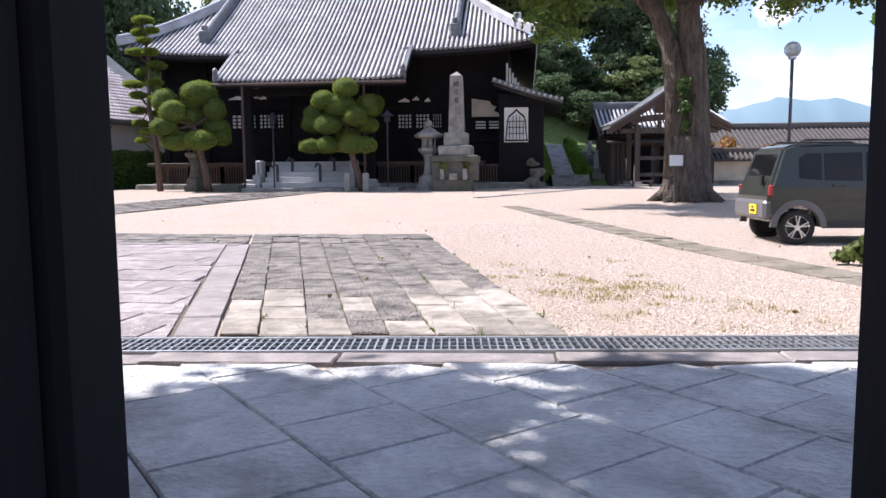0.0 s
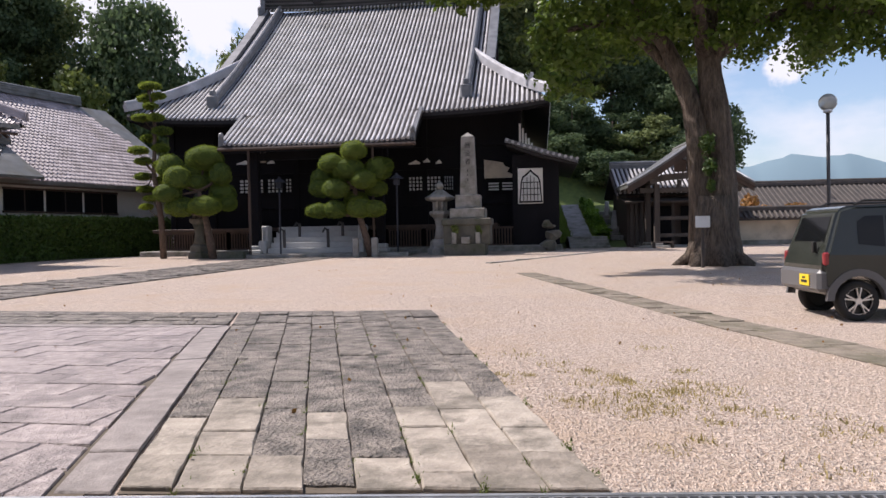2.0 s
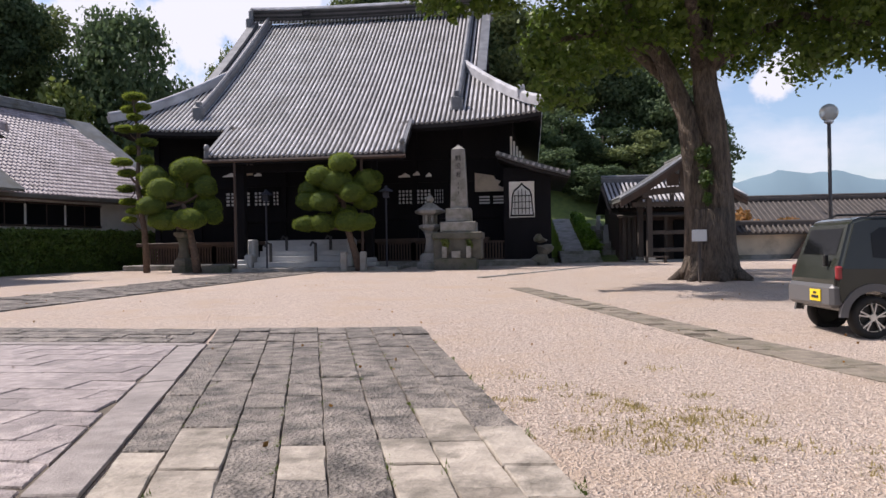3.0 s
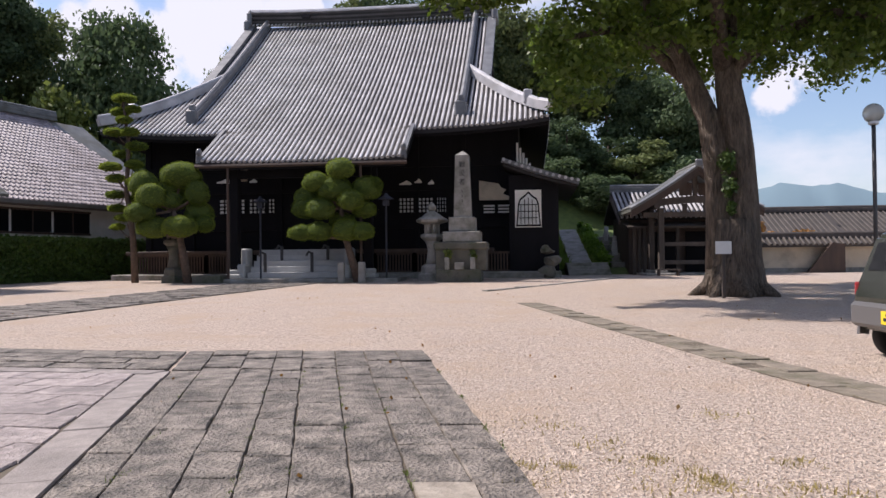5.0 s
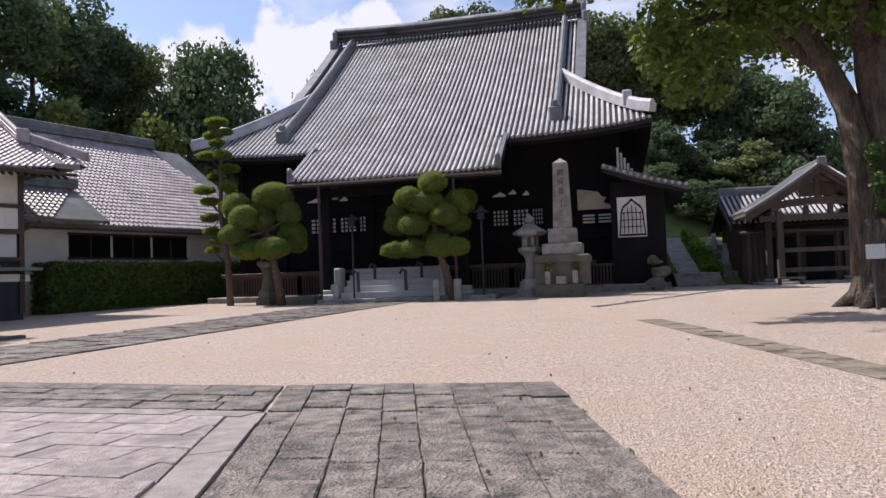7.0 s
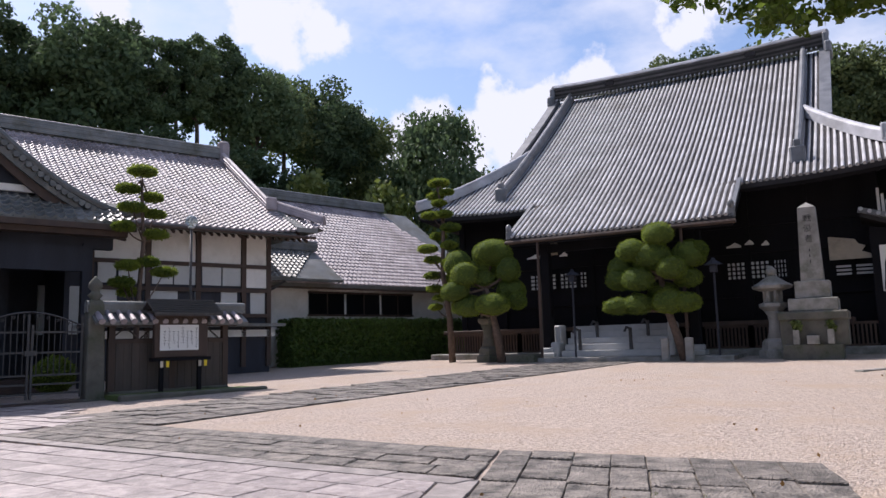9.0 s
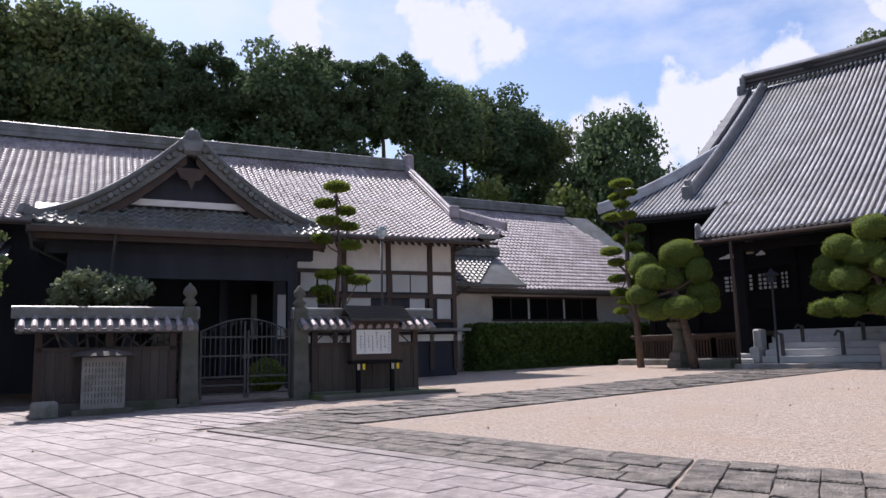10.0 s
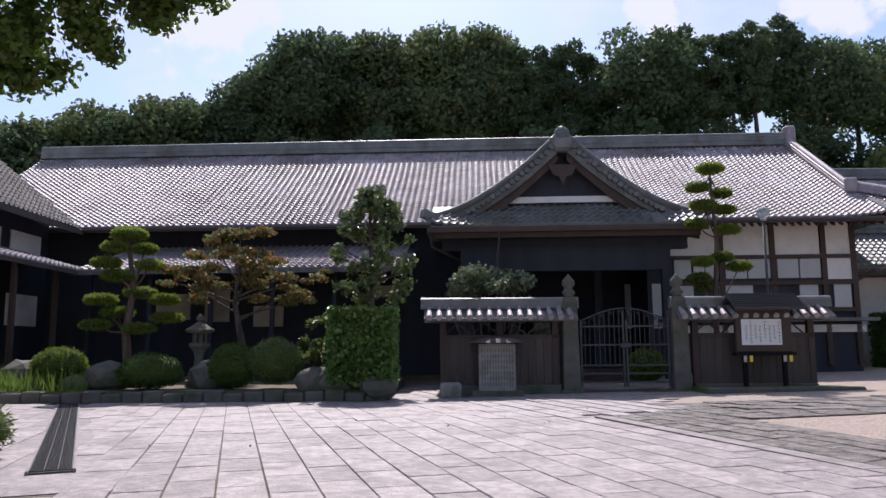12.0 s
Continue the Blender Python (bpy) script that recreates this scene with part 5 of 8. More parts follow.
def near_tree():
    rng = np.random.default_rng(8)
    T = thing("broadleaf_tree", (5.95, 12.75, 0), 0, "small broadleaf tree with bright green leaves and a low stump", "tree")
    bm = bmesh.new()
    limb(bm, [(5.95, 12.75, -0.02), (5.95, 12.75, 1.2), (5.8, 12.6, 2.6), (5.5, 12.4, 4.0)], 0.24, 0.1, 10)
    limb(bm, [(5.85, 12.65, 2.2), (6.6, 12.9, 3.4), (7.2, 13, 4.4)], 0.12, 0.05)
    limb(bm, [(5.6, 12.5, 3.4), (5.0, 12.2, 3.9), (4.6, 11.9, 4.2)], 0.08, 0.03)
    part("trunk", bm, M_BARK, T, smooth=True)
    cs = [(5.2, 12.2, 4.3), (4.7, 12, 4.4), (5.6, 12.6, 4.8), (6.3, 12.8, 4.4), (5.0, 12.4, 5.2), (6.6, 12.6, 5.2), (7.2, 13, 4.6), (5.8, 12.4, 5.8), (4.9, 12.3, 3.85), (5.5, 12.5, 3.7), (6.1, 12.9, 3.3), (6.0, 12.8, 2.6)]
    v, f = leaves(rng, cs, [0.55, 0.45, 0.6, 0.6, 0.6, 0.6, 0.6, 0.6, 0.35, 0.4, 0.4, 0.3], 7000, 0.1, 0.75, 0.3, 1.7)
    soup("crown", v, f, M_LEAF_BRIGHT, T)
    S = thing("low_shrub", (5.45, 12.55, 0), 0, "low yellow-green shrub at the foot of the tree", "shrub")
    v, f = leaves(rng, [(5.45, 12.5, 0.18), (5.6, 12.45, 0.3), (5.3, 12.6, 0.12)], [0.2, 0.2, 0.15], 700, 0.06, 0.7, 0.2)
    soup("leaves", v, f, M_LEAF_BAMBOO, S)
    T = thing("overhanging_tree", (-9.2, 0.5, 0), 0, "tall tree reaching dark leafy branches over the forecourt", "tree")
    bm = bmesh.new()
    limb(bm, [(-9.2, 0.5, -0.05), (-9.2, 0.6, 2.5), (-9.0, 1.2, 5.0), (-9.0, 2.6, 7.0)], 0.32, 0.14, 10)
    limb(bm, [(-9.0, 1.4, 5.2), (-9.3, 4.0, 5.6), (-9.5, 6.6, 5.7), (-9.5, 8.9, 5.7)], 0.12, 0.03)
    limb(bm, [(-9.4, 4.2, 5.5), (-9.6, 5.4, 5.1), (-9.6, 6.4, 4.9)], 0.06, 0.02)
    part("trunk", bm, M_BARK, T, smooth=True)
    cs, rs = [], []
    for _ in range(170):
        y = rng.uniform(4.2, 9.2)
        low = float(np.interp(y, [4.2, 6.75, 7.3, 7.8, 8.4, 9.2], [4.5, 4.4, 4.6, 5.05, 5.5, 6.0]))
        cs.append((-9.4 + rng.normal() * 0.4, y + rng.normal() * 0.1, low + rng.uniform(0, 1) * float(np.interp(y, [4.2, 7.5, 9.2], [2.2, 1.9, 0.35]))))
        rs.append(rng.uniform(0.2, 0.36))
    v, f = leaves(rng, cs, rs, 36000, 0.06, 0.7, 0.15, 1.7)
    soup("crown", v, f, M_LEAF_CAMPHOR, T)
    # more boughs and crown, added out of view to shade the flags before the gate
    bm = bmesh.new()
    limb(bm, [(-9.0, 1.6, 5.6), (-7.0, 3.4, 6.8), (-4.4, 5.2, 7.4), (-1.6, 6.4, 7.8)], 0.14, 0.04)
    limb(bm, [(-7.0, 3.4, 6.8), (-4.6, 3.2, 7.6), (-2.4, 3.2, 8.0)], 0.09, 0.03)
    part("added_bough", bm, M_BARK, T, smooth=True)
    cs, rs = [], []
    for _ in range(320):
        x = rng.uniform(-9.5, 0.6)
        y = rng.uniform(1.5, 9.2)
        z = 7.2 + 0.08 * (x + 9) + rng.uniform(0, 1.8)
        # leave out clumps whose shadow would fall beyond the drain edging
        if y - z * 0.208 > 7.0 + 0.042 * (x + 0.724 * z) + rng.normal() * 0.12:
            continue
        cs.append((x, y, z))
        rs.append(rng.uniform(0.45, 0.8))
    v, f = leaves(rng, cs, rs, 46000, 0.15, 0.6, 0.15, 1.7)
    soup("upper_crown", v, f, M_LEAF_CAMPHOR, T)


near_tree()


# ---- clipped pines before the hall ----
def yard_pines():
    rng = np.random.default_rng(21)
    k, kz = 0.0257, 0.0245
    rows = [(340, 306, 43, 26), (276, 322, 30, 28), (325, 352, 28, 19), (284, 372, 30, 20), (372, 338, 24, 24), (368, 372, 30, 22), (300, 398, 36, 20), (352, 398, 36, 20), (318, 330, 30, 25), (385, 392, 18, 16), (300, 345, 30, 25)]
    P = [(x, y, z, a * 0.82, b * 0.82, c * 0.96) for x, y, z, a, b, c in pads_of(rows, -15.16, 330, k, 4.01, 350, kz, 36.8, rng, 0.6)]
    cloud_pine("clipped_pine", "round-headed pine clipped into a cluster of green cushions", TH, (-14.54, 36.8, 0.44), [(-14.45, 36.8, 0.4), (-14.6, 36.8, 1.4), (-14.8, 36.8, 2.4), (-15.1, 36.8, 3.6)], P, rng, 0.2, 0.1, "pines before the hall", 12000, 0.048)
    rows = [(632, 298, 28, 19), (592, 320, 28, 18), (568, 342, 28, 20), (620, 332, 36, 24), (668, 330, 30, 24), (684, 324, 15, 14), (566, 362, 28, 20), (600, 366, 28, 20), (566, 405, 28, 14), (596, 404, 28, 17), (640, 402, 30, 20), (664, 404, 26, 16), (628, 384, 26, 14), (665, 366, 24, 16), (650, 352, 26, 18)]
    P = [(x, y, z, a * 0.82, b * 0.82, c * 0.96) for x, y, z, a, b, c in pads_of(rows, -7.93, 620, k, 3.87, 350, kz, 36.8, rng, 0.6)]
    cloud_pine("clipped_pine", "cloud-pruned pine with a leaning trunk and stepped cushions", TH, (-6.95, 36.8, 0.44), [(-6.95, 36.8, 0.38), (-7.2, 36.8, 1.3), (-7.5, 36.8, 2.3), (-7.7, 36.8, 3.6)], P, rng, 0.2, 0.1, "pines before the hall", 12000, 0.048)
    rows = [(244, 168, 24, 8), (232, 190, 20, 8), (262, 188, 16, 6), (230, 228, 24, 7), (262, 230, 18, 7), (268, 254, 22, 8), (236, 266, 18, 7), (222, 290, 22, 8), (262, 286, 18, 8), (228, 310, 20, 7), (266, 318, 16, 7), (222, 338, 20, 7), (256, 346, 18, 7), (224, 362, 18, 6), (240, 380, 22, 6), (226, 396, 14, 5), (250, 208, 16, 6)]
    P = pads_of(rows, -17.89, 242, k, 8.93, 160, 0.0252, 37.6, rng, 0.4)
    cloud_pine("tall_pine", "tall slender pine pruned into flat tiers beside the hedge", TH, (-17.31, 37.6, 0.45), [(-17.31, 37.6, 0.4), (-17.4, 37.6, 2.4), (-17.7, 37.6, 4.6), (-17.6, 37.6, 6.6), (-17.85, 37.6, 8.7)], [(x, y, z, a * 0.8, b * 0.75, c * 0.8) for x, y, z, a, b, c in P], rng, 0.16, 0.05, "", 9000, 0.06)


yard_pines()


def hedge(name, label, turn, a, b, v0, v1, z0, z1, seed, count):
    rng = np.random.default_rng(seed)
    T = thing(name, ((a + b) / 2, (v0 + v1) / 2, z0), turn, label, "hedge")
    core = B((a + 0.06, b - 0.06, v0 + 0.06, v1 - 0.06, z0 - 0.05, z1 - 0.06))
    # core coloured dark, so shade shows between the leaves
    part("core", core, M_LEAF_CORE_SHADE, T)
    u = rng.random(count)
    k = rng.random(count)
    area_top, area_front = (v1 - v0) * (b - a), (z1 - z0) * (b - a)
    top = rng.random(count) < area_top / (area_top + 1.6 * area_front)
    p = np.stack([a + (b - a) * u, np.where(top, v0 + (v1 - v0) * k, np.where(rng.random(count) < 0.8, v0, v1)), np.where(top, z1, z0 + (z1 - z0) * k)], 1)
    ends = rng.random(count) < 0.12
    p[ends, 0] = np.where(rng.random(ends.sum()) < 0.5, a, b)
    p[ends, 1] = v0 + (v1 - v0) * rng.random(ends.sum())
    p[ends, 2] = z0 + (z1 - z0) * rng.random(ends.sum())
    wob = np.array([noise.noise(Vector(q) * 1.5) for q in p])[:, None]
    p = p + rng.normal(size=p.shape) * 0.05 + wob * 0.07
    v, f = leaves(rng, p, np.full(count, 0.03), count, 0.09, 1, 0.5)
    soup("leaves", v, f, M_LEAF_HEDGE, T)


hedge("clipped_hedge", "long dark green clipped hedge before the low wing", RH, 25.9, 36.9, 32.9, 34.2, 0.4, 2.55, 31, 26000)


# ---- stone memorial, lanterns ----
def block(name, T, u0, u1, v0, v1, z0, z1, m=M_STONE, bev=0.03, label=""):
    return part(name, B((u0, u1, v0, v1, z0, z1), bevel=bev), m, T, label)


def memorial():
    T = thing("stone_obelisk", (-2.6, 37.2, 0.4), TH, "grey granite memorial obelisk on a stepped mossy base", "monument")
    block("foot", T, -3.66, -1.82, 36.55, 38.2, 0.25, 0.95, M_STONE_DARK)
    block("pedestal", T, -3.7, -1.62, 36.75, 38.3, 0.9, 1.82, M_STONE_DARK)
    block("pedestal_cap", T, -3.76, -1.56, 36.65, 38.4, 1.75, 2.08, M_STONE_DARK, 0.06)
    block("plinth", T, -3.4, -1.85, 36.8, 38.1, 2.08, 2.52, M_STONE)
    block("plinth", T, -3.17, -2.06, 37.0, 37.9, 2.52, 3.12, M_STONE)
    bm = bmesh.new()
    r = [[bm.verts.new((-2.6 + x * w, 37.45 + y * w, z)) for x, y in ((-1, -1), (1, -1), (1, 1), (-1, 1))] for w, z in ((0.36, 3.12), (0.28, 5.72))]
    tip = bm.verts.new((-2.6, 37.45, 5.93))
    for i in range(4):
        bm.faces.new((r[0][i], r[0][(i + 1) % 4], r[1][(i + 1) % 4], r[1][i]))
        bm.faces.new((r[1][i], r[1][(i + 1) % 4], tip))
    bm.faces.new(r[0][::-1])
    shaft = part("shaft", bm, M_STONE, T, "tapering shaft with cut characters")
    for i, (ch, z) in enumerate((("戦", 5.22), ("没", 4.86), ("者", 4.5))):
        cu = bpy.data.curves.new("inscription", "FONT")
        cu.body, cu.size, cu.extrude, cu.align_x = ch, 0.28, 0.006, "CENTER"
        cu.materials.append(M_INK)
        o = new("inscription", cu)
        o.parent = shaft
        y = 37.45 - (0.36 - (z + 0.1 - 3.12) / 2.6 * 0.08) - 0.004
        o.matrix_local = Matrix.Translation(Vector((-2.6, y, z)) - ORIGIN[T.name]) @ pose(0, 0, 0, 90)
    for z in (4.2, 4.0, 3.8):
        part("inscription_stroke", B((-2.615, -2.585, 37.45 - 0.345, 37.45 - 0.3, z - 0.05, z + 0.05)), M_INK, shaft)
    for u in (-3.2, -2.15):
        block("flower_vase", T, u - 0.1, u + 0.1, 36.5, 36.7, 0.95, 1.45, M_STONE, 0.02)
        rng = np.random.default_rng(int(-u * 10))
        v, f = leaves(rng, [(u, 36.6, 1.62), (u + 0.08, 36.6, 1.5)], [0.16, 0.12], 160, 0.08, 1.2, 0.2)
        soup("flowers", v, f, M_LEAF_BAMBOO, T)
    block("incense_stone", T, -2.88, -2.5, 36.45, 36.7, 0.95, 1.25, M_STONE, 0.02)


def lantern(name, label, u, v, z, s=1.0, m=M_STONE):
    T = thing(name, (u, v, z), TH, label, "stone lantern")
    n = 6
    part("base", lathe(bmesh.new(), (u, v, z), [(0.62 * s, -0.1), (0.62 * s, 0.28 * s), (0.5 * s, 0.34 * s), (0.48 * s, 0.6 * s), (0.36 * s, 0.72 * s)], n), m, T)
    part("shaft", lathe(bmesh.new(), (u, v, z), [(0.3 * s, 0.72 * s), (0.24 * s, 0.95 * s), (0.2 * s, 1.3 * s), (0.24 * s, 1.55 * s), (0.32 * s, 1.7 * s)], 12), m, T, smooth=True)
    part("platform", lathe(bmesh.new(), (u, v, z), [(0.32 * s, 1.7 * s), (0.5 * s, 1.86 * s), (0.5 * s, 1.98 * s), (0.36 * s, 2.02 * s)], n), m, T)
    bm = bmesh.new()
    for i in range(6):
        a = i * math.pi / 3
        tube(bm, (u + 0.27 * s * math.cos(a), v + 0.27 * s * math.sin(a), z + 2.0 * s), (u + 0.27 * s * math.cos(a), v + 0.27 * s * math.sin(a), z + 2.45 * s), 0.07 * s, n=6)
    tube(bm, (u, v, z + 2.0 * s), (u, v, z + 2.45 * s), 0.12 * s, n=6)
    part("fire_box", bm, m, T)
    part("cap", lathe(bmesh.new(), (u, v, z), [(0.3 * s, 2.42 * s), (0.66 * s, 2.52 * s), (0.7 * s, 2.62 * s), (0.45 * s, 2.76 * s), (0.2 * s, 2.95 * s), (0.1 * s, 3.0 * s)], n), m, T)
    part("finial", lathe(bmesh.new(), (u, v, z), [(0.1 * s, 2.98 * s), (0.2 * s, 3.08 * s), (0.17 * s, 3.22 * s), (0.03 * s, 3.36 * s)], 10), m, T, smooth=True)
    return T


memorial()
lantern("stone_lantern", "weathered stone lantern beside the memorial", -3.98, 37.9, 0.45, 1.0)
lantern("stone_lantern", "stone lantern half hidden under the clipped pine", -15.5, 37.6, 0.45, 0.95, M_STONE_DARK)


def small_yard_things():
    rng = np.random.default_rng(3)
    for u, lab in ((-7.62, "short inscribed stone post by the pine"), (-6.75, "pale stone block by the porch column")):
        T = thing("stone_post", (u, 36.5, 0.43), TH, lab, "stone post")
        part("block", B((u - 0.14, u + 0.14, 36.4, 36.64, 0.3, 1.3), bevel=0.04), M_STONE, T)
    T = thing("stone_trough", (-13.7, 36.9, 0.43), TH, "low dark stone trough beside the paving", "trough")
    part("trough", B((-14.2, -12.9, 36.6, 37.5, 0.3, 0.8), bevel=0.04), M_STONE_DARK, T)
    for u, v in ((-11.35, 37.2), (-5.8, 37.0)):
        T = thing("lamp_post", (u, v, 0.44), TH, "thin dark lamp post with a small roofed lantern", "lamp post", "lamp posts by the porch")
        part("pole", tube(bmesh.new(), (u, v, 0.3), (u, v, 3.7), 0.04), M_WOOD_RES, T)
        bm = B((u - 0.12, u + 0.12, v - 0.12, v + 0.12, 3.65, 3.95))
        part("lamp_box", bm, M_WOOD_RES, T)
        bm = bmesh.new()
        lathe(bm, (u, v, 3.92), [(0.36, 0.0), (0.1, 0.16), (0.05, 0.26)], 4)
        part("lamp_roof", bm, M_WOOD_RES, T)
    # rough stones and a small figure-like boulder stack at the annex corner
    T = thing("boulder_stack", (1.3, 40.2, 0.5), TH, "stack of rough garden boulders at the corner of the hall", "boulder")
    for i, (du, z, r) in enumerate(((0, 0.75, 0.4), (0.1, 1.25, 0.34), (-0.05, 1.75, 0.3))):
        bm = bmesh.new()
        ball(bm, (1.0 + du, 40.0, z), r, 1.1, 0.9, 0.9)
        for v in bm.verts:
            v.co += Vector((1, 0.7, 0.8)) * 0.3 * noise.noise(v.co * 2.4 + Vector((i * 7, 0, 0)))
        part("stone", bm, M_STONE_DARK, T)


small_yard_things()


# ---- sign and lamps ----
def tree_sign():
    T = thing("tree_sign", (6.72, 26.75, 0.24), 0, "small pale board on a thin post before the tree", "sign")
    part("post", B((6.68, 6.76, 26.7, 26.78, 0.1, 1.75)), M_WOOD_OLD, T)
    part("board", B((6.5, 6.92, 26.66, 26.7, 1.42, 1.76), bevel=0.01), M_PLASTER, T)


def globe_lamp(u, v, z0, zc, turn, label):
    T = thing("globe_lamp", (u, v, z0), turn, label, "street lamp", "globe lamps")
    part("pole", tube(bmesh.new(), (u, v, z0 - 0.1), (u, v, zc - 0.12), 0.04, n=12), M_IRON, T, smooth=True)
    part("collar", lathe(bmesh.new(), (u, v, zc - 0.25), [(0.06, 0), (0.1, 0.03), (0.1, 0.1), (0.06, 0.12)], 12), M_STEEL, T)
    bm = bmesh.new()
    bmesh.ops.create_uvsphere(bm, u_segments=24, v_segments=16, radius=0.2, matrix=Matrix.Translation((u, v, zc)))
    part("globe", bm, M_GLOBE, T, "clear pale globe", smooth=True)
    part("inner_lamp", tube(bmesh.new(), (u, v, zc - 0.15), (u, v, zc + 0.05), 0.05), M_WHITE, T)


tree_sign()
globe_lamp(8.38, 22.2, 0.14, 4.25, 0, "slim dark lamp post with a round glass globe beside the yard")
globe_lamp(18.05, 26.0, 0.25, 5.46, RH, "slim lamp post with a round globe behind the fence")


# ---- fence, gate and garden of the residence ----
FV = 23.4


def wall_tiles(T, u0, u1, v, z, n_side=3, name="coping_tiles"):
    """A small saddle roof of wavy tiles along a fence."""
    bm = bmesh.new()
    slope_block(bm, u0, u1, v - 0.5, z, v, z + 0.3, 0.08)
    slope_block(bm, u0, u1, v + 0.5, z, v, z + 0.3, 0.08)
    rf = part("coping", bm, M_TILE_OLD, T)
    for a in range(int((u1 - u0) / 0.27)):
        u = u0 + 0.13 + a * 0.27
        bm = row_mesh([(u, v - 0.55, z + 0.02), (u, v - 0.28, z + 0.17), (u, v, z + 0.32)], 0.075)
        part("coping_tile", bm, M_TILE_RES, rf, smooth=True)
    part("coping_ridge", ridge_stack(bmesh.new(), (u0 - 0.1, v, z + 0.3), (u1 + 0.1, v, z + 0.3), 0.26, 2, 0.07), M_TILE_OLD, rf)


def stone_gatepost(u):
    T = thing("stone_gatepost", (u, FV, 0.12), RH, "tall weathered stone gatepost with a bud finial", "gatepost", "gateposts")
    bm = bmesh.new()
    r = [[bm.verts.new((u + x * w, FV + y * w, z)) for x, y in ((-1, -1), (1, -1), (1, 1), (-1, 1))] for w, z in ((0.235, 0.0), (0.19, 2.55), (0.15, 2.68))]
    for a, b in zip(r, r[1:]):
        for i in range(4):
            bm.faces.new((a[i], a[(i + 1) % 4], b[(i + 1) % 4], b[i]))
    bm.faces.new(r[-1])
    bmesh.ops.bevel(bm, geom=bm.edges[:], offset=0.02, segments=1, affect="EDGES")
    part("shaft", bm, M_STONE_DARK, T)
    part("finial", lathe(bmesh.new(), (u, FV, 2.66), [(0.15, 0), (0.12, 0.06), (0.19, 0.14), (0.12, 0.22), (0.1, 0.27), (0.18, 0.36), (0.16, 0.48), (0.05, 0.6), (0.015, 0.65)], 12), M_STONE_DARK, T, smooth=True)
    part("foot", B((u - 0.32, u + 0.32, FV - 0.32, FV + 0.32, 0.0, 0.18), bevel=0.04), M_STONE_DARK, T)


def iron_gate():
    T = thing("iron_gate", (12.9, FV, 0.2), RH, "closed double iron gate with scrolled arched top rails", "gate")
    for s, a, b in ((-1, 11.68, 12.88), (1, 12.92, 14.1)):
        leaf = part("gate_leaf", B((a, a + 0.05, FV - 0.03, FV + 0.03, 0.25, 2.05), (b - 0.05, b, FV - 0.03, FV + 0.03, 0.25, 2.3)), M_IRON, T)
        for z in (1.85, 1.35, 0.8, 0.35, 0.58):
            part("rail", B((a, b, FV - 0.02, FV + 0.02, z, z + 0.045)), M_IRON, leaf)
        top = lambda u: 2.0 + 0.36 * math.sin(math.pi / 2 * (1 - abs(u - 12.9) / 1.24))
        for i in range(1, 9):
            u = a + (b - a) * i / 9
            part("bar", tube(bmesh.new(), (u, FV, 0.8), (u, FV, top(u)), 0.012, n=6), M_IRON, leaf)
        part("arched_rail", ribbon(bmesh.new(), [(u, FV, top(u)) for u in np.linspace(a, b, 9)], 0.022), M_IRON, leaf)
        for i in range(5):
            u = a + (b - a) * (i + 0.5) / 5
            z = top(u) - 0.1
            part("scroll", ribbon(bmesh.new(), [(u + 0.05 * (1 - k / 14) * math.cos(k * 0.8), FV, z + 0.05 * (1 - k / 14) * math.sin(k * 0.8)) for k in range(12)], 0.01, 4), M_IRON, leaf)
    part("lock_box", B((12.78, 13.05, FV - 0.05, FV + 0.05, 1.3, 1.42)), M_IRON, T)
    part("sill", B((11.6, 14.2, FV - 0.25, FV + 0.25, 0.0, 0.16), bevel=0.02), M_WOOD_BROWN, T)


def fence(name, label, u0, u1, posts, z0=0.05):
    T = thing(name, ((u0 + u1) / 2, FV, z0), RH, label, "fence")
    part("footing", B((u0, u1, FV - 0.22, FV + 0.22, 0.0, 0.32), bevel=0.03), M_STONE_DARK, T)
    n = int((u1 - u0) / 0.2)
    for i in range(n):
        a = u0 + (u1 - u0) * i / n
        part("board", B((a + 0.004, a + (u1 - u0) / n - 0.004, FV - 0.05 - 0.006 * (i % 2), FV, 0.32, 1.55)), M_WOOD_OLD, T)
    for u in posts:
        part("post", B((u - 0.08, u + 0.08, FV - 0.08, FV + 0.08, 0.3, 2.1)), M_WOOD_BROWN, T)
    part("top_rail", B((u0, u1, FV - 0.08, FV + 0.08, 1.55, 1.66)), M_WOOD_BROWN, T)
    part("plate", B((u0 - 0.3, u1 + 0.3, FV - 0.1, FV + 0.1, 2.0, 2.12)), M_WOOD_BROWN, T)
    for i in range(max(2, int((u1 - u0) / 0.75))):
        a = u0 + 0.1 + i * 0.75
        bm = bmesh.new()
        beam(bm, (a, FV, 1.68), (a + 0.35, FV, 1.98), 0.035)
        beam(bm, (a + 0.7, FV, 1.68), (a + 0.35, FV, 1.98), 0.035)
        part("brace", bm, M_WOOD_OLD, T)
    wall_tiles(T, u0 - 0.45, u1 + 0.45, FV, 2.1)
    return T


stone_gatepost(11.4)
stone_gatepost(14.37)
iron_gate()
fence("plank_fence", "weathered plank fence with a small tiled roof beside the gate", 7.9, 11.1, (7.95, 9.5, 11.0))
fence("plank_fence", "weathered plank fence with a tiled roof and a notice board", 14.7, 18.0, (14.8, 16.4, 17.95))


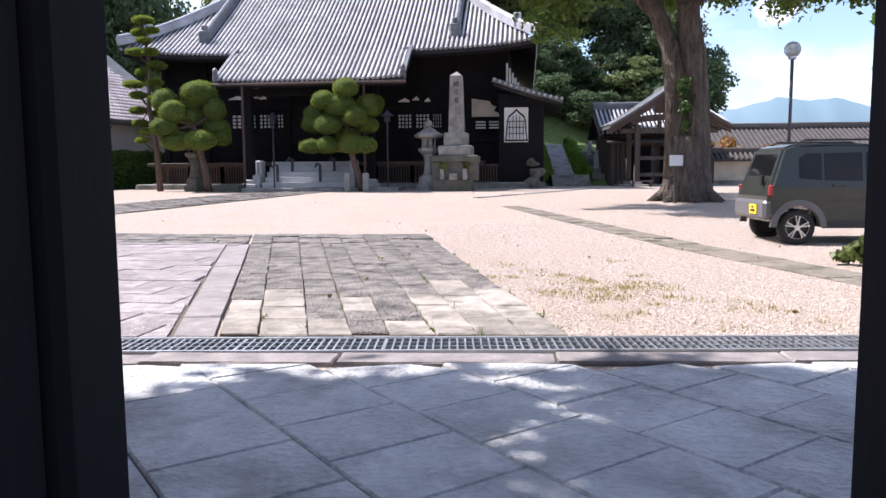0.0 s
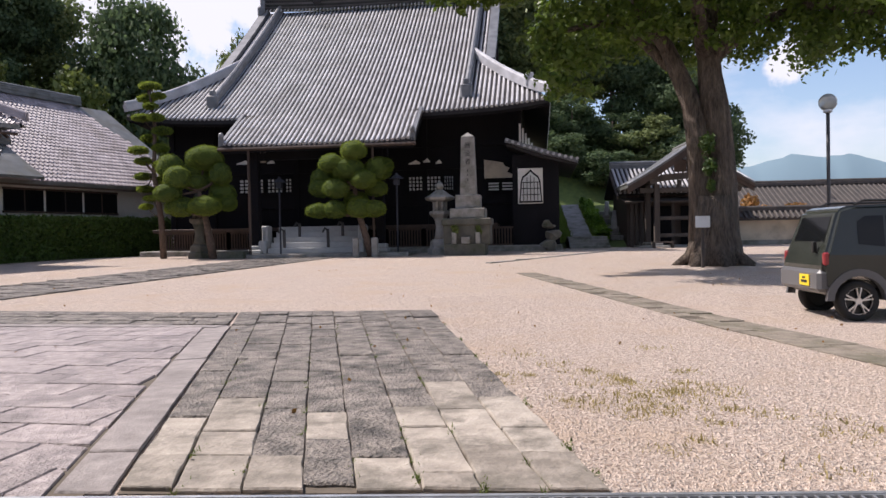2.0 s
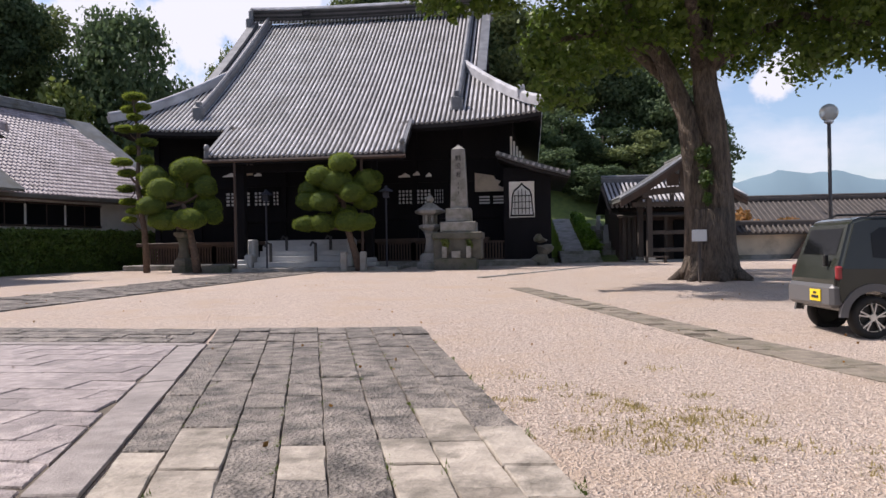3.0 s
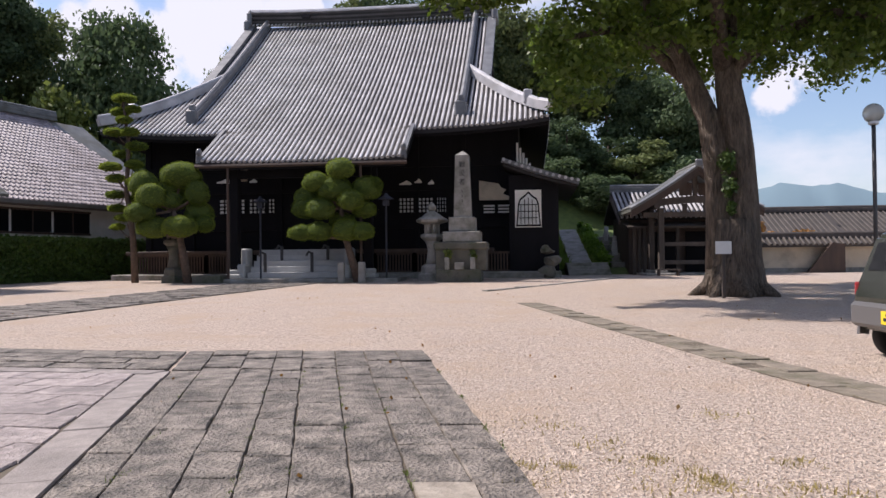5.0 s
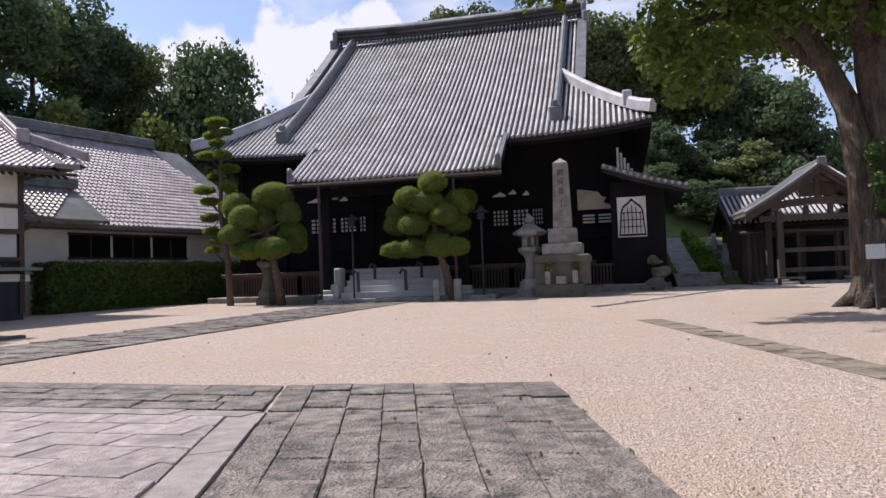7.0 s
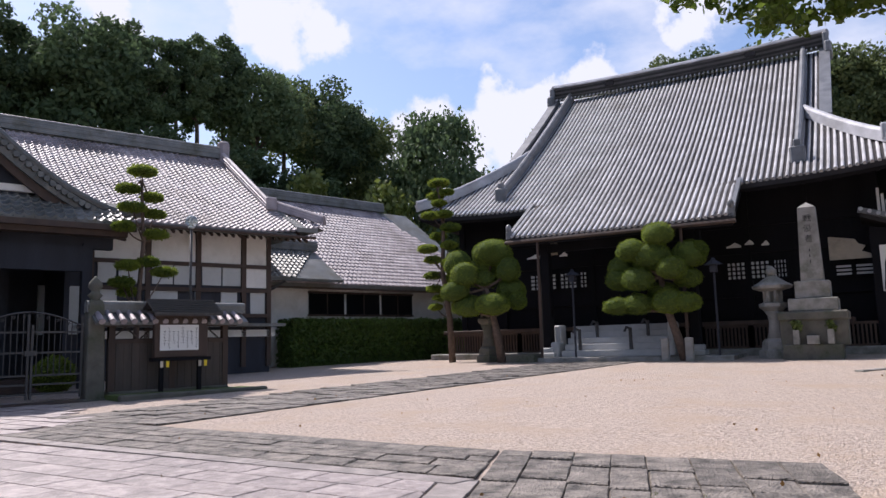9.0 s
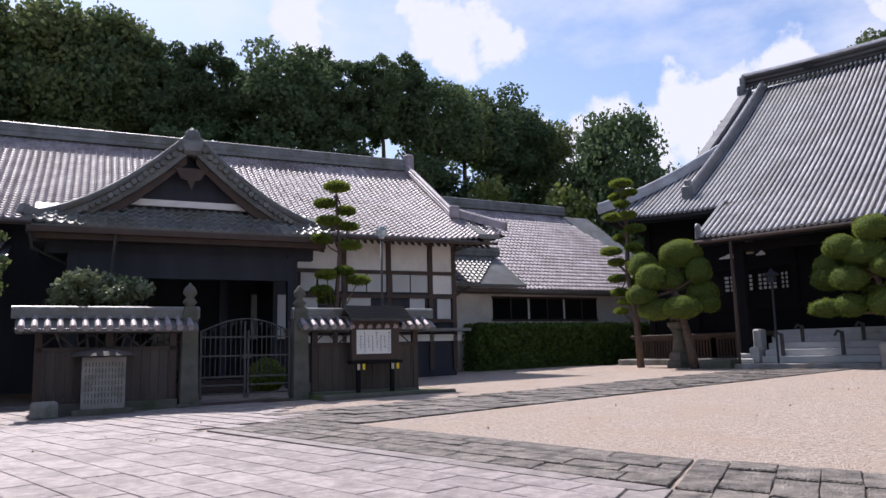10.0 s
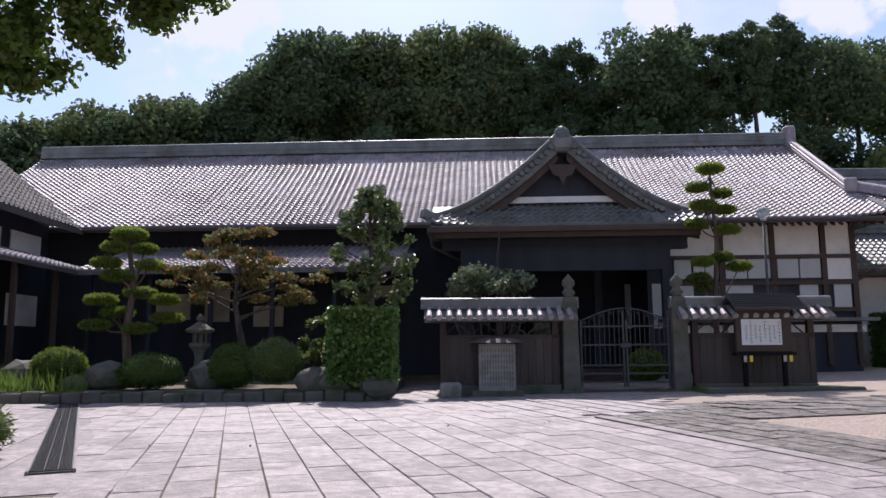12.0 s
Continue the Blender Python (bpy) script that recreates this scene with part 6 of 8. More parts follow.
def notice_board():
    T = thing("notice_board", (16.45, FV - 0.45, 0.2), RH, "roofed notice board with a sheet of black brush writing", "notice board")
    for u in (15.95, 17.0):
        part("leg", B((u - 0.05, u + 0.05, FV - 0.5, FV - 0.4, 0.1, 2.3)), M_WOOD, T)
    part("case", B((15.72, 17.2, FV - 0.55, FV - 0.38, 1.15, 2.3), bevel=0.02), M_WOOD_BROWN, T)
    part("tray", B((15.66, 17.26, FV - 0.62, FV - 0.36, 1.06, 1.15)), M_WOOD, T)
    sheet = part("sheet", B((15.86, 16.92, FV - 0.575, FV - 0.552, 1.34, 2.02)), M_WHITE, T, "white paper sheet")
    rng = np.random.default_rng(4)
    for c in range(8):
        u = 16.85 - c * 0.125
        z = 1.95 - (0.1 if c % 3 else 0)
        while z > 1.42 + (0.12 if c % 2 else 0):
            h = rng.uniform(0.03, 0.08)
            w = rng.uniform(0.015, 0.045)
            bm = bmesh.new()
            beam(bm, (u - w, FV - 0.578, z), (u + w, FV - 0.578, z - h * 0.4), 0.014, 0.006)
            beam(bm, (u + w * rng.uniform(-1, 1), FV - 0.578, z + 0.01), (u, FV - 0.578, z - h), 0.012, 0.006)
            part("writing", bm, M_INK, sheet)
            z -= h + 0.03
    for u in (15.95, 17.0):
        for k in range(2):
            part("paper_tag", B((u - 0.1 + k * 0.16, u - 0.02 + k * 0.16, FV - 0.64, FV - 0.625, 0.9, 1.06)), M_YELLOW if k else M_CREAM, T)
    bm = bmesh.new()
    slope_block(bm, 15.55, 17.4, FV - 1.0, 2.3, FV - 0.42, 2.68, 0.05)
    slope_block(bm, 15.55, 17.4, FV - 0.0, 2.4, FV - 0.42, 2.68, 0.05)
    rf = part("board_roof", bm, M_IRON, T, "dark ribbed metal roof")
    for i in range(7):
        f = i / 6
        part("roof_rib", B((15.53, 17.42, FV - 1.0 + 0.58 * f - 0.02, FV - 1.0 + 0.58 * f + 0.02, 2.3 + 0.38 * f, 2.34 + 0.38 * f)), M_IRON, rf)
    S = thing("inscribed_stele", (9.35, FV - 0.5, 0.1), RH, "grey stone tablet with rows of cut writing", "stele")
    st = part("slab", B((8.88, 9.85, FV - 0.62, FV - 0.5, 0.15, 1.42), bevel=0.015), M_STONE, S)
    for i in range(12):
        u = 8.96 + i * 0.072
        for j in range(7):
            part("writing_bar", B((u, u + 0.022, FV - 0.628, FV - 0.616, 0.32 + j * 0.145, 0.42 + j * 0.145)), M_STONE_DARK, st)
    part("foot", B((8.7, 10.05, FV - 0.75, FV - 0.3, 0.0, 0.2), bevel=0.03), M_STONE_DARK, S)
    part("top_arch", lathe(bmesh.new(), (9.36, FV - 0.35, 1.44), [(0.75, 0), (0.6, 0.1), (0.2, 0.17)], 16), M_WOOD_OLD, S)
    W = thing("stone_basin", (8.15, FV - 0.55, 0.1), RH, "small pale stone basin at the fence foot", "basin")
    part("basin", B((7.85, 8.42, FV - 0.8, FV - 0.4, 0.0, 0.42), bevel=0.06), M_STONE, W)
    K = thing("grassy_kerb", (16.5, 22.6, 0.1), RH, "low stone kerb with grass before the fence", "kerb")
    part("kerb_stone", B((14.6, 18.6, 22.0, 22.25, 0.0, 0.28), bevel=0.04), M_STONE_DARK, K)
    part("turf", B((14.6, 18.5, 22.25, FV - 0.2, 0.0, 0.26)), M_MOSS, K)


notice_board()


def garden():
    rng = np.random.default_rng(77)
    v0 = 21.7
    T = thing("garden_bed", (1.5, 24.0, 0.0), RH, "raised garden bed edged with low dark stones", "garden bed")
    part("soil", B((-6.5, 6.6, v0 + 0.3, 29.4, 0.0, 0.3)), M_EARTH, T)
    for i in range(26):
        u = -6.5 + i * 0.5
        part("edge_stone", B((u + 0.01, u + 0.49, v0 + 0.02 * (i % 3), v0 + 0.35, 0.0, 0.24 + 0.04 * ((i * 7) % 3)), bevel=0.04), M_STONE_DARK, T)
    for name, lab, u, v, z, r, m in (("round_shrub", "rounded clipped azalea in the garden", 2.55, 22.5, 0.85, (0.62, 0.6, 0.62), M_LEAF_HEDGE), ("round_shrub", "rounded clipped azalea with pale tips", 3.6, 22.5, 0.95, (0.72, 0.65, 0.66), M_LEAF_SHRUB), ("round_shrub", "low dark clipped mound in the garden", 0.35, 22.6, 0.72, (0.82, 0.7, 0.5), M_LEAF_HEDGE), ("round_shrub", "low yellow-green clipped shrub", -2.3, 23.2, 0.9, (0.7, 0.6, 0.5), M_LEAF_PINE), ("round_shrub", "small clipped shrub behind the iron gate", 13.75, 24.5, 0.75, (0.5, 0.5, 0.5), M_LEAF_PINE)):
        S = thing(name, (u, v, 0.3), RH, lab, "shrub", "clipped shrubs")
        grow_pad(rng, (u, v, z), r, m, S, "foliage", 7000, 0.055)
    S = thing("square_shrub", (5.9, 22.4, 0.3), RH, "tall box-shaped clipped shrub with bright new tips", "shrub")
    bm = B((5.2, 6.6, 21.75, 23.1, 0.3, 2.2), bevel=0.25)
    part("core", bm, M_LEAF_CORE_SHADE, S)
    cnt = 9000
    p = np.stack([rng.uniform(5.1, 6.68, cnt), rng.uniform(21.65, 23.1, cnt), rng.uniform(0.45, 2.3, cnt)], 1)
    ax = rng.integers(0, 4, cnt)
    p[ax == 0, 1] = 21.68
    p[ax == 1, 2] = 2.25
    p[ax == 2, 0] = 5.12
    p[ax == 3, 0] = 6.66
    p += rng.normal(size=p.shape) * 0.05
    v, f = leaves(rng, p, np.full(cnt, 0.03), cnt, 0.08, 1, 0.5)
    soup("leaves", v, f, M_LEAF_BOX, S)
    # dome of a pale-leaved osmanthus behind the fence
    S = thing("domed_shrub", (9.3, 25.0, 0.3), RH, "wide domed shrub with small pale shiny leaves", "shrub")
    bm = bmesh.new()
    for i in range(9):
        limb(bm, [(9.3 + (i - 4) * 0.1, 25, 0.2), (9.3 + (i - 4) * 0.2, 25, 1.6), (9.3 + (i - 4) * 0.32, 25 + 0.3 * math.sin(i), 2.9)], 0.05, 0.02, 6)
    part("stem", bm, M_BARK, S)
    cs = [(9.35 + (q := rng.uniform(-1.05, 1.05)), 25 + rng.uniform(-0.8, 0.8), 3.3 + rng.uniform(-0.3, 0.3) - 0.22 * q * q) for _ in range(50)]
    v, f = leaves(rng, cs, np.full(50, 0.3), 8000, 0.075, 0.8, 0.4)
    soup("crown", v, f, M_LEAF_PALE, S)
    # glossy upright tree
    S = thing("camellia_tree", (5.95, 24.2, 0.3), RH, "upright glossy-leaved tree with an airy crown", "tree")
    bm = bmesh.new()
    limb(bm, [(5.9, 24.2, 0.2), (5.95, 24.2, 2.4), (5.85, 24.2, 5.4)], 0.12, 0.03)
    cs, rs = [], []
    for _ in range(60):
        h = rng.uniform(0, 1)
        w = 1.3 * math.sin(math.pi * (0.18 + 0.78 * h)) ** 0.8
        a = rng.uniform(0, 6.28)
        c = (5.88 + w * math.sqrt(rng.random()) * math.cos(a), 24.2 + 0.9 * w * math.sqrt(rng.random()) * math.sin(a), 2.75 + 3.05 * h)
        cs.append(c)
        rs.append(rng.uniform(0.18, 0.36))
        limb(bm, [(5.9, 24.2, c[2] - 0.5), c], 0.025, 0.01, 5)
    part("trunk", bm, M_BARK, S)
    v, f = leaves(rng, cs, rs, 4600, 0.1, 0.9, 0.2)
    soup("crown", v, f, M_LEAF_SHRUB, S)
    # rusty maple
    S = thing("maple_tree", (2.3, 24.0, 0.3), RH, "spreading maple turning rusty orange", "tree")
    bm = bmesh.new()
    limb(bm, [(2.3, 24, 0.2), (2.35, 24, 1.4), (2.1, 24, 2.6), (2.2, 24, 3.8)], 0.13, 0.04)
    cs, rs = [], []
    for x, z, w in ((0.9, 3.5, 0.7), (1.5, 4.1, 0.7), (2.2, 4.6, 0.7), (2.9, 3.9, 0.7), (3.6, 3.4, 0.6), (4.2, 2.8, 0.5), (1.2, 2.9, 0.6), (2.4, 3.4, 0.7), (3.3, 2.7, 0.6), (2.0, 4.2, 0.6), (4.1, 3.3, 0.4), (0.4, 3.2, 0.4)):
        for _ in range(4):
            c = (x + rng.normal() * 0.3, 24 + rng.normal() * 0.6, z + rng.normal() * 0.12)
            cs.append(c)
            rs.append(w * 0.55)
        limb(bm, [(2.2, 24, min(z - 0.6, 3.2)), (x, 24, z)], 0.04, 0.012, 5)
    part("trunk", bm, M_BARK, S)
    v, f = leaves(rng, cs, rs, 13000, 0.085, 0.4, 0.1, 1.2)
    k = int(len(f) * 0.55)
    soup("crown", v, f[:k], M_LEAF_MAPLE, S)
    soup("inner_crown", v, f[k:], M_LEAF_FOREST2, S)
    # garden pines
    rows = [(-0.85, 4.55, 0.55, 0.22), (-1.1, 4.15, 0.4, 0.16), (-0.35, 4.1, 0.4, 0.16), (-1.3, 3.7, 0.45, 0.18), (-0.2, 3.65, 0.45, 0.17), (-1.0, 3.35, 0.5, 0.17), (-0.5, 2.9, 0.5, 0.17), (-1.5, 2.7, 0.5, 0.17), (0.2, 2.7, 0.45, 0.16), (-1.1, 2.35, 0.5, 0.16), (0.3, 2.2, 0.5, 0.15), (-1.5, 2.0, 0.45, 0.14), (-0.4, 1.9, 0.5, 0.14)]
    P = [(u, 23.6 + rng.uniform(-0.3, 0.3), z, a * 0.85, a * 0.75, b * 0.8) for u, z, a, b in rows]
    cloud_pine("garden_pine", "garden pine pruned into flat tiers above the shrubs", RH, (-0.7, 23.6, 0.3), [(-0.6, 23.6, 0.2), (-0.75, 23.6, 1.8), (-0.6, 23.6, 3.0), (-0.8, 23.6, 4.3)], P, rng, 0.14, 0.05, "", 9000, 0.055)
    rows = [(16.25, 6.75, 0.5, 0.18), (15.9, 6.2, 0.42, 0.15), (16.6, 6.0, 0.4, 0.14), (15.95, 5.6, 0.48, 0.14), (16.7, 5.5, 0.42, 0.13), (15.7, 5.0, 0.4, 0.14), (16.7, 4.85, 0.45, 0.14), (16.5, 4.0, 0.4, 0.15), (16.95, 3.7, 0.45, 0.15), (15.85, 3.85, 0.4, 0.15), (15.7, 3.35, 0.42, 0.15), (16.0, 3.1, 0.35, 0.14)]
    P = [(u, 25.5 + rng.uniform(-0.2, 0.2), z, a * 0.8, a * 0.7, b * 0.85) for u, z, a, b in rows]
    cloud_pine("fence_pine", "slender pine pruned into small tiers behind the fence", RH, (16.2, 25.5, 0.2), [(16.2, 25.5, 0.1), (16.2, 25.5, 2.4), (16.35, 25.5, 4.6), (16.25, 25.5, 6.5)], P, rng, 0.1, 0.04, "", 9000, 0.055)
    # rocks, grass and low plants
    for i, (u, v, z, r) in enumerate(((1.8, 23.2, 0.6, 0.55), (4.7, 22.2, 0.5, 0.45), (5.2, 22.1, 0.45, 0.4), (-0.9, 22.9, 0.6, 0.5), (-3.4, 23.6, 0.6, 0.6), (2.0, 24.6, 0.9, 0.6), (6.3, 21.9, 0.35, 0.4), (-1.6, 22.6, 0.42, 0.3))):
        S = thing("garden_rock", (u, v, 0.3), RH, "rough dark rock set in the garden bed", "rock", "garden rocks")
        bm = bmesh.new()
        ball(bm, (u, v, z), r, 1.25, 0.9, 0.85)
        for w in bm.verts:
            w.co += Vector((1, 1, 1)) * 0.22 * r * noise.noise(w.co * 2.2)
        part("rock", bm, M_STONE_DARK, S)
    lantern("garden_lantern", "small mossy stone lantern among the shrubs", 0, 0, 0.3, 0.6, M_STONE_DARK).matrix_world = pose(0, 0, 0, 0, 0, RH) @ Matrix.Translation((1.15, 24.0, 0.3))
    S = tagged(thing("lawn_blades", (-3.0, 22.6, 0.3), RH), "tall bright grass at the edge of the bed", "grass", kind="stuff")
    n = 2600
    p = np.stack([rng.uniform(-6.3, -1.2, n), rng.uniform(22.0, 24.0, n), np.full(n, 0.3)], 1)
    h = rng.uniform(0.15, 0.55, n)[:, None]
    lean = rng.normal(size=(n, 3)) * 0.12
    w = np.stack([np.full(n, 0.018), np.zeros(n), np.zeros(n)], 1)
    v = np.stack([p - w, p + w, p + np.array([0, 0, 1]) * h + lean], 1).reshape(-1, 3)
    o = soup("blades", v, np.arange(3 * n).reshape(-1, 3), M_GRASS, S)
    S = thing("leafy_shrub", (4.6, 22.9, 0.3), RH, "loose shrub with yellowish leaves", "shrub")
    v, f = leaves(rng, [(4.6 + rng.normal() * 0.35, 22.9 + rng.normal() * 0.3, 1.2 + rng.normal() * 0.35) for _ in range(24)], np.full(24, 0.2), 1500, 0.09, 0.7, 0.1)
    soup("leaves", v, f, M_LEAF_BAMBOO, S)
    S = thing("corner_shrub", (-10.9, 6.35, 0), 0, "small clipped shrub beside the drain", "shrub")
    grow_pad(rng, (-10.75, 6.15, 0.35), (0.5, 0.6, 0.42), M_LEAF_SHRUB, S, "foliage", 1500, 0.06)


garden()


# ---- car ----
def car():
    X0, Y0 = 5.3, 15.22           # tail and near side
    T = thing("small_suv", (X0 + 1.7, Y0 + 0.74, 0.0), 0, "boxy olive-grey mini SUV parked on the gravel", "car")
    W = 1.475
    def arch(c, r=0.36):
        return [(c + r * math.cos(a), 0.3 + r * math.sin(a)) for a in np.linspace(math.pi * 0.97, math.pi * 0.03, 9)]
    low = [(0.1, 0.42)] + arch(0.5) + [(0.9, 0.28), (2.45, 0.28)] + arch(2.92) + [(3.33, 0.36)]
    prof = [(0.02, 0.5), *low[1:], (3.38, 0.5), (3.4, 0.78), (3.3, 0.95), (2.72, 1.04), (2.3, 1.56), (2.1, 1.63), (1.2, 1.665), (0.42, 1.65), (0.26, 1.6), (0.16, 1.3), (0.06, 1.0), (0.0, 0.8)]
    bm = bmesh.new()
    def ring(y):
        out = []
        for x, z in prof:
            out.append(bm.verts.new((X0 + x, y, z)))
        return out
    a, b = ring(Y0), ring(Y0 + W)
    n = len(prof)
    for i in range(n):
        bm.faces.new((a[i], a[(i + 1) % n], b[(i + 1) % n], b[i]))
    bm.faces.new(a[::-1])
    bm.faces.new(b)
    bmesh.ops.bisect_plane(bm, geom=bm.verts[:] + bm.edges[:] + bm.faces[:], plane_co=(0, 0, 0.95), plane_no=(0, 0, 1))
    for v in bm.verts:
        v.co.y += max(0.0, v.co.z - 0.95) * (0.16 if v.co.y < Y0 + W / 2 else -0.16)
    bmesh.ops.recalc_face_normals(bm, faces=bm.faces)
    bmesh.ops.bevel(bm, geom=[e for e in bm.edges if len(e.link_faces) == 2 and e.calc_face_angle(0) > 0.9], offset=0.05, segments=3, affect="EDGES")
    body = part("body", bm, M_CARPAINT, T)
    for side in (0, 1):
        y = Y0 if side == 0 else Y0 + W
        s = -1 if side == 0 else 1
        def glass(name, poly, m, out=0.006, th=0.012):
            bm = bmesh.new()
            fr = [bm.verts.new((X0 + x, y - s * max(0.0, z - 0.95) * 0.16 + s * out, z)) for x, z in poly]
            bk = [bm.verts.new((v.co.x, v.co.y - s * (th + out), v.co.z)) for v in fr]
            bm.faces.new(fr)
            bm.faces.new(bk[::-1])
            for i in range(len(fr)):
                bm.faces.new((fr[i], bk[i], bk[(i + 1) % len(fr)], fr[(i + 1) % len(fr)]))
            bmesh.ops.recalc_face_normals(bm, faces=bm.faces)
            return part(name, bm, m, body)
        glass("quarter_window", [(0.5, 1.1), (0.86, 1.06), (0.86, 1.5), (0.62, 1.5), (0.5, 1.42)], M_GLASS)
        glass("rear_door_window", [(0.9, 1.06), (1.5, 1.05), (1.5, 1.51), (0.9, 1.5)], M_GLASS)
        glass("front_door_window", [(1.56, 1.05), (2.5, 1.03), (2.2, 1.47), (1.56, 1.51)], M_GLASS)
        glass("sill_cladding", [(0.88, 0.28), (2.5, 0.28), (2.5, 0.4), (0.88, 0.4)], M_BLACK, 0.012)
        for c in (0.5, 2.92):
            bm = bmesh.new()
            for r0, r1 in ((0.35, 0.45),):
                pts = [(math.cos(q), math.sin(q)) for q in np.linspace(0, math.pi, 13)]
                A = [bm.verts.new((X0 + c + r0 * x, y + s * 0.018, 0.3 + r0 * z)) for x, z in pts]
                Bv = [bm.verts.new((X0 + c + r1 * x, y + s * 0.018, 0.3 + r1 * z)) for x, z in pts]
                C = [bm.verts.new((v.co.x, y - s * 0.05, v.co.z)) for v in Bv]
                D = [bm.verts.new((v.co.x, y - s * 0.1, v.co.z)) for v in A]
                for i in range(12):
                    bm.faces.new((A[i], A[i + 1], Bv[i + 1], Bv[i]))
                    bm.faces.new((Bv[i], Bv[i + 1], C[i + 1], C[i]))
                    bm.faces.new((A[i], D[i], D[i + 1], A[i + 1]))
            part("wheel_arch", bm, M_CARGREY if c < 1 else M_CARPAINT, body)
        for x in (1.02, 1.72):
            part("door_handle", B((X0 + x, X0 + x + 0.2, y + s * 0.005 - 0.02, y + s * 0.005 + 0.02, 0.96, 1.0), bevel=0.008), M_CARPAINT, body)
        part("roof_rail", ribbon(bmesh.new(), [(X0 + x, y - s * 0.16, z) for x, z in ((0.5, 1.66), (0.62, 1.72), (1.9, 1.72), (2.05, 1.66))], 0.018), M_BLACK, body)
        part("tail_lamp", B((X0 + 0.018, X0 + 0.1, y - 0.075 if s > 0 else y - 0.004, y + 0.004 if s > 0 else y + 0.075, 0.8, 0.99), bevel=0.02), M_REDLAMP, body)
    bm = bmesh.new()
    back = lambda z: X0 + 0.06 + (z - 1.0) / 3 - 0.006
    f = [bm.verts.new((back(z), y, z)) for y, z in ((Y0 + 0.2, 1.14), (Y0 + W - 0.2, 1.14), (Y0 + W - 0.24, 1.5), (Y0 + 0.24, 1.5))]
    r = [bm.verts.new((q.co.x + 0.012, q.co.y, q.co.z)) for q in f]
    bm.faces.new(f)
    bm.faces.new(r[::-1])
    for i in range(4):
        bm.faces.new((f[i], r[i], r[(i + 1) % 4], f[(i + 1) % 4]))
    bmesh.ops.recalc_face_normals(bm, faces=bm.faces)
    part("rear_window", bm, M_GLASS, body)
    part("rear_bumper", B((X0 - 0.06, X0 + 0.2, Y0 + 0.02, Y0 + W - 0.02, 0.42, 0.74), bevel=0.05), M_CARGREY, body)
    pl = part("number_plate", B((X0 - 0.075, X0 - 0.062, Y0 + 0.3, Y0 + 0.63, 0.5, 0.66)), M_YELLOW, body, "yellow plate")
    part("plate_marks", B((X0 - 0.08, X0 - 0.076, Y0 + 0.36, Y0 + 0.57, 0.54, 0.58), (X0 - 0.08, X0 - 0.076, Y0 + 0.42, Y0 + 0.52, 0.6, 0.63)), M_INK, pl)
    part("door_grip", B((X0 - 0.01, X0 + 0.05, Y0 + 0.3, Y0 + 0.36, 0.98, 1.14), bevel=0.01), M_BLACK, body)
    for cx in (0.5, 2.92):
        for yy, s in ((Y0 + 0.02, 1), (Y0 + W - 0.2, -1)):
            bm = bmesh.new()
            c = Vector((X0 + cx, yy, 0.29))
            prof2 = [(0.19, 0.0), (0.27, 0.0), (0.29, 0.03), (0.29, 0.15), (0.27, 0.18), (0.19, 0.18)]
            rings = [[bm.verts.new((c.x + r * math.cos(q), c.y + w, c.z + r * math.sin(q))) for q in np.linspace(0, 2 * math.pi, 29)[:-1]] for r, w in prof2]
            for a, b in zip(rings, rings[1:] + rings[:1]):
                for i in range(28):
                    bm.faces.new((a[i], a[(i + 1) % 28], b[(i + 1) % 28], b[i]))
            wheel = part("wheel", bm, M_RUBBER, T, "black tyre on a spoked alloy rim", smooth=True)
            face = 0.015 if s > 0 else 0.165
            bm = bmesh.new()
            tube(bm, c + Vector((0, 0.06, 0)), c + Vector((0, 0.12, 0)), 0.19, n=24)
            part("wheel_well", bm, M_BLACK, wheel)
            bm = bmesh.new()
            for i in range(5):
                q = i * 2 * math.pi / 5 + 0.3
                for dq in (-0.16, 0.16):
                    beam(bm, c + Vector((0.04 * math.cos(q), face, 0.04 * math.sin(q))), c + Vector((0.2 * math.cos(q + dq), face + 0.005, 0.2 * math.sin(q + dq))), 0.04, 0.02)
            tube(bm, c + Vector((0, face - 0.01, 0)), c + Vector((0, face + 0.015, 0)), 0.05, n=12)
            for i in range(20):
                q, q2 = i * math.pi / 10, (i + 1.1) * math.pi / 10
                beam(bm, c + Vector((0.196 * math.cos(q), face, 0.196 * math.sin(q))), c + Vector((0.196 * math.cos(q2), face, 0.196 * math.sin(q2))), 0.022, 0.02)
            part("rim", bm, M_ALLOY, wheel, "silver five-spoke rim")


car()


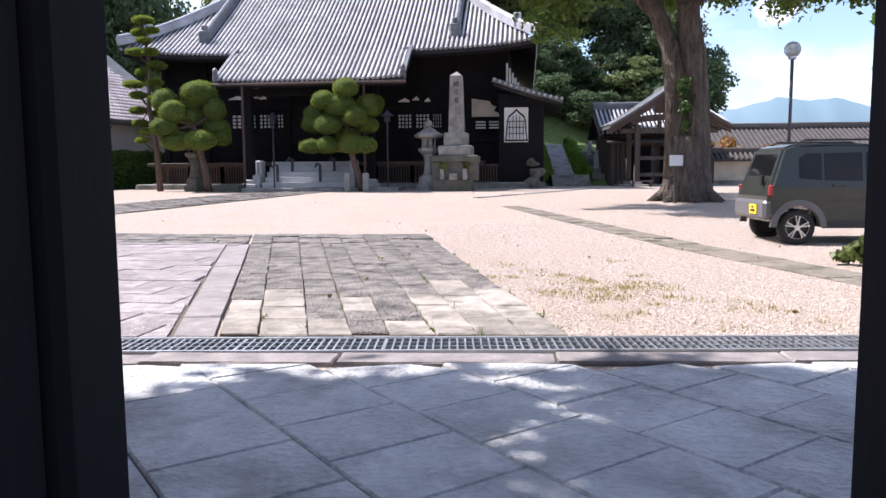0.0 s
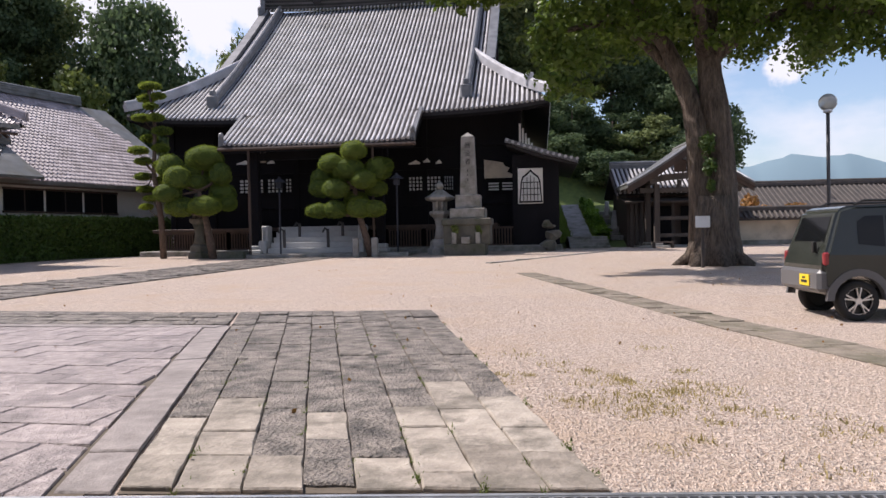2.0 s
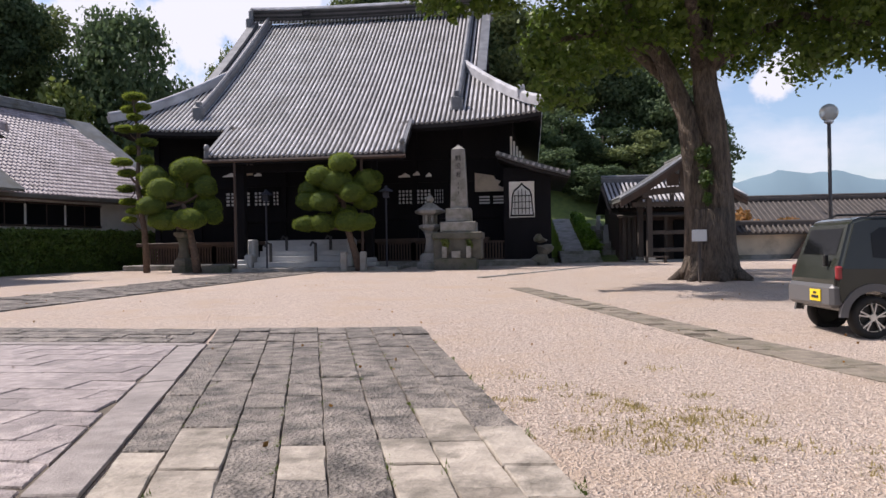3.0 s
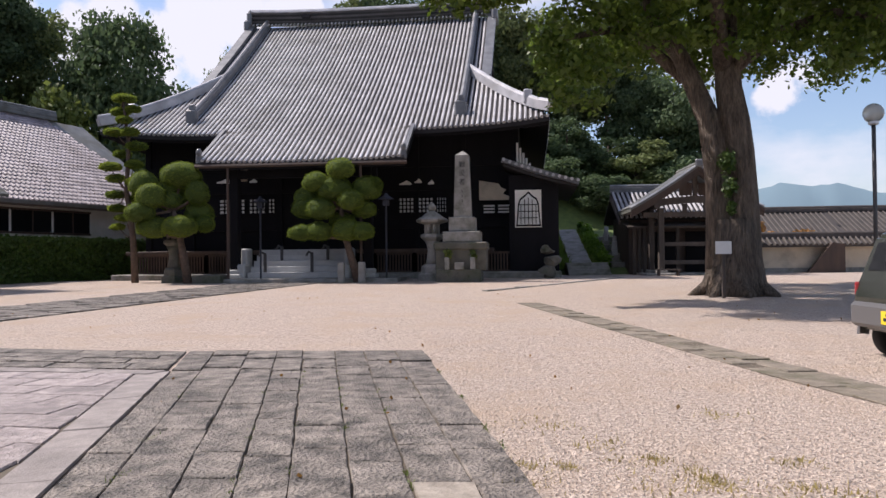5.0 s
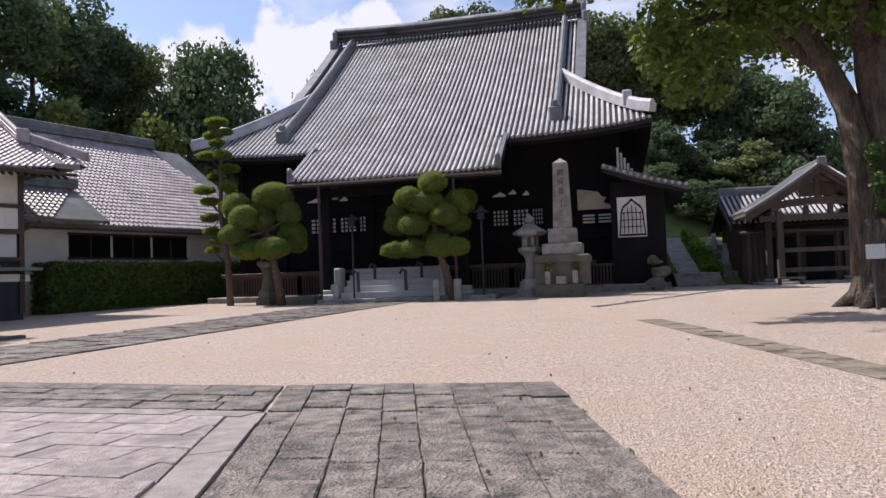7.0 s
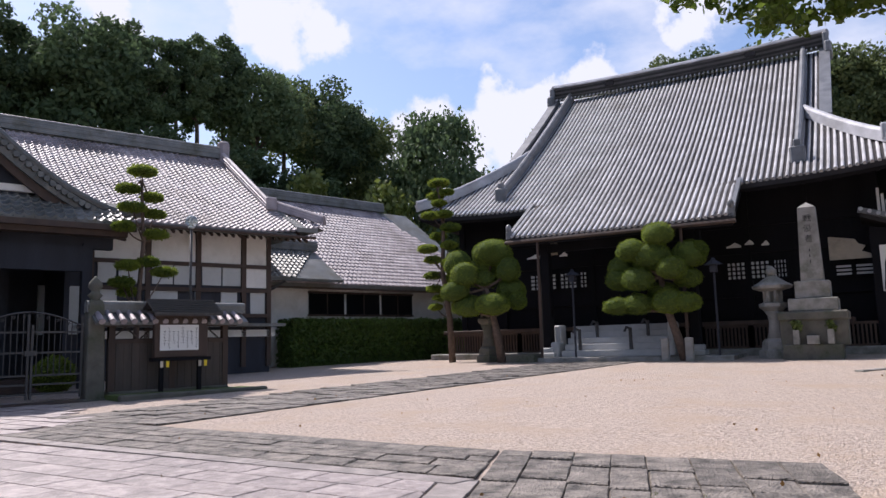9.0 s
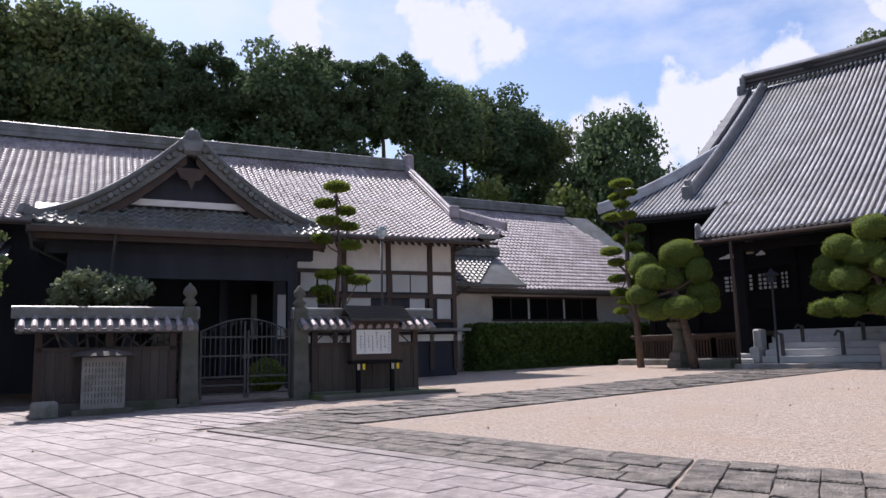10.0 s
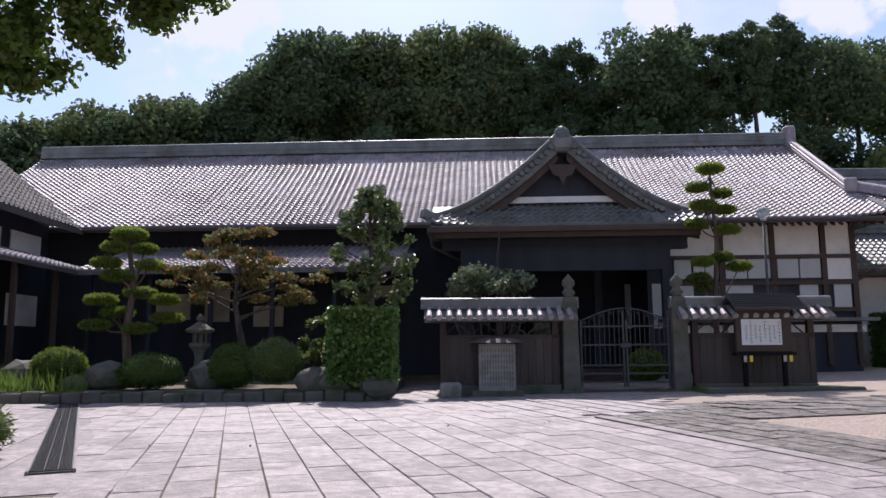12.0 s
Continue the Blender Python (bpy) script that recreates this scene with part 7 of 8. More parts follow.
# ---- gabled shelter, wall and far roofs ----
def shelter():
    T = thing("gabled_shelter", (10.3, 44.0, 0.5), 0, "small open timber shelter with a gabled tile roof", "shelter")
    ap, ez = (10.4, 5.75), 3.72
    for s, e in ((-1, 7.2), (1, 13.4)):
        f = lambda t: (ap[0] + (e - ap[0]) * t, ap[1] + (ez - ap[1]) * (1.14 * t - 0.14 * t * t))
        pts = [f(t) for t in np.linspace(0, 1, 9)]
        rf = part("roof_slope", bent_board(pts, 42.2, 46.0, 0.0, 0.16), M_TILE_OLD, T)
        for j in range(13):
            v = 42.3 + j * 0.29
            part("cover_tile", row_mesh([(x, v, z + 0.01) for x, z in pts[::-1]], 0.075), M_TILE if j == 0 else M_TILE_OLD, rf, smooth=True)
        part("verge_board", bent_board(pts, 42.12, 42.2, 0.1, 0.26), M_WOOD_BROWN, T)
        part("barge_board", bent_board(pts, 42.2, 42.32, 0.26, 0.46), M_WOOD_BROWN, T)
        for v in (42.95, 44.4, 45.8):
            part("rafter", bent_board(pts, v, v + 0.1, 0.17, 0.3), M_WOOD_OLD, T)
    part("ridge", ridge_stack(bmesh.new(), (ap[0], 42.1, 5.72), (ap[0], 46.1, 5.72), 0.26, 1, 0.07), M_TILE_OLD, T)
    part("ridge_end_tile", B((ap[0] - 0.2, ap[0] + 0.2, 42.0, 42.12, 5.62, 6.0), bevel=0.06), M_TILE_DARK, T)
    for x, y in ((8.75, 42.9), (8.45, 43.7), (12.1, 42.9), (12.35, 43.7), (8.45, 45.6), (12.35, 45.6)):
        part("post", B((x - 0.14, x + 0.14, y - 0.14, y + 0.14, 0.7, 3.75), bevel=0.03), M_WOOD_OLD, T)
        part("post_stone", B((x - 0.26, x + 0.26, y - 0.26, y + 0.26, 0.5, 0.76), bevel=0.05), M_STONE, T)
    arch = [(8.4, 4.0), (9.2, 4.12), (10.4, 4.2), (11.6, 4.12), (12.4, 4.0)]
    part("arched_beam", bent_board(arch, 42.78, 43.02, -0.12, 0.2), M_WOOD_OLD, T)
    part("tie_beam", B((7.9, 12.95, 42.8, 43.0, 3.3, 3.56), bevel=0.02), M_WOOD_OLD, T)
    part("plate", B((8.3, 8.62, 42.3, 45.9, 3.72, 3.95), bevel=0.02), M_WOOD_OLD, T)
    part("plate", B((12.2, 12.5, 42.3, 45.9, 3.72, 3.95), bevel=0.02), M_WOOD_OLD, T)
    for z in (1.9, 1.02):
        part("rail", B((8.75, 12.1, 42.84, 42.96, z, z + 0.2), bevel=0.02), M_WOOD_OLD, T)
    for x, z0, z1 in ((10.4, 4.3, 5.4), (9.9, 3.55, 3.95), (10.9, 3.55, 3.95)):
        part("king_post", B((x - 0.1, x + 0.1, 42.82, 42.98, z0, z1)), M_WOOD_OLD, T)
    for s in (-1, 1):
        part("gable_panel", B((ap[0] + s * 0.15, ap[0] + s * 0.75, 42.86, 42.94, 4.35, 4.95)), M_WOOD_BROWN, T)
    part("base", B((7.9, 12.9, 42.4, 46.0, 0.3, 0.6), bevel=0.03), M_STONE, T)
    T = thing("storehouse", (10.0, 47.0, 0.5), 0, "low brown storehouse with a bluish tiled roof behind the shelter", "house")
    for va, za in ((45.2, 3.45), (50.8, 3.45)):
        bm = slope_block(bmesh.new(), 7.2, 13.1, va, za, 48.0, 5.0, 0.14)
        rf = part("roof_slope", bm, M_TILE_BED, T, "bluish tiled slope")
        if va < 48:
            for j in range(24):
                u = 7.3 + j * 0.25
                part("cover_tile", row_mesh([(u, va - 0.03, za + 0.02), (u, 46.6, 4.24), (u, 48.0, 5.02)], 0.07), M_TILE, rf, smooth=True)
    part("ridge", ridge_stack(bmesh.new(), (7.15, 48.0, 5.02), (13.2, 48.0, 5.02), 0.3, 3, 0.09), M_TILE_DARK, T)
    part("barge_board", beam(bmesh.new(), (7.16, 45.2, 3.2), (7.16, 48.0, 4.75), 0.08, 0.24), M_WOOD_OLD, T)
    part("lean_to_roof", slope_block(bmesh.new(), 7.35, 12.9, 43.9, 2.92, 45.6, 3.2, 0.1), M_WOOD_OLD, T, "flat grey lean-to roof")
    part("wall", B((7.7, 12.7, 45.6, 50.4, 0.4, 3.6)), M_WOOD_BROWN, T)
    for x in (7.75, 8.0, 8.25, 9.9, 11.6):
        part("post", B((x - 0.07, x + 0.07, 44.3, 44.44, 0.5, 2.95)), M_WOOD_OLD, T)
    for x in (9.0, 10.6):
        part("door_panel", B((x, x + 1.2, 45.5, 45.6, 0.6, 2.7)), M_WOOD, T)
    T = thing("wooden_bench", (8.6, 41.6, 0.5), 0, "small low bench before the shelter", "bench")
    part("seat", B((8.2, 9.3, 41.3, 41.7, 0.75, 0.82)), M_WOOD_OLD, T)
    for x in (8.3, 9.2):
        part("leg", B((x - 0.05, x + 0.05, 41.35, 41.65, 0.45, 0.75)), M_WOOD_OLD, T)


def right_side():
    T = thing("plaster_wall", (22.0, 46.2, 0.5), 0, "low cream plaster wall with a tiled coping", "wall")
    part("wall", B((13.6, 40.0, 46.0, 46.35, 0.3, 1.95)), M_CREAM, T)
    part("wall_foot", B((13.6, 40.0, 45.96, 46.0, 0.3, 0.75)), M_STONE, T)
    bm = bmesh.new()
    slope_block(bm, 13.4, 40.2, 45.5, 1.92, 46.18, 2.35, 0.1)
    slope_block(bm, 13.4, 40.2, 46.9, 1.92, 46.18, 2.35, 0.1)
    cp = part("coping", bm, M_TILE_BROWN, T)
    for i in range(95):
        u = 13.5 + i * 0.28
        part("coping_tile", row_mesh([(u, 45.45, 1.95), (u, 46.18, 2.38)], 0.07), M_TILE_BROWN, cp)
    part("ridge", ridge_stack(bmesh.new(), (13.3, 46.18, 2.35), (40.3, 46.18, 2.35), 0.26, 2, 0.07), M_TILE_BROWN, cp)
    part("end_post", B((13.2, 13.7, 45.85, 46.5, 0.3, 2.0)), M_WOOD_BROWN, T)
    # thin upright dark brown wedge with one sloping side
    T = thing("dark_lean_board", (17.6, 45.2, 0.5), 0, "dark sloping wedge shape in front of the wall", "board")
    bm = bmesh.new()
    prism(bm, [(0, 0), (1.9, 0), (1.9, 1.5), (1.3, 1.6)], 0, 0.2)
    bmesh.ops.transform(bm, matrix=Matrix.Translation((16.6, 45.5, 0.45)) @ pose(0, 0, 0, 90), verts=bm.verts)
    part("board", bm, M_WOOD_BROWN, T)
    for k, (x0, x1, y, zr, ze) in enumerate(((16.0, 24.8, 62.0, 4.6, 2.7), (25.0, 48.0, 64.0, 4.75, 2.9))):
        T = thing("far_house", ((x0 + x1) / 2, y, 0.5), 0, "far low house with a grey-brown tiled roof", "house", "far houses")
        bm = bmesh.new()
        slope_block(bm, x0, x1, y - 3.5, ze, y, zr, 0.2)
        slope_block(bm, x0, x1, y + 3.5, ze, y, zr, 0.2)
        rf = part("roof", bm, M_TILE_BROWN, T)
        for i in range(int((x1 - x0) / 0.36)):
            u = x0 + 0.2 + i * 0.36
            part("cover_tile", row_mesh([(u, y - 3.5, ze + 0.01), (u, y, zr + 0.01)], 0.07), M_TILE_BROWN, rf)
        part("ridge", ridge_stack(bmesh.new(), (x0, y, zr + 0.05), (x1, y, zr + 0.05), 0.4, 2), M_TILE_BROWN, rf)
        part("wall", B((x0 + 0.4, x1 - 0.4, y - 2.8, y + 2.8, 0.3, ze + 0.2)), M_CREAM, T)
    broadleaf("garden_tree", "small rusty-leaved tree behind the wall", (15.2, 49.0, 0.5), 2.9, 1.3, M_LEAF_MAPLE, 51, 900, 0.16, 0.08, 12)
    broadleaf("garden_tree", "low yellowish tree behind the wall", (19.0, 50.0, 0.5), 2.4, 1.8, M_LEAF_MAPLE, 52, 900, 0.16, 0.08, 12)
    # grassy bank with steps and graves
    T = thing("grass_bank", (5.5, 52, 0.5), 0, "bright grassy bank beside the stone steps", "bank", kind="structure")
    bm = bmesh.new()
    pts = [(2.0, 45.5, 0.45), (8.6, 45.5, 0.45), (8.6, 47.0, 0.9), (2.0, 47.0, 1.0), (9.2, 54, 3.1), (1.0, 54, 3.3), (9.6, 58, 3.2), (0.0, 58, 3.4)]
    v = [bm.verts.new(p) for p in pts]
    for q in ((0, 1, 2, 3), (3, 2, 4, 5), (5, 4, 6, 7)):
        bm.faces.new([v[i] for i in q])
    bmesh.ops.subdivide_edges(bm, edges=bm.edges[:], cuts=5, use_grid_fill=True)
    for w in bm.verts:
        w.co.z += 0.12 * noise.noise(w.co * 0.9)
    part("slope", bm, M_MOSS, T)
    rng = np.random.default_rng(66)
    n = 9000
    p = np.stack([rng.uniform(2.6, 6.6, n), rng.uniform(46.3, 54, n), np.zeros(n)], 1)
    p[:, 2] = 0.85 + (p[:, 1] - 46.5) * 0.29
    keep = np.abs(p[:, 0] - 5.35) > 0.62
    p = p[keep]
    n = len(p)
    h = rng.uniform(0.12, 0.4, n)[:, None]
    w = np.stack([np.full(n, 0.04), np.zeros(n), np.zeros(n)], 1)
    vv = np.stack([p - w, p + w, p + np.array([0, 0, 1]) * h + rng.normal(size=(n, 3)) * 0.1], 1).reshape(-1, 3)
    soup("grass", vv, np.arange(3 * n).reshape(-1, 3), M_GRASS, T)
    bm = bmesh.new()
    beam(bm, (5.35, 46.2, 0.86), (5.35, 54.0, 3.12), 1.15, 0.2)
    part("bank_path", bm, M_STONE, T)
    T = thing("stone_steps", (5.2, 44.6, 0.5), 0, "broad low stone steps up to the graves", "steps")
    for i in range(4):
        part("step", B((4.45, 6.6, 44.2 + i * 0.4, 46.4, 0.4, 0.62 + i * 0.17), bevel=0.02), M_STONE, T)
    one = thing("gravestone", (0, 0, 0), 0, "grey upright family gravestone on a stepped base", "gravestone", "graves on the bank")
    part("base", B((-0.4, 0.4, -0.4, 0.4, -0.3, 0.35), bevel=0.03), M_STONE, one)
    part("plinth", B((-0.27, 0.27, -0.27, 0.27, 0.35, 0.65), bevel=0.02), M_STONE, one)
    part("stone", B((-0.17, 0.17, -0.17, 0.17, 0.65, 1.5), bevel=0.03), M_STEP, one)
    for i in range(14):
        y = 46.6 + i * 0.55
        S = thing("bank_shrub", (6.5, y, 0.8), 0, "low bright green shrub on the bank", "shrub", "shrubs on the bank")
        cs = [(6.5 + rng.uniform(-0.35, 0.3), y + rng.uniform(-0.3, 0.3), 1.15 + (y - 46.5) * 0.29 + rng.uniform(-0.15, 0.25)) for _ in range(7)]
        v, f = leaves(rng, cs, np.full(7, 0.26), 420, 0.12, 0.8, 0.3)
        soup("foliage", v, f, M_LEAF_BRIGHT, S)
        part("stem", B((6.47, 6.53, y - 0.03, y + 0.03, 0.6 + (y - 46.5) * 0.29, 1.2 + (y - 46.5) * 0.29)), M_BARK, S)
    for j in range(4):
        y = 47.6 + 1.5 * j
        T = thing("terrace_wall", (8.2, y - 0.6, 0.8), 0, "low stone wall of the grave terraces", "wall", "grave terraces")
        for i in range(6):
            part("stone", B((7.0 + i * 0.5, 7.48 + i * 0.5, y - 0.8, y - 0.5, 0.4, 1.15 + j * 0.5), bevel=0.03), M_STONE, T)
    spots = [(7.3 + 0.72 * i + 0.25 * (j % 2), 47.6 + 1.5 * j) for j in range(4) for i in range(4)]
    for i, (x, y) in enumerate(spots):
        m = pose(x, y, 0.95 + (y - 47.6) / 3, 0, 0, rng.uniform(-6, 6)) @ Matrix.Diagonal((0.8, 0.8, rng.uniform(0.6, 1.0), 1))
        if i == 0:
            one.matrix_world = m
        else:
            copy_thing(one, m)


shelter()
right_side()


# ---- hill and woods ----
EYE = (-0.3, 8.6)
SKYLINE = ((-22, 6), (-17, 8), (-15.5, 12), (-12, 15), (-8, 17.6), (-4, 19), (2, 19.6), (8, 20.4), (11, 20.4), (13, 13), (20, 11.5), (30.5, 11.5), (31.6, 15.4), (34, 18.1), (36.3, 19.1), (38.5, 20.6), (41.3, 20.4), (42.2, 22.4), (45, 23), (51, 23.2), (55, 21.9), (60, 23.1), (64, 23.5), (68, 24.7), (72.5, 24.0), (76.5, 24.6), (80, 23.9), (82.5, 22.4), (85.5, 20.4), (87, 19.2), (91, 18.6), (94.6, 18.3), (99.6, 16.5), (104, 15), (112, 13), (125, 10))


def skyline(a):
    return np.interp(a, [p[0] for p in SKYLINE], [p[1] for p in SKYLINE])


def near_edge(a):
    return float(np.interp(a, [-22, 30, 46, 60, 125], [68, 70, 54, 49, 46]))


def hill_z(a, d):
    d0 = near_edge(a)
    top = 1.3 + (d0 + 17) * math.tan(radians(float(skyline(a)))) - 13.5
    f = max(0.0, min(1.0, (d - d0 + 4) / 21))
    return 0.5 + max(0.5, top) * f ** 1.1 + max(0.0, d - d0 - 17) * 0.12


def hill():
    bm = bmesh.new()
    angs = np.arange(-24, 127, 2.0)
    rows = []
    for a in angs:
        r = radians(a)
        rows.append([bm.verts.new((EYE[0] - math.sin(r) * d, EYE[1] + math.cos(r) * d, hill_z(a, d) - (0.55 if k == 0 else 0))) for k, d in enumerate([near_edge(a) - 4 + 3 * i for i in range(14)])])
    for p, q in zip(rows, rows[1:]):
        for i in range(13):
            bm.faces.new((p[i], q[i], q[i + 1], p[i + 1]))
    tagged(part("hillside", bm, M_MOSS, smooth=True), "wooded hillside behind the temple", "hill", kind="structure")
    kinds = []
    rng = np.random.default_rng(12)
    protos = [
        ("forest_tree", "large dark evergreen broadleaf tree on the hill", 14, 4.6, M_LEAF_FOREST, 0.27, 13500, 50, 0.18),
        ("forest_tree", "olive-green broadleaf tree on the hill", 13, 4.4, M_LEAF_FOREST2, 0.27, 13000, 50, 0.18),
        ("cedar_tree", "tall dark cedar with bare lower trunk on the hill", 15, 2.9, M_LEAF_FOREST, 0.25, 11500, 46, 0.34),
        ("forest_tree", "round-crowned dark tree standing above the low wing", 13, 5.2, M_LEAF_FOREST, 0.24, 19000, 70, 0.3),
        ("bamboo_clump", "yellow-green leafy clump at the wood's edge", 9, 3.6, M_LEAF_BAMBOO, 0.3, 5000, 24, 0.18),
        ("forest_tree", "open grey-green tree with a forked trunk on the hill", 13, 3.9, M_LEAF_FOREST2, 0.25, 6000, 34, 0.42),
        ("undergrowth_tree", "dark leafy tree low on the hillside", 12, 4.6, M_LEAF_FOREST, 0.36, 6500, 36, 0.16),
        ("undergrowth_tree", "olive leafy tree low on the hillside", 12, 4.4, M_LEAF_FOREST2, 0.36, 6500, 36, 0.16)]
    for i, (nm, lab, h, r, m, sz, cnt, cl, low) in enumerate(protos):
        kinds.append(broadleaf(nm, lab, (0, 0, 0), h, r, m, 100 + i, cnt, sz, 0.3, cl, None, "tree", "woods on the hill", low))
    used = set()

    def plant(k, a, d, e, wide=0.0):
        r = radians(a)
        x, y = EYE[0] - math.sin(r) * d, EYE[1] + math.cos(r) * d
        h = protos[k][2]
        z = hill_z(a, d)
        top = 1.3 + d * math.tan(radians(e))
        s = max(0.5, (top - z + 0.4) / h)
        w = wide or min(max(s, 0.85), 1.2)
        m = pose(x, y, z - 0.4, 0, 0, rng.uniform(0, 360)) @ Matrix.Diagonal((w, w, s, 1))
        if k not in used:
            used.add(k)
            kinds[k].matrix_world = m
        else:
            copy_thing(kinds[k], m)

    # the crest
    a = -16.5
    while a < 104:
        d = near_edge(a) + 17 + rng.uniform(-1.5, 1.5)
        e = float(skyline(a)) + rng.uniform(-0.9, 0.3) + float(np.interp(a, [30, 42, 43, 66, 70, 84, 95], [0.3, 0.2, 0.8, 0.7, 0.0, -0.4, -0.9]))
        if 42.4 < a < 66:
            k = int(rng.choice([2, 2, 2, 0]))
        elif 37.5 < a < 41.5:
            k = 5
        else:
            k = int(rng.choice([0, 0, 1]))
        if not (13 < a < 31.2):
            plant(k, a, d, e)
        a += (1.75 if 42 < a < 66 else 2.25) * rng.uniform(0.85, 1.15)
    # lower rows
    for off, drop, step in ((11, 3.4, 3.1), (5, 8.0, 3.7)):
        a = -18.0 + off / 5
        while a < 108:
            if not (2 < a < 21.5):
                e = max(float(skyline(a)) - drop - rng.uniform(0, 2.5), 7.0)
                k = 4 if off == 5 and 22 < a < 42 else int(rng.choice([6, 6, 7]))
                if 21 < a < 31:
                    e = min(e, 11.5)
                plant(k, a, near_edge(a) + off + rng.uniform(-1.5, 1.5), e)
            a += step * rng.uniform(0.75, 1.25)
    # the lone round tree, the tree behind the ridge's end, and clumps at the wood's edge
    plant(3, 27.2, near_edge(27) + 8, 17.8, 1.2)
    plant(5, 20.2, near_edge(20) + 9, 15.2, 0.7)
    plant(4, 23.6, near_edge(24) + 5, 12.6, 0.8)
    for a, e in ((30.2, 12.6), (33.0, 13.4), (36.5, 14.0)):
        plant(4, a, near_edge(a) + 4, e)


hill()


def mountain():
    bm = bmesh.new()
    xs = np.linspace(250, 2200, 120)
    tops = []
    for x in xs:
        z = np.interp(x, [250, 400, 483, 560, 602, 650, 709, 760, 900, 1200, 2200], [40, 95, 126, 142, 156, 146, 150, 138, 110, 100, 40])
        tops.append(z + 4 * noise.noise(Vector((x * 0.03, 0, 0))) + 2 * noise.noise(Vector((x * 0.11, 3, 0))))
    lo = [bm.verts.new((x, 1480, -20)) for x in xs]
    mid = [bm.verts.new((x, 1500 + 12 * noise.noise(Vector((x * 0.05, 1, 0))), z * 0.55)) for x, z in zip(xs, tops)]
    hi = [bm.verts.new((x, 1560, z)) for x, z in zip(xs, tops)]
    for a, b in ((lo, mid), (mid, hi)):
        for i in range(len(xs) - 1):
            bm.faces.new((a[i], a[i + 1], b[i + 1], b[i]))
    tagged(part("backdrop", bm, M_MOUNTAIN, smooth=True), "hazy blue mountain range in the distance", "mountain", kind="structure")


mountain()


# ---- paving ----
def quad_slab(name, q, z, th, material, parent, worn=None):
    """A slab on four corners with a chamfered rim; worn: a random source that makes its edges ragged and tilts it a little."""
    bm = bmesh.new()
    ch = 0.012
    c = (sum(p[0] for p in q) / 4, sum(p[1] for p in q) / 4)
    tilt = (0.0, 0.0)
    if worn:
        ch = worn.uniform(0.007, 0.014)
        tilt = (worn.uniform(-0.009, 0.009), worn.uniform(-0.009, 0.009))
        ring = []
        for i in range(4):
            (ax, ay), (bx, by) = q[i], q[(i + 1) % 4]
            L = math.hypot(bx - ax, by - ay)
            nx, ny = (by - ay) / L, -(bx - ax) / L
            for f in (0.0, worn.uniform(0.2, 0.3), worn.uniform(0.42, 0.58), worn.uniform(0.7, 0.8)):
                k = worn.uniform(-0.009, 0.004)
                ring.append((ax + (bx - ax) * f + nx * k, ay + (by - ay) * f + ny * k))
        q = ring
    n = len(q)
    top = lambda x, y: z + (x - c[0]) * tilt[0] + (y - c[1]) * tilt[1]
    lo = [bm.verts.new((x, y, z - th)) for x, y in q]
    md = [bm.verts.new((x, y, top(x, y) - ch)) for x, y in q]
    hi = []
    for x, y in q:
        d = math.hypot(x - c[0], y - c[1])
        f = 1 - ch / d
        x, y = c[0] + (x - c[0]) * f, c[1] + (y - c[1]) * f
        hi.append(bm.verts.new((x, y, top(x, y))))
    bm.faces.new(hi)
    for a, b in ((lo, md), (md, hi)):
        for i in range(n):
            bm.faces.new((a[i], a[(i + 1) % n], b[(i + 1) % n], b[i]))
    return part(name, bm, material, parent)


def lerp2(A, B2, C, D, s, t):
    """Point in the quad A (left near), B2 (right near), C (right far), D (left far)."""
    return tuple((1 - t) * ((1 - s) * A[i] + s * B2[i]) + t * ((1 - s) * D[i] + s * C[i]) for i in (0, 1))


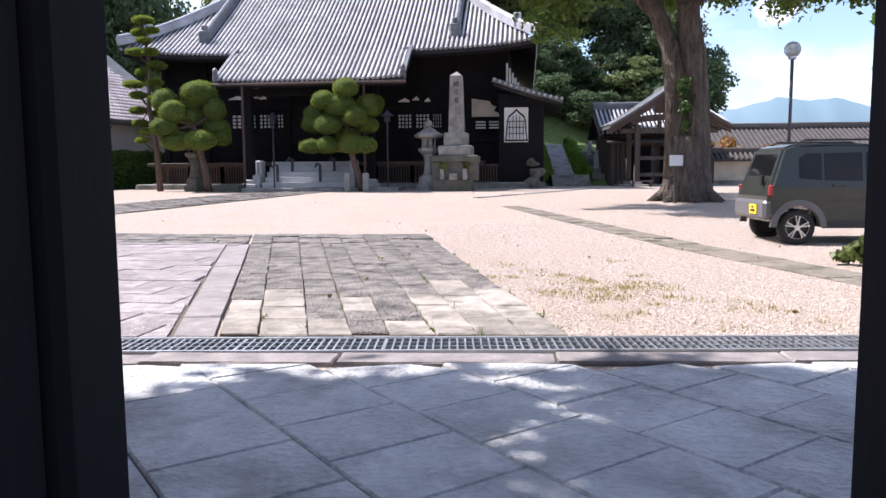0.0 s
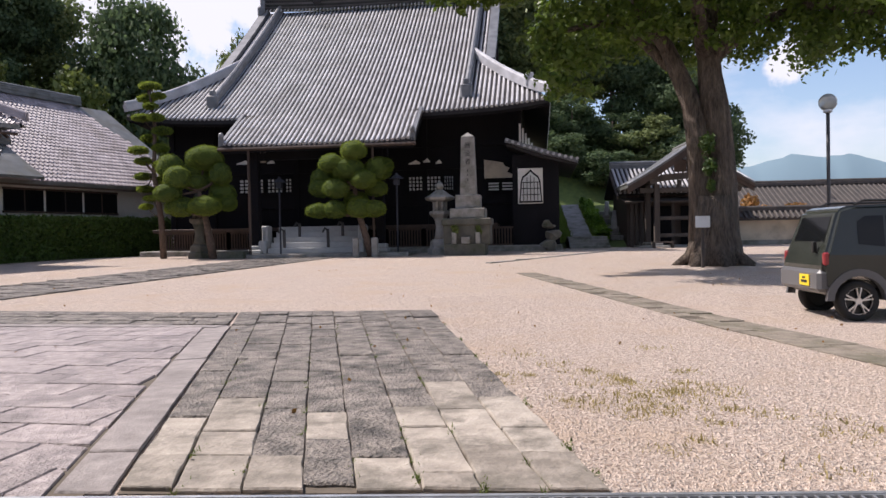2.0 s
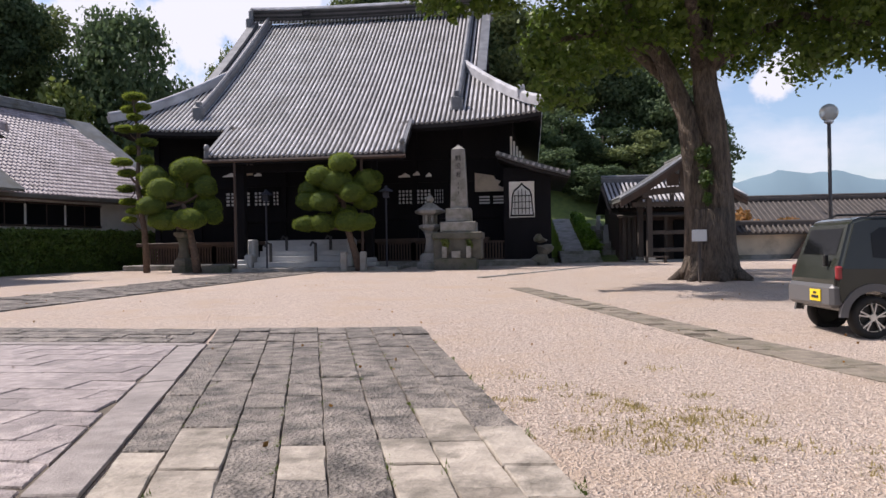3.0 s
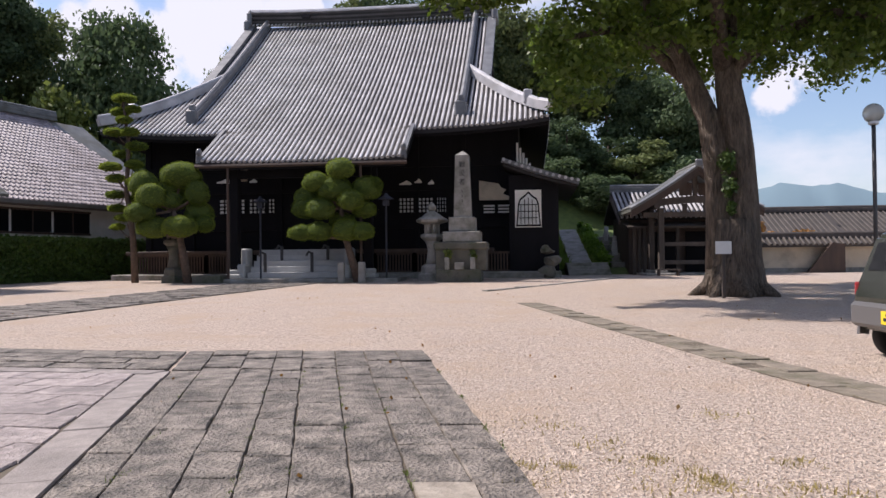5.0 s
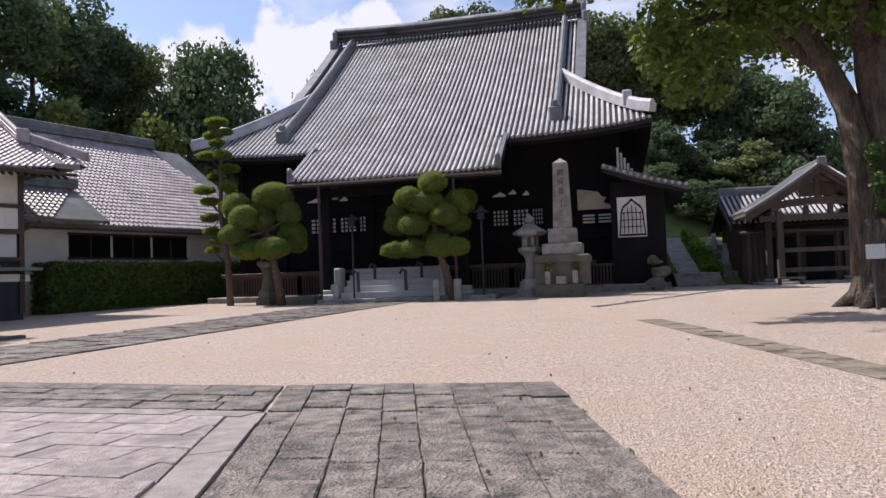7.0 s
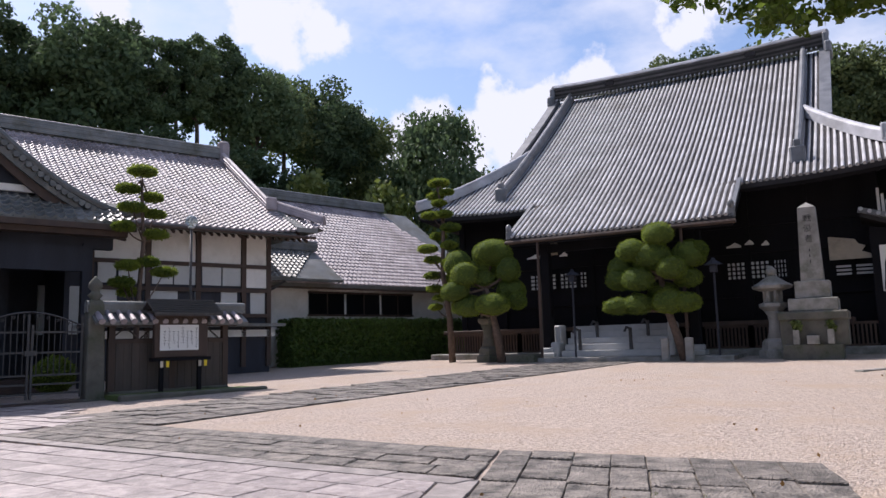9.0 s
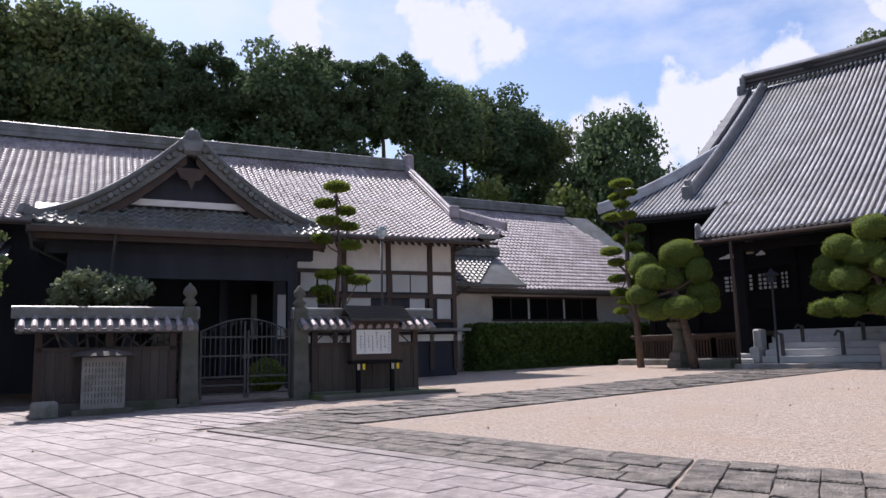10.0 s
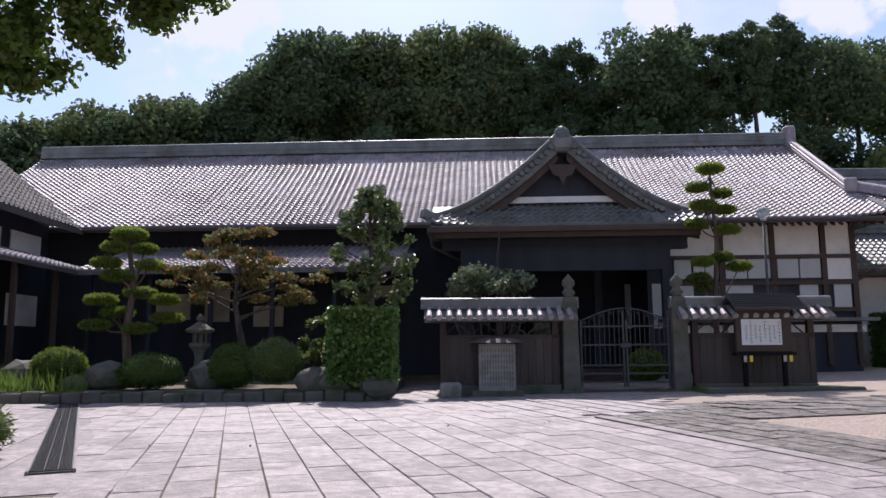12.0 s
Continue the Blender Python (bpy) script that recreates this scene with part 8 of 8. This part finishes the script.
def paved(name, label, corners, cols, length, pick, seed, gap=0.004, rise=0.03, th=0.12, along=True, smooth=False):
    """Slabs laid in strips between two edges; each strip is cut at its own uneven lengths."""
    rng = random.Random(seed)
    worn = None if smooth else rng
    A, B2, C, D = corners
    cx, cy = sum(p[0] for p in corners) / 4, sum(p[1] for p in corners) / 4
    T = thing(name, (cx, cy, gz(cx, cy)), 0, label, "paving", kind="structure")
    bed = bmesh.new()
    n = 12
    grid = [[bed.verts.new((*(p := lerp2(A, B2, C, D, i / n, j / n)), gz(*p) + 0.006)) for j in range(n + 1)] for i in range(n + 1)]
    for i in range(n):
        for j in range(n):
            bed.faces.new((grid[i][j], grid[i + 1][j], grid[i + 1][j + 1], grid[i][j + 1]))
    part("joints", bed, M_JOINT, T)
    long = math.hypot(D[0] - A[0], D[1] - A[1]) if along else math.hypot(B2[0] - A[0], B2[1] - A[1])
    cuts_s = [0.0]
    while len(cuts_s) < cols:
        cuts_s.append((len(cuts_s) + rng.uniform(-0.12, 0.12)) / cols)
    cuts_s.append(1.0)
    for k in range(cols):
        s0, s1 = cuts_s[k], cuts_s[k + 1]
        t = -rng.uniform(0, 0.8) * length / long
        while t < 1:
            t1 = t + length / long * rng.uniform(0.6, 1.35)
            a, b = max(t, 0.0), min(t1, 1.0)
            if 1 - b < 0.25 * length / long:
                b = t1 = 1.0
            if b - a > 0.02:
                g = gap
                if along:
                    q = [lerp2(A, B2, C, D, s, u) for s, u in ((s0, a), (s1, a), (s1, b), (s0, b))]
                else:
                    q = [lerp2(A, B2, C, D, u, s) for s, u in ((s0, a), (s0, b), (s1, b), (s1, a))]
                c = (sum(p[0] for p in q) / 4, sum(p[1] for p in q) / 4)
                q = [(c[0] + (p[0] - c[0]) * (1 - g / max(0.15, abs(p[0] - c[0]))) + rng.uniform(-0.006, 0.006), c[1] + (p[1] - c[1]) * (1 - g / max(0.15, abs(p[1] - c[1]))) + rng.uniform(-0.006, 0.006)) for p in q]
                quad_slab("slab", q, gz(*c) + rise + rng.uniform(-0.006, 0.006), th, pick(c, rng), T, worn)
            t = t1
    return T


dark_or_pale = lambda c, r: M_SLAB_PALE if r.random() < max(0.0, min(0.92, (10.7 - c[1]) / 1.7)) and c[0] > -1.6 else M_SLAB
paved("stone_paving", "worn dark stone slabs with sandy pale ones at the near end", ((-1.28, 8.12), (1.3, 8.2), (-0.45, 17.05), (-3.82, 16.95)), 8, 0.95, dark_or_pale, 1)
paved("stone_paving", "band of dark weathered slabs across the yard", ((-12.4, 16.2), (-3.42, 15.33), (-3.84, 16.92), (-12.6, 18.0)), 4, 0.95, lambda c, r: M_SLAB, 2, along=False)
paved("stone_path", "dark flagstone path running to the temple steps", ((-13.9, 18.1), (-10.6, 17.85), (-6.55, 36.9), (-9.9, 37.0)), 7, 1.05, lambda c, r: M_SLAB, 3)
paved("stone_strip", "narrow strip of flat stones set in the gravel", ((4.78, 10.0), (5.5, 10.1), (1.75, 25.6), (1.15, 25.6)), 2, 0.75, lambda c, r: M_OLDSTRIP, 4, gap=0.004, rise=0.014)
paved("kerb_line", "thin stone edging across the gravel", ((0.2, 30.6), (0.4, 30.4), (6.4, 39.4), (6.2, 39.5)), 1, 1.3, lambda c, r: M_STONE, 5, rise=0.03)
paved("drain_kerb", "stone edging before the drain", ((-6.0, 7.1), (7.0, 7.65), (7.0, 7.9), (-6.0, 7.36)), 1, 1.5, lambda c, r: M_STRIP, 6, along=False)
paved("granite_strip", "smooth granite border strip", ((-1.62, 8.1), (-1.3, 8.1), (-3.36, 15.3), (-3.68, 15.05)), 1, 1.6, lambda c, r: M_STRIP, 7, gap=0.004, smooth=True)
paved("granite_strip", "smooth granite border strip along the court", ((-12.4, 15.9), (-3.5, 15.02), (-3.4, 15.3), (-12.4, 16.18)), 1, 1.6, lambda c, r: M_STRIP, 8, gap=0.004, along=False, smooth=True)


def granite_court():
    rng = random.Random(9)
    T = thing("granite_paving", (-9, 12, 0), 0, "pale pinkish granite tiles laid in staggered courses", "paving", kind="structure")
    bm = bmesh.new()
    prism(bm, [(-26, 1.5), (-5.2, 1.5), (-5.0, 7.75), (-1.4, 7.95), (-3.6, 15.1), (-12.5, 16.0), (-12.6, 18), (-16.5, 22.0), (-26, 20)], -0.05, 0.012)
    part("joints", bm, M_JOINT, T)
    bm = bmesh.new()
    prism(bm, [(-20.3, 5.3), (-8.1, 6.5), (-8.1, 8.3), (-20.4, 7.1)], -0.045, 0.022)
    part("drain_bed", bm, M_GRANITE, T)
    rest = bmesh.new()
    W, L = 0.46, 0.92
    rot = radians(-4.5)
    for j in range(-15, 34):
        for i in range(-2, 28):
            uo = 0.0 if j % 2 else L / 2
            p = []
            for du, dv in ((0, 0), (L, 0), (L, W), (0, W)):
                x, y = -(i * L + uo + du), j * W + dv
                p.append((-1.4 + x * math.cos(rot) - y * math.sin(rot), 8.0 + x * math.sin(rot) + y * math.cos(rot)))
            c = (sum(q[0] for q in p) / 4, sum(q[1] for q in p) / 4)
            edge = -1.68 - (c[1] - 8.1) * 0.293
            far = 15.0 - (c[0] + 3.5) * 0.0966 if c[0] > -12.5 else (18.0 - (c[0] + 12.6) * 0.62 if c[0] > -16.5 else 20.4)
            if c[0] < -25.5 or c[1] > far - 0.1 or c[1] < (8.1 + (c[0] + 1.4) * 0.042 if c[0] > -5.0 else 1.8):
                continue
            if c[0] < -8.3 and abs(c[1] - 6.25 - (c[0] + 20.3) * 0.0985) < 0.42:
                continue
            if c[0] > edge + 0.45:
                continue
            p = [(min(q[0], -1.66 - (q[1] - 8.1) * 0.293), q[1]) for q in p]
            p = [(c[0] + (q[0] - c[0]) * 0.985, c[1] + (q[1] - c[1]) * 0.972) for q in p]
            z = 0.03 + rng.uniform(-0.004, 0.004) + gz(*c)
            if c[0] > -12.5 and 7.0 < c[1] < 15.6:
                quad_slab("tile", p, z, 0.08, M_GRANITE, T)
            else:
                prism(rest, p, z - 0.08, z)
    o = part("far_tiles", rest, M_GRANITE, T)
    o["kind"] = "stuff"


granite_court()


def gate_floor():
    rng = random.Random(10)
    T = thing("gate_paving", (0.6, 5, 0), 0, "blue-grey stone flags laid diagonally under the gate", "paving", kind="structure")
    part("joints", B((-6.0, 7.0, -2.0, 7.1, -0.05, 0.008)), M_JOINT, T)
    S = 0.64
    a = radians(38)
    for i in range(-14, 15):
        for j in range(-14, 15):
            off = 0.3 * S if i % 2 else 0
            q = []
            for du, dv in ((0, 0), (S, 0), (S, S * 0.8), (0, S * 0.8)):
                x, y = i * S + du, j * S * 0.8 + dv + off
                q.append((0.6 + x * math.cos(a) - y * math.sin(a), 4 + x * math.sin(a) + y * math.cos(a)))
            c = (sum(p[0] for p in q) / 4, sum(p[1] for p in q) / 4)
            if not (-5.5 < c[0] < 6.8 and 0.5 < c[1] < 7.5 + 0.042 * c[0]):
                continue
            q = [(c[0] + (p[0] - c[0]) * 0.985, c[1] + (p[1] - c[1]) * 0.985) for p in q]
            if min(p[1] - 0.042 * p[0] for p in q) > 7.2:
                continue
            q = [(p[0], min(p[1], 7.33 + 0.042 * p[0])) for p in q]
            quad_slab("flag", q, 0.03 + rng.uniform(-0.004, 0.004), 0.1, M_GATESLAB, T)


gate_floor()


def drain(name, label, a, b, w, seg, z, rail, grate, zb=0.002):
    """A row of steel gratings over a channel from a to b."""
    a, b = Vector((*a, 0)), Vector((*b, 0))
    d = (b - a).normalized()
    n = Vector((-d.y, d.x, 0))
    L = (b - a).length
    T = thing(name, ((a.x + b.x) / 2, (a.y + b.y) / 2, 0), 0, label, "drain")
    bm = bmesh.new()
    q = [a - n * w / 2, b - n * w / 2, b + n * w / 2, a + n * w / 2]
    prism(bm, [(p.x, p.y) for p in q], zb, zb + 0.01)
    part("channel", bm, M_BLACK, T)
    for s in (-1, 1):
        bm = bmesh.new()
        prism(bm, [((p).x, (p).y) for p in (a + n * s * w / 2, b + n * s * w / 2, b + n * s * (w / 2 + 0.03), a + n * s * (w / 2 + 0.03))][:: s], 0.0, z + 0.006)
        part("frame_rail", bm, rail, T)
    k = int(L / seg)
    for i in range(k):
        s0 = a + d * (i * seg + 0.005)
        s1 = a + d * ((i + 1) * seg - 0.005)
        bm = bmesh.new()
        m = int(seg / 0.055)
        for j in range(m + 1):
            c = s0 + (s1 - s0) * j / m
            bb = [c - n * (w / 2 - 0.01) - d * 0.006, c - n * (w / 2 - 0.01) + d * 0.006, c + n * (w / 2 - 0.01) + d * 0.006, c + n * (w / 2 - 0.01) - d * 0.006]
            prism(bm, [(p.x, p.y) for p in bb], zb + 0.012, z)
        for f in (-0.48, -0.16, 0.16, 0.48):
            c0, c1 = s0 + n * f * w, s1 + n * f * w
            bb = [c0 - n * 0.005, c1 - n * 0.005, c1 + n * 0.005, c0 + n * 0.005]
            prism(bm, [(p.x, p.y) for p in bb], zb + 0.012, z)
        part("grating", bm, grate, T)


drain("steel_drain", "long galvanised steel drain grating across the entrance", (-5.0, 7.62), (6.5, 8.12), 0.36, 1.0, 0.035, M_STEEL, M_STEEL)
drain("side_drain", "steel drain grating with fallen leaves beside the shrub", (-20.3, 6.3), (-9.3, 7.38), 0.42, 1.0, 0.058, M_STRIP, M_IRON, 0.032)
paved("drain_border", "granite border on both sides of the drain", ((-20.3, 5.75), (-9.2, 6.9), (-9.3, 7.86), (-20.4, 6.72)), 1, 1.2, lambda c, r: M_STRIP, 12, along=False, gap=0.004, rise=0.026, smooth=True)


def litter():
    """Fallen leaves and tufts on the gravel."""
    rng = np.random.default_rng(40)
    T = tagged(thing("grass_tufts", (2.2, 10.5, 0), 0), "sparse yellowed grass on the gravel edge", "grass", kind="stuff")
    n = 3600
    k = rng.integers(0, 46, n)
    hub = np.stack([rng.normal(1.75, 0.6, 46), rng.normal(10.5, 0.95, 46)], 1)
    c = hub[k] + rng.normal(size=(n, 2)) * rng.uniform(0.03, 0.16, 46)[k][:, None]
    c[:, 0] += (11 - c[:, 1]) * 0.25
    p = np.concatenate([c, np.zeros((n, 1))], 1)
    ok = p[:, 0] > 0.9 + (9 - p[:, 1]) * 0.2
    p = p[ok]
    n = len(p)
    h = rng.uniform(0.01, 0.035, n)[:, None]
    w = rng.normal(size=(n, 3)) * 0.004
    w[:, 2] = 0
    vv = np.stack([p - w, p + w, p + np.array([0, 0, 1]) * h + rng.normal(size=(n, 3)) * 0.015], 1).reshape(-1, 3)
    soup("blades", vv, np.arange(3 * n).reshape(-1, 3), M_DRY, T)
    T = tagged(thing("joint_grass", (0, 9.5, 0), 0), "small green and dry tufts in the paving joints", "grass", kind="stuff")
    n = 2600
    k = rng.integers(0, 60, n)
    row = rng.random(60) ** 1.6
    col = rng.integers(1, 9, 60)
    hub = np.array([lerp2((-1.28, 8.12), (1.3, 8.2), (-0.45, 17.05), (-3.82, 16.95), c / 8, r) for c, r in zip(col, row * 0.8)])
    p = np.concatenate([hub[k] + rng.normal(size=(n, 2)) * np.array([0.016, 0.07]), np.full((n, 1), 0.015)], 1)
    h = rng.uniform(0.006, 0.022, n)[:, None]
    w = rng.normal(size=(n, 3)) * 0.004
    w[:, 2] = 0
    vv = np.stack([p - w, p + w, p + np.array([0, 0, 1]) * h + rng.normal(size=(n, 3)) * 0.014], 1).reshape(-1, 3)
    soup("blades", vv, np.arange(3 * n).reshape(-1, 3), M_LEAF_BAMBOO, T)
    T = tagged(thing("fallen_leaves", (-3, 14, 0), 0), "scattered dry fallen leaves", "leaves", kind="stuff")
    n = 220
    x, y = rng.uniform(-14, 9, n), rng.uniform(8.2, 30, n)
    p = np.stack([x, y, [gz(a, b) + 0.045 for a, b in zip(x, y)]], 1)
    v, f = leaves(rng, p, np.full(n, 0.01), n, 0.03, 0.2, 0.5)
    soup("dry_leaves", v, f, M_LEAF_MAPLE, T)
    T = tagged(thing("gravel_stones", (2, 12, 0), 0), "loose pale gravel stones on the yard", "gravel", kind="stuff")
    n = 45000
    y = 8.3 + 11 * rng.random(n) ** 1.5
    x = (1.3 - (y - 8.2) * 0.19) + 0.05 + rng.random(n) * 6.5
    z = np.array([gz(a, b) for a, b in zip(x, y)])
    r = rng.uniform(0.007, 0.015, n)
    base = np.stack([x, y, z], 1)
    tet = np.array([[1, 0, -0.2], [-0.5, 0.87, -0.2], [-0.5, -0.87, -0.2], [0, 0, 0.7]])
    ang = rng.uniform(0, 6.28, n)
    co, si = np.cos(ang), np.sin(ang)
    vs = np.zeros((n, 4, 3))
    for k in range(4):
        vs[:, k, 0] = base[:, 0] + r * (tet[k, 0] * co - tet[k, 1] * si)
        vs[:, k, 1] = base[:, 1] + r * (tet[k, 0] * si + tet[k, 1] * co)
        vs[:, k, 2] = base[:, 2] + r * tet[k, 2]
    fs = (np.arange(n)[:, None, None] * 4 + np.array([[0, 1, 3], [1, 2, 3], [2, 0, 3]])[None]).reshape(-1, 3)
    soup("stones", vs.reshape(-1, 3), fs, M_STONES, T)


M_STONES = mat("pale_gravel_stone", (0.4, 0.31, 0.25), (0.68, 0.58, 0.5), 0.9, 9, 90, 0.2, island=1.2)
litter()
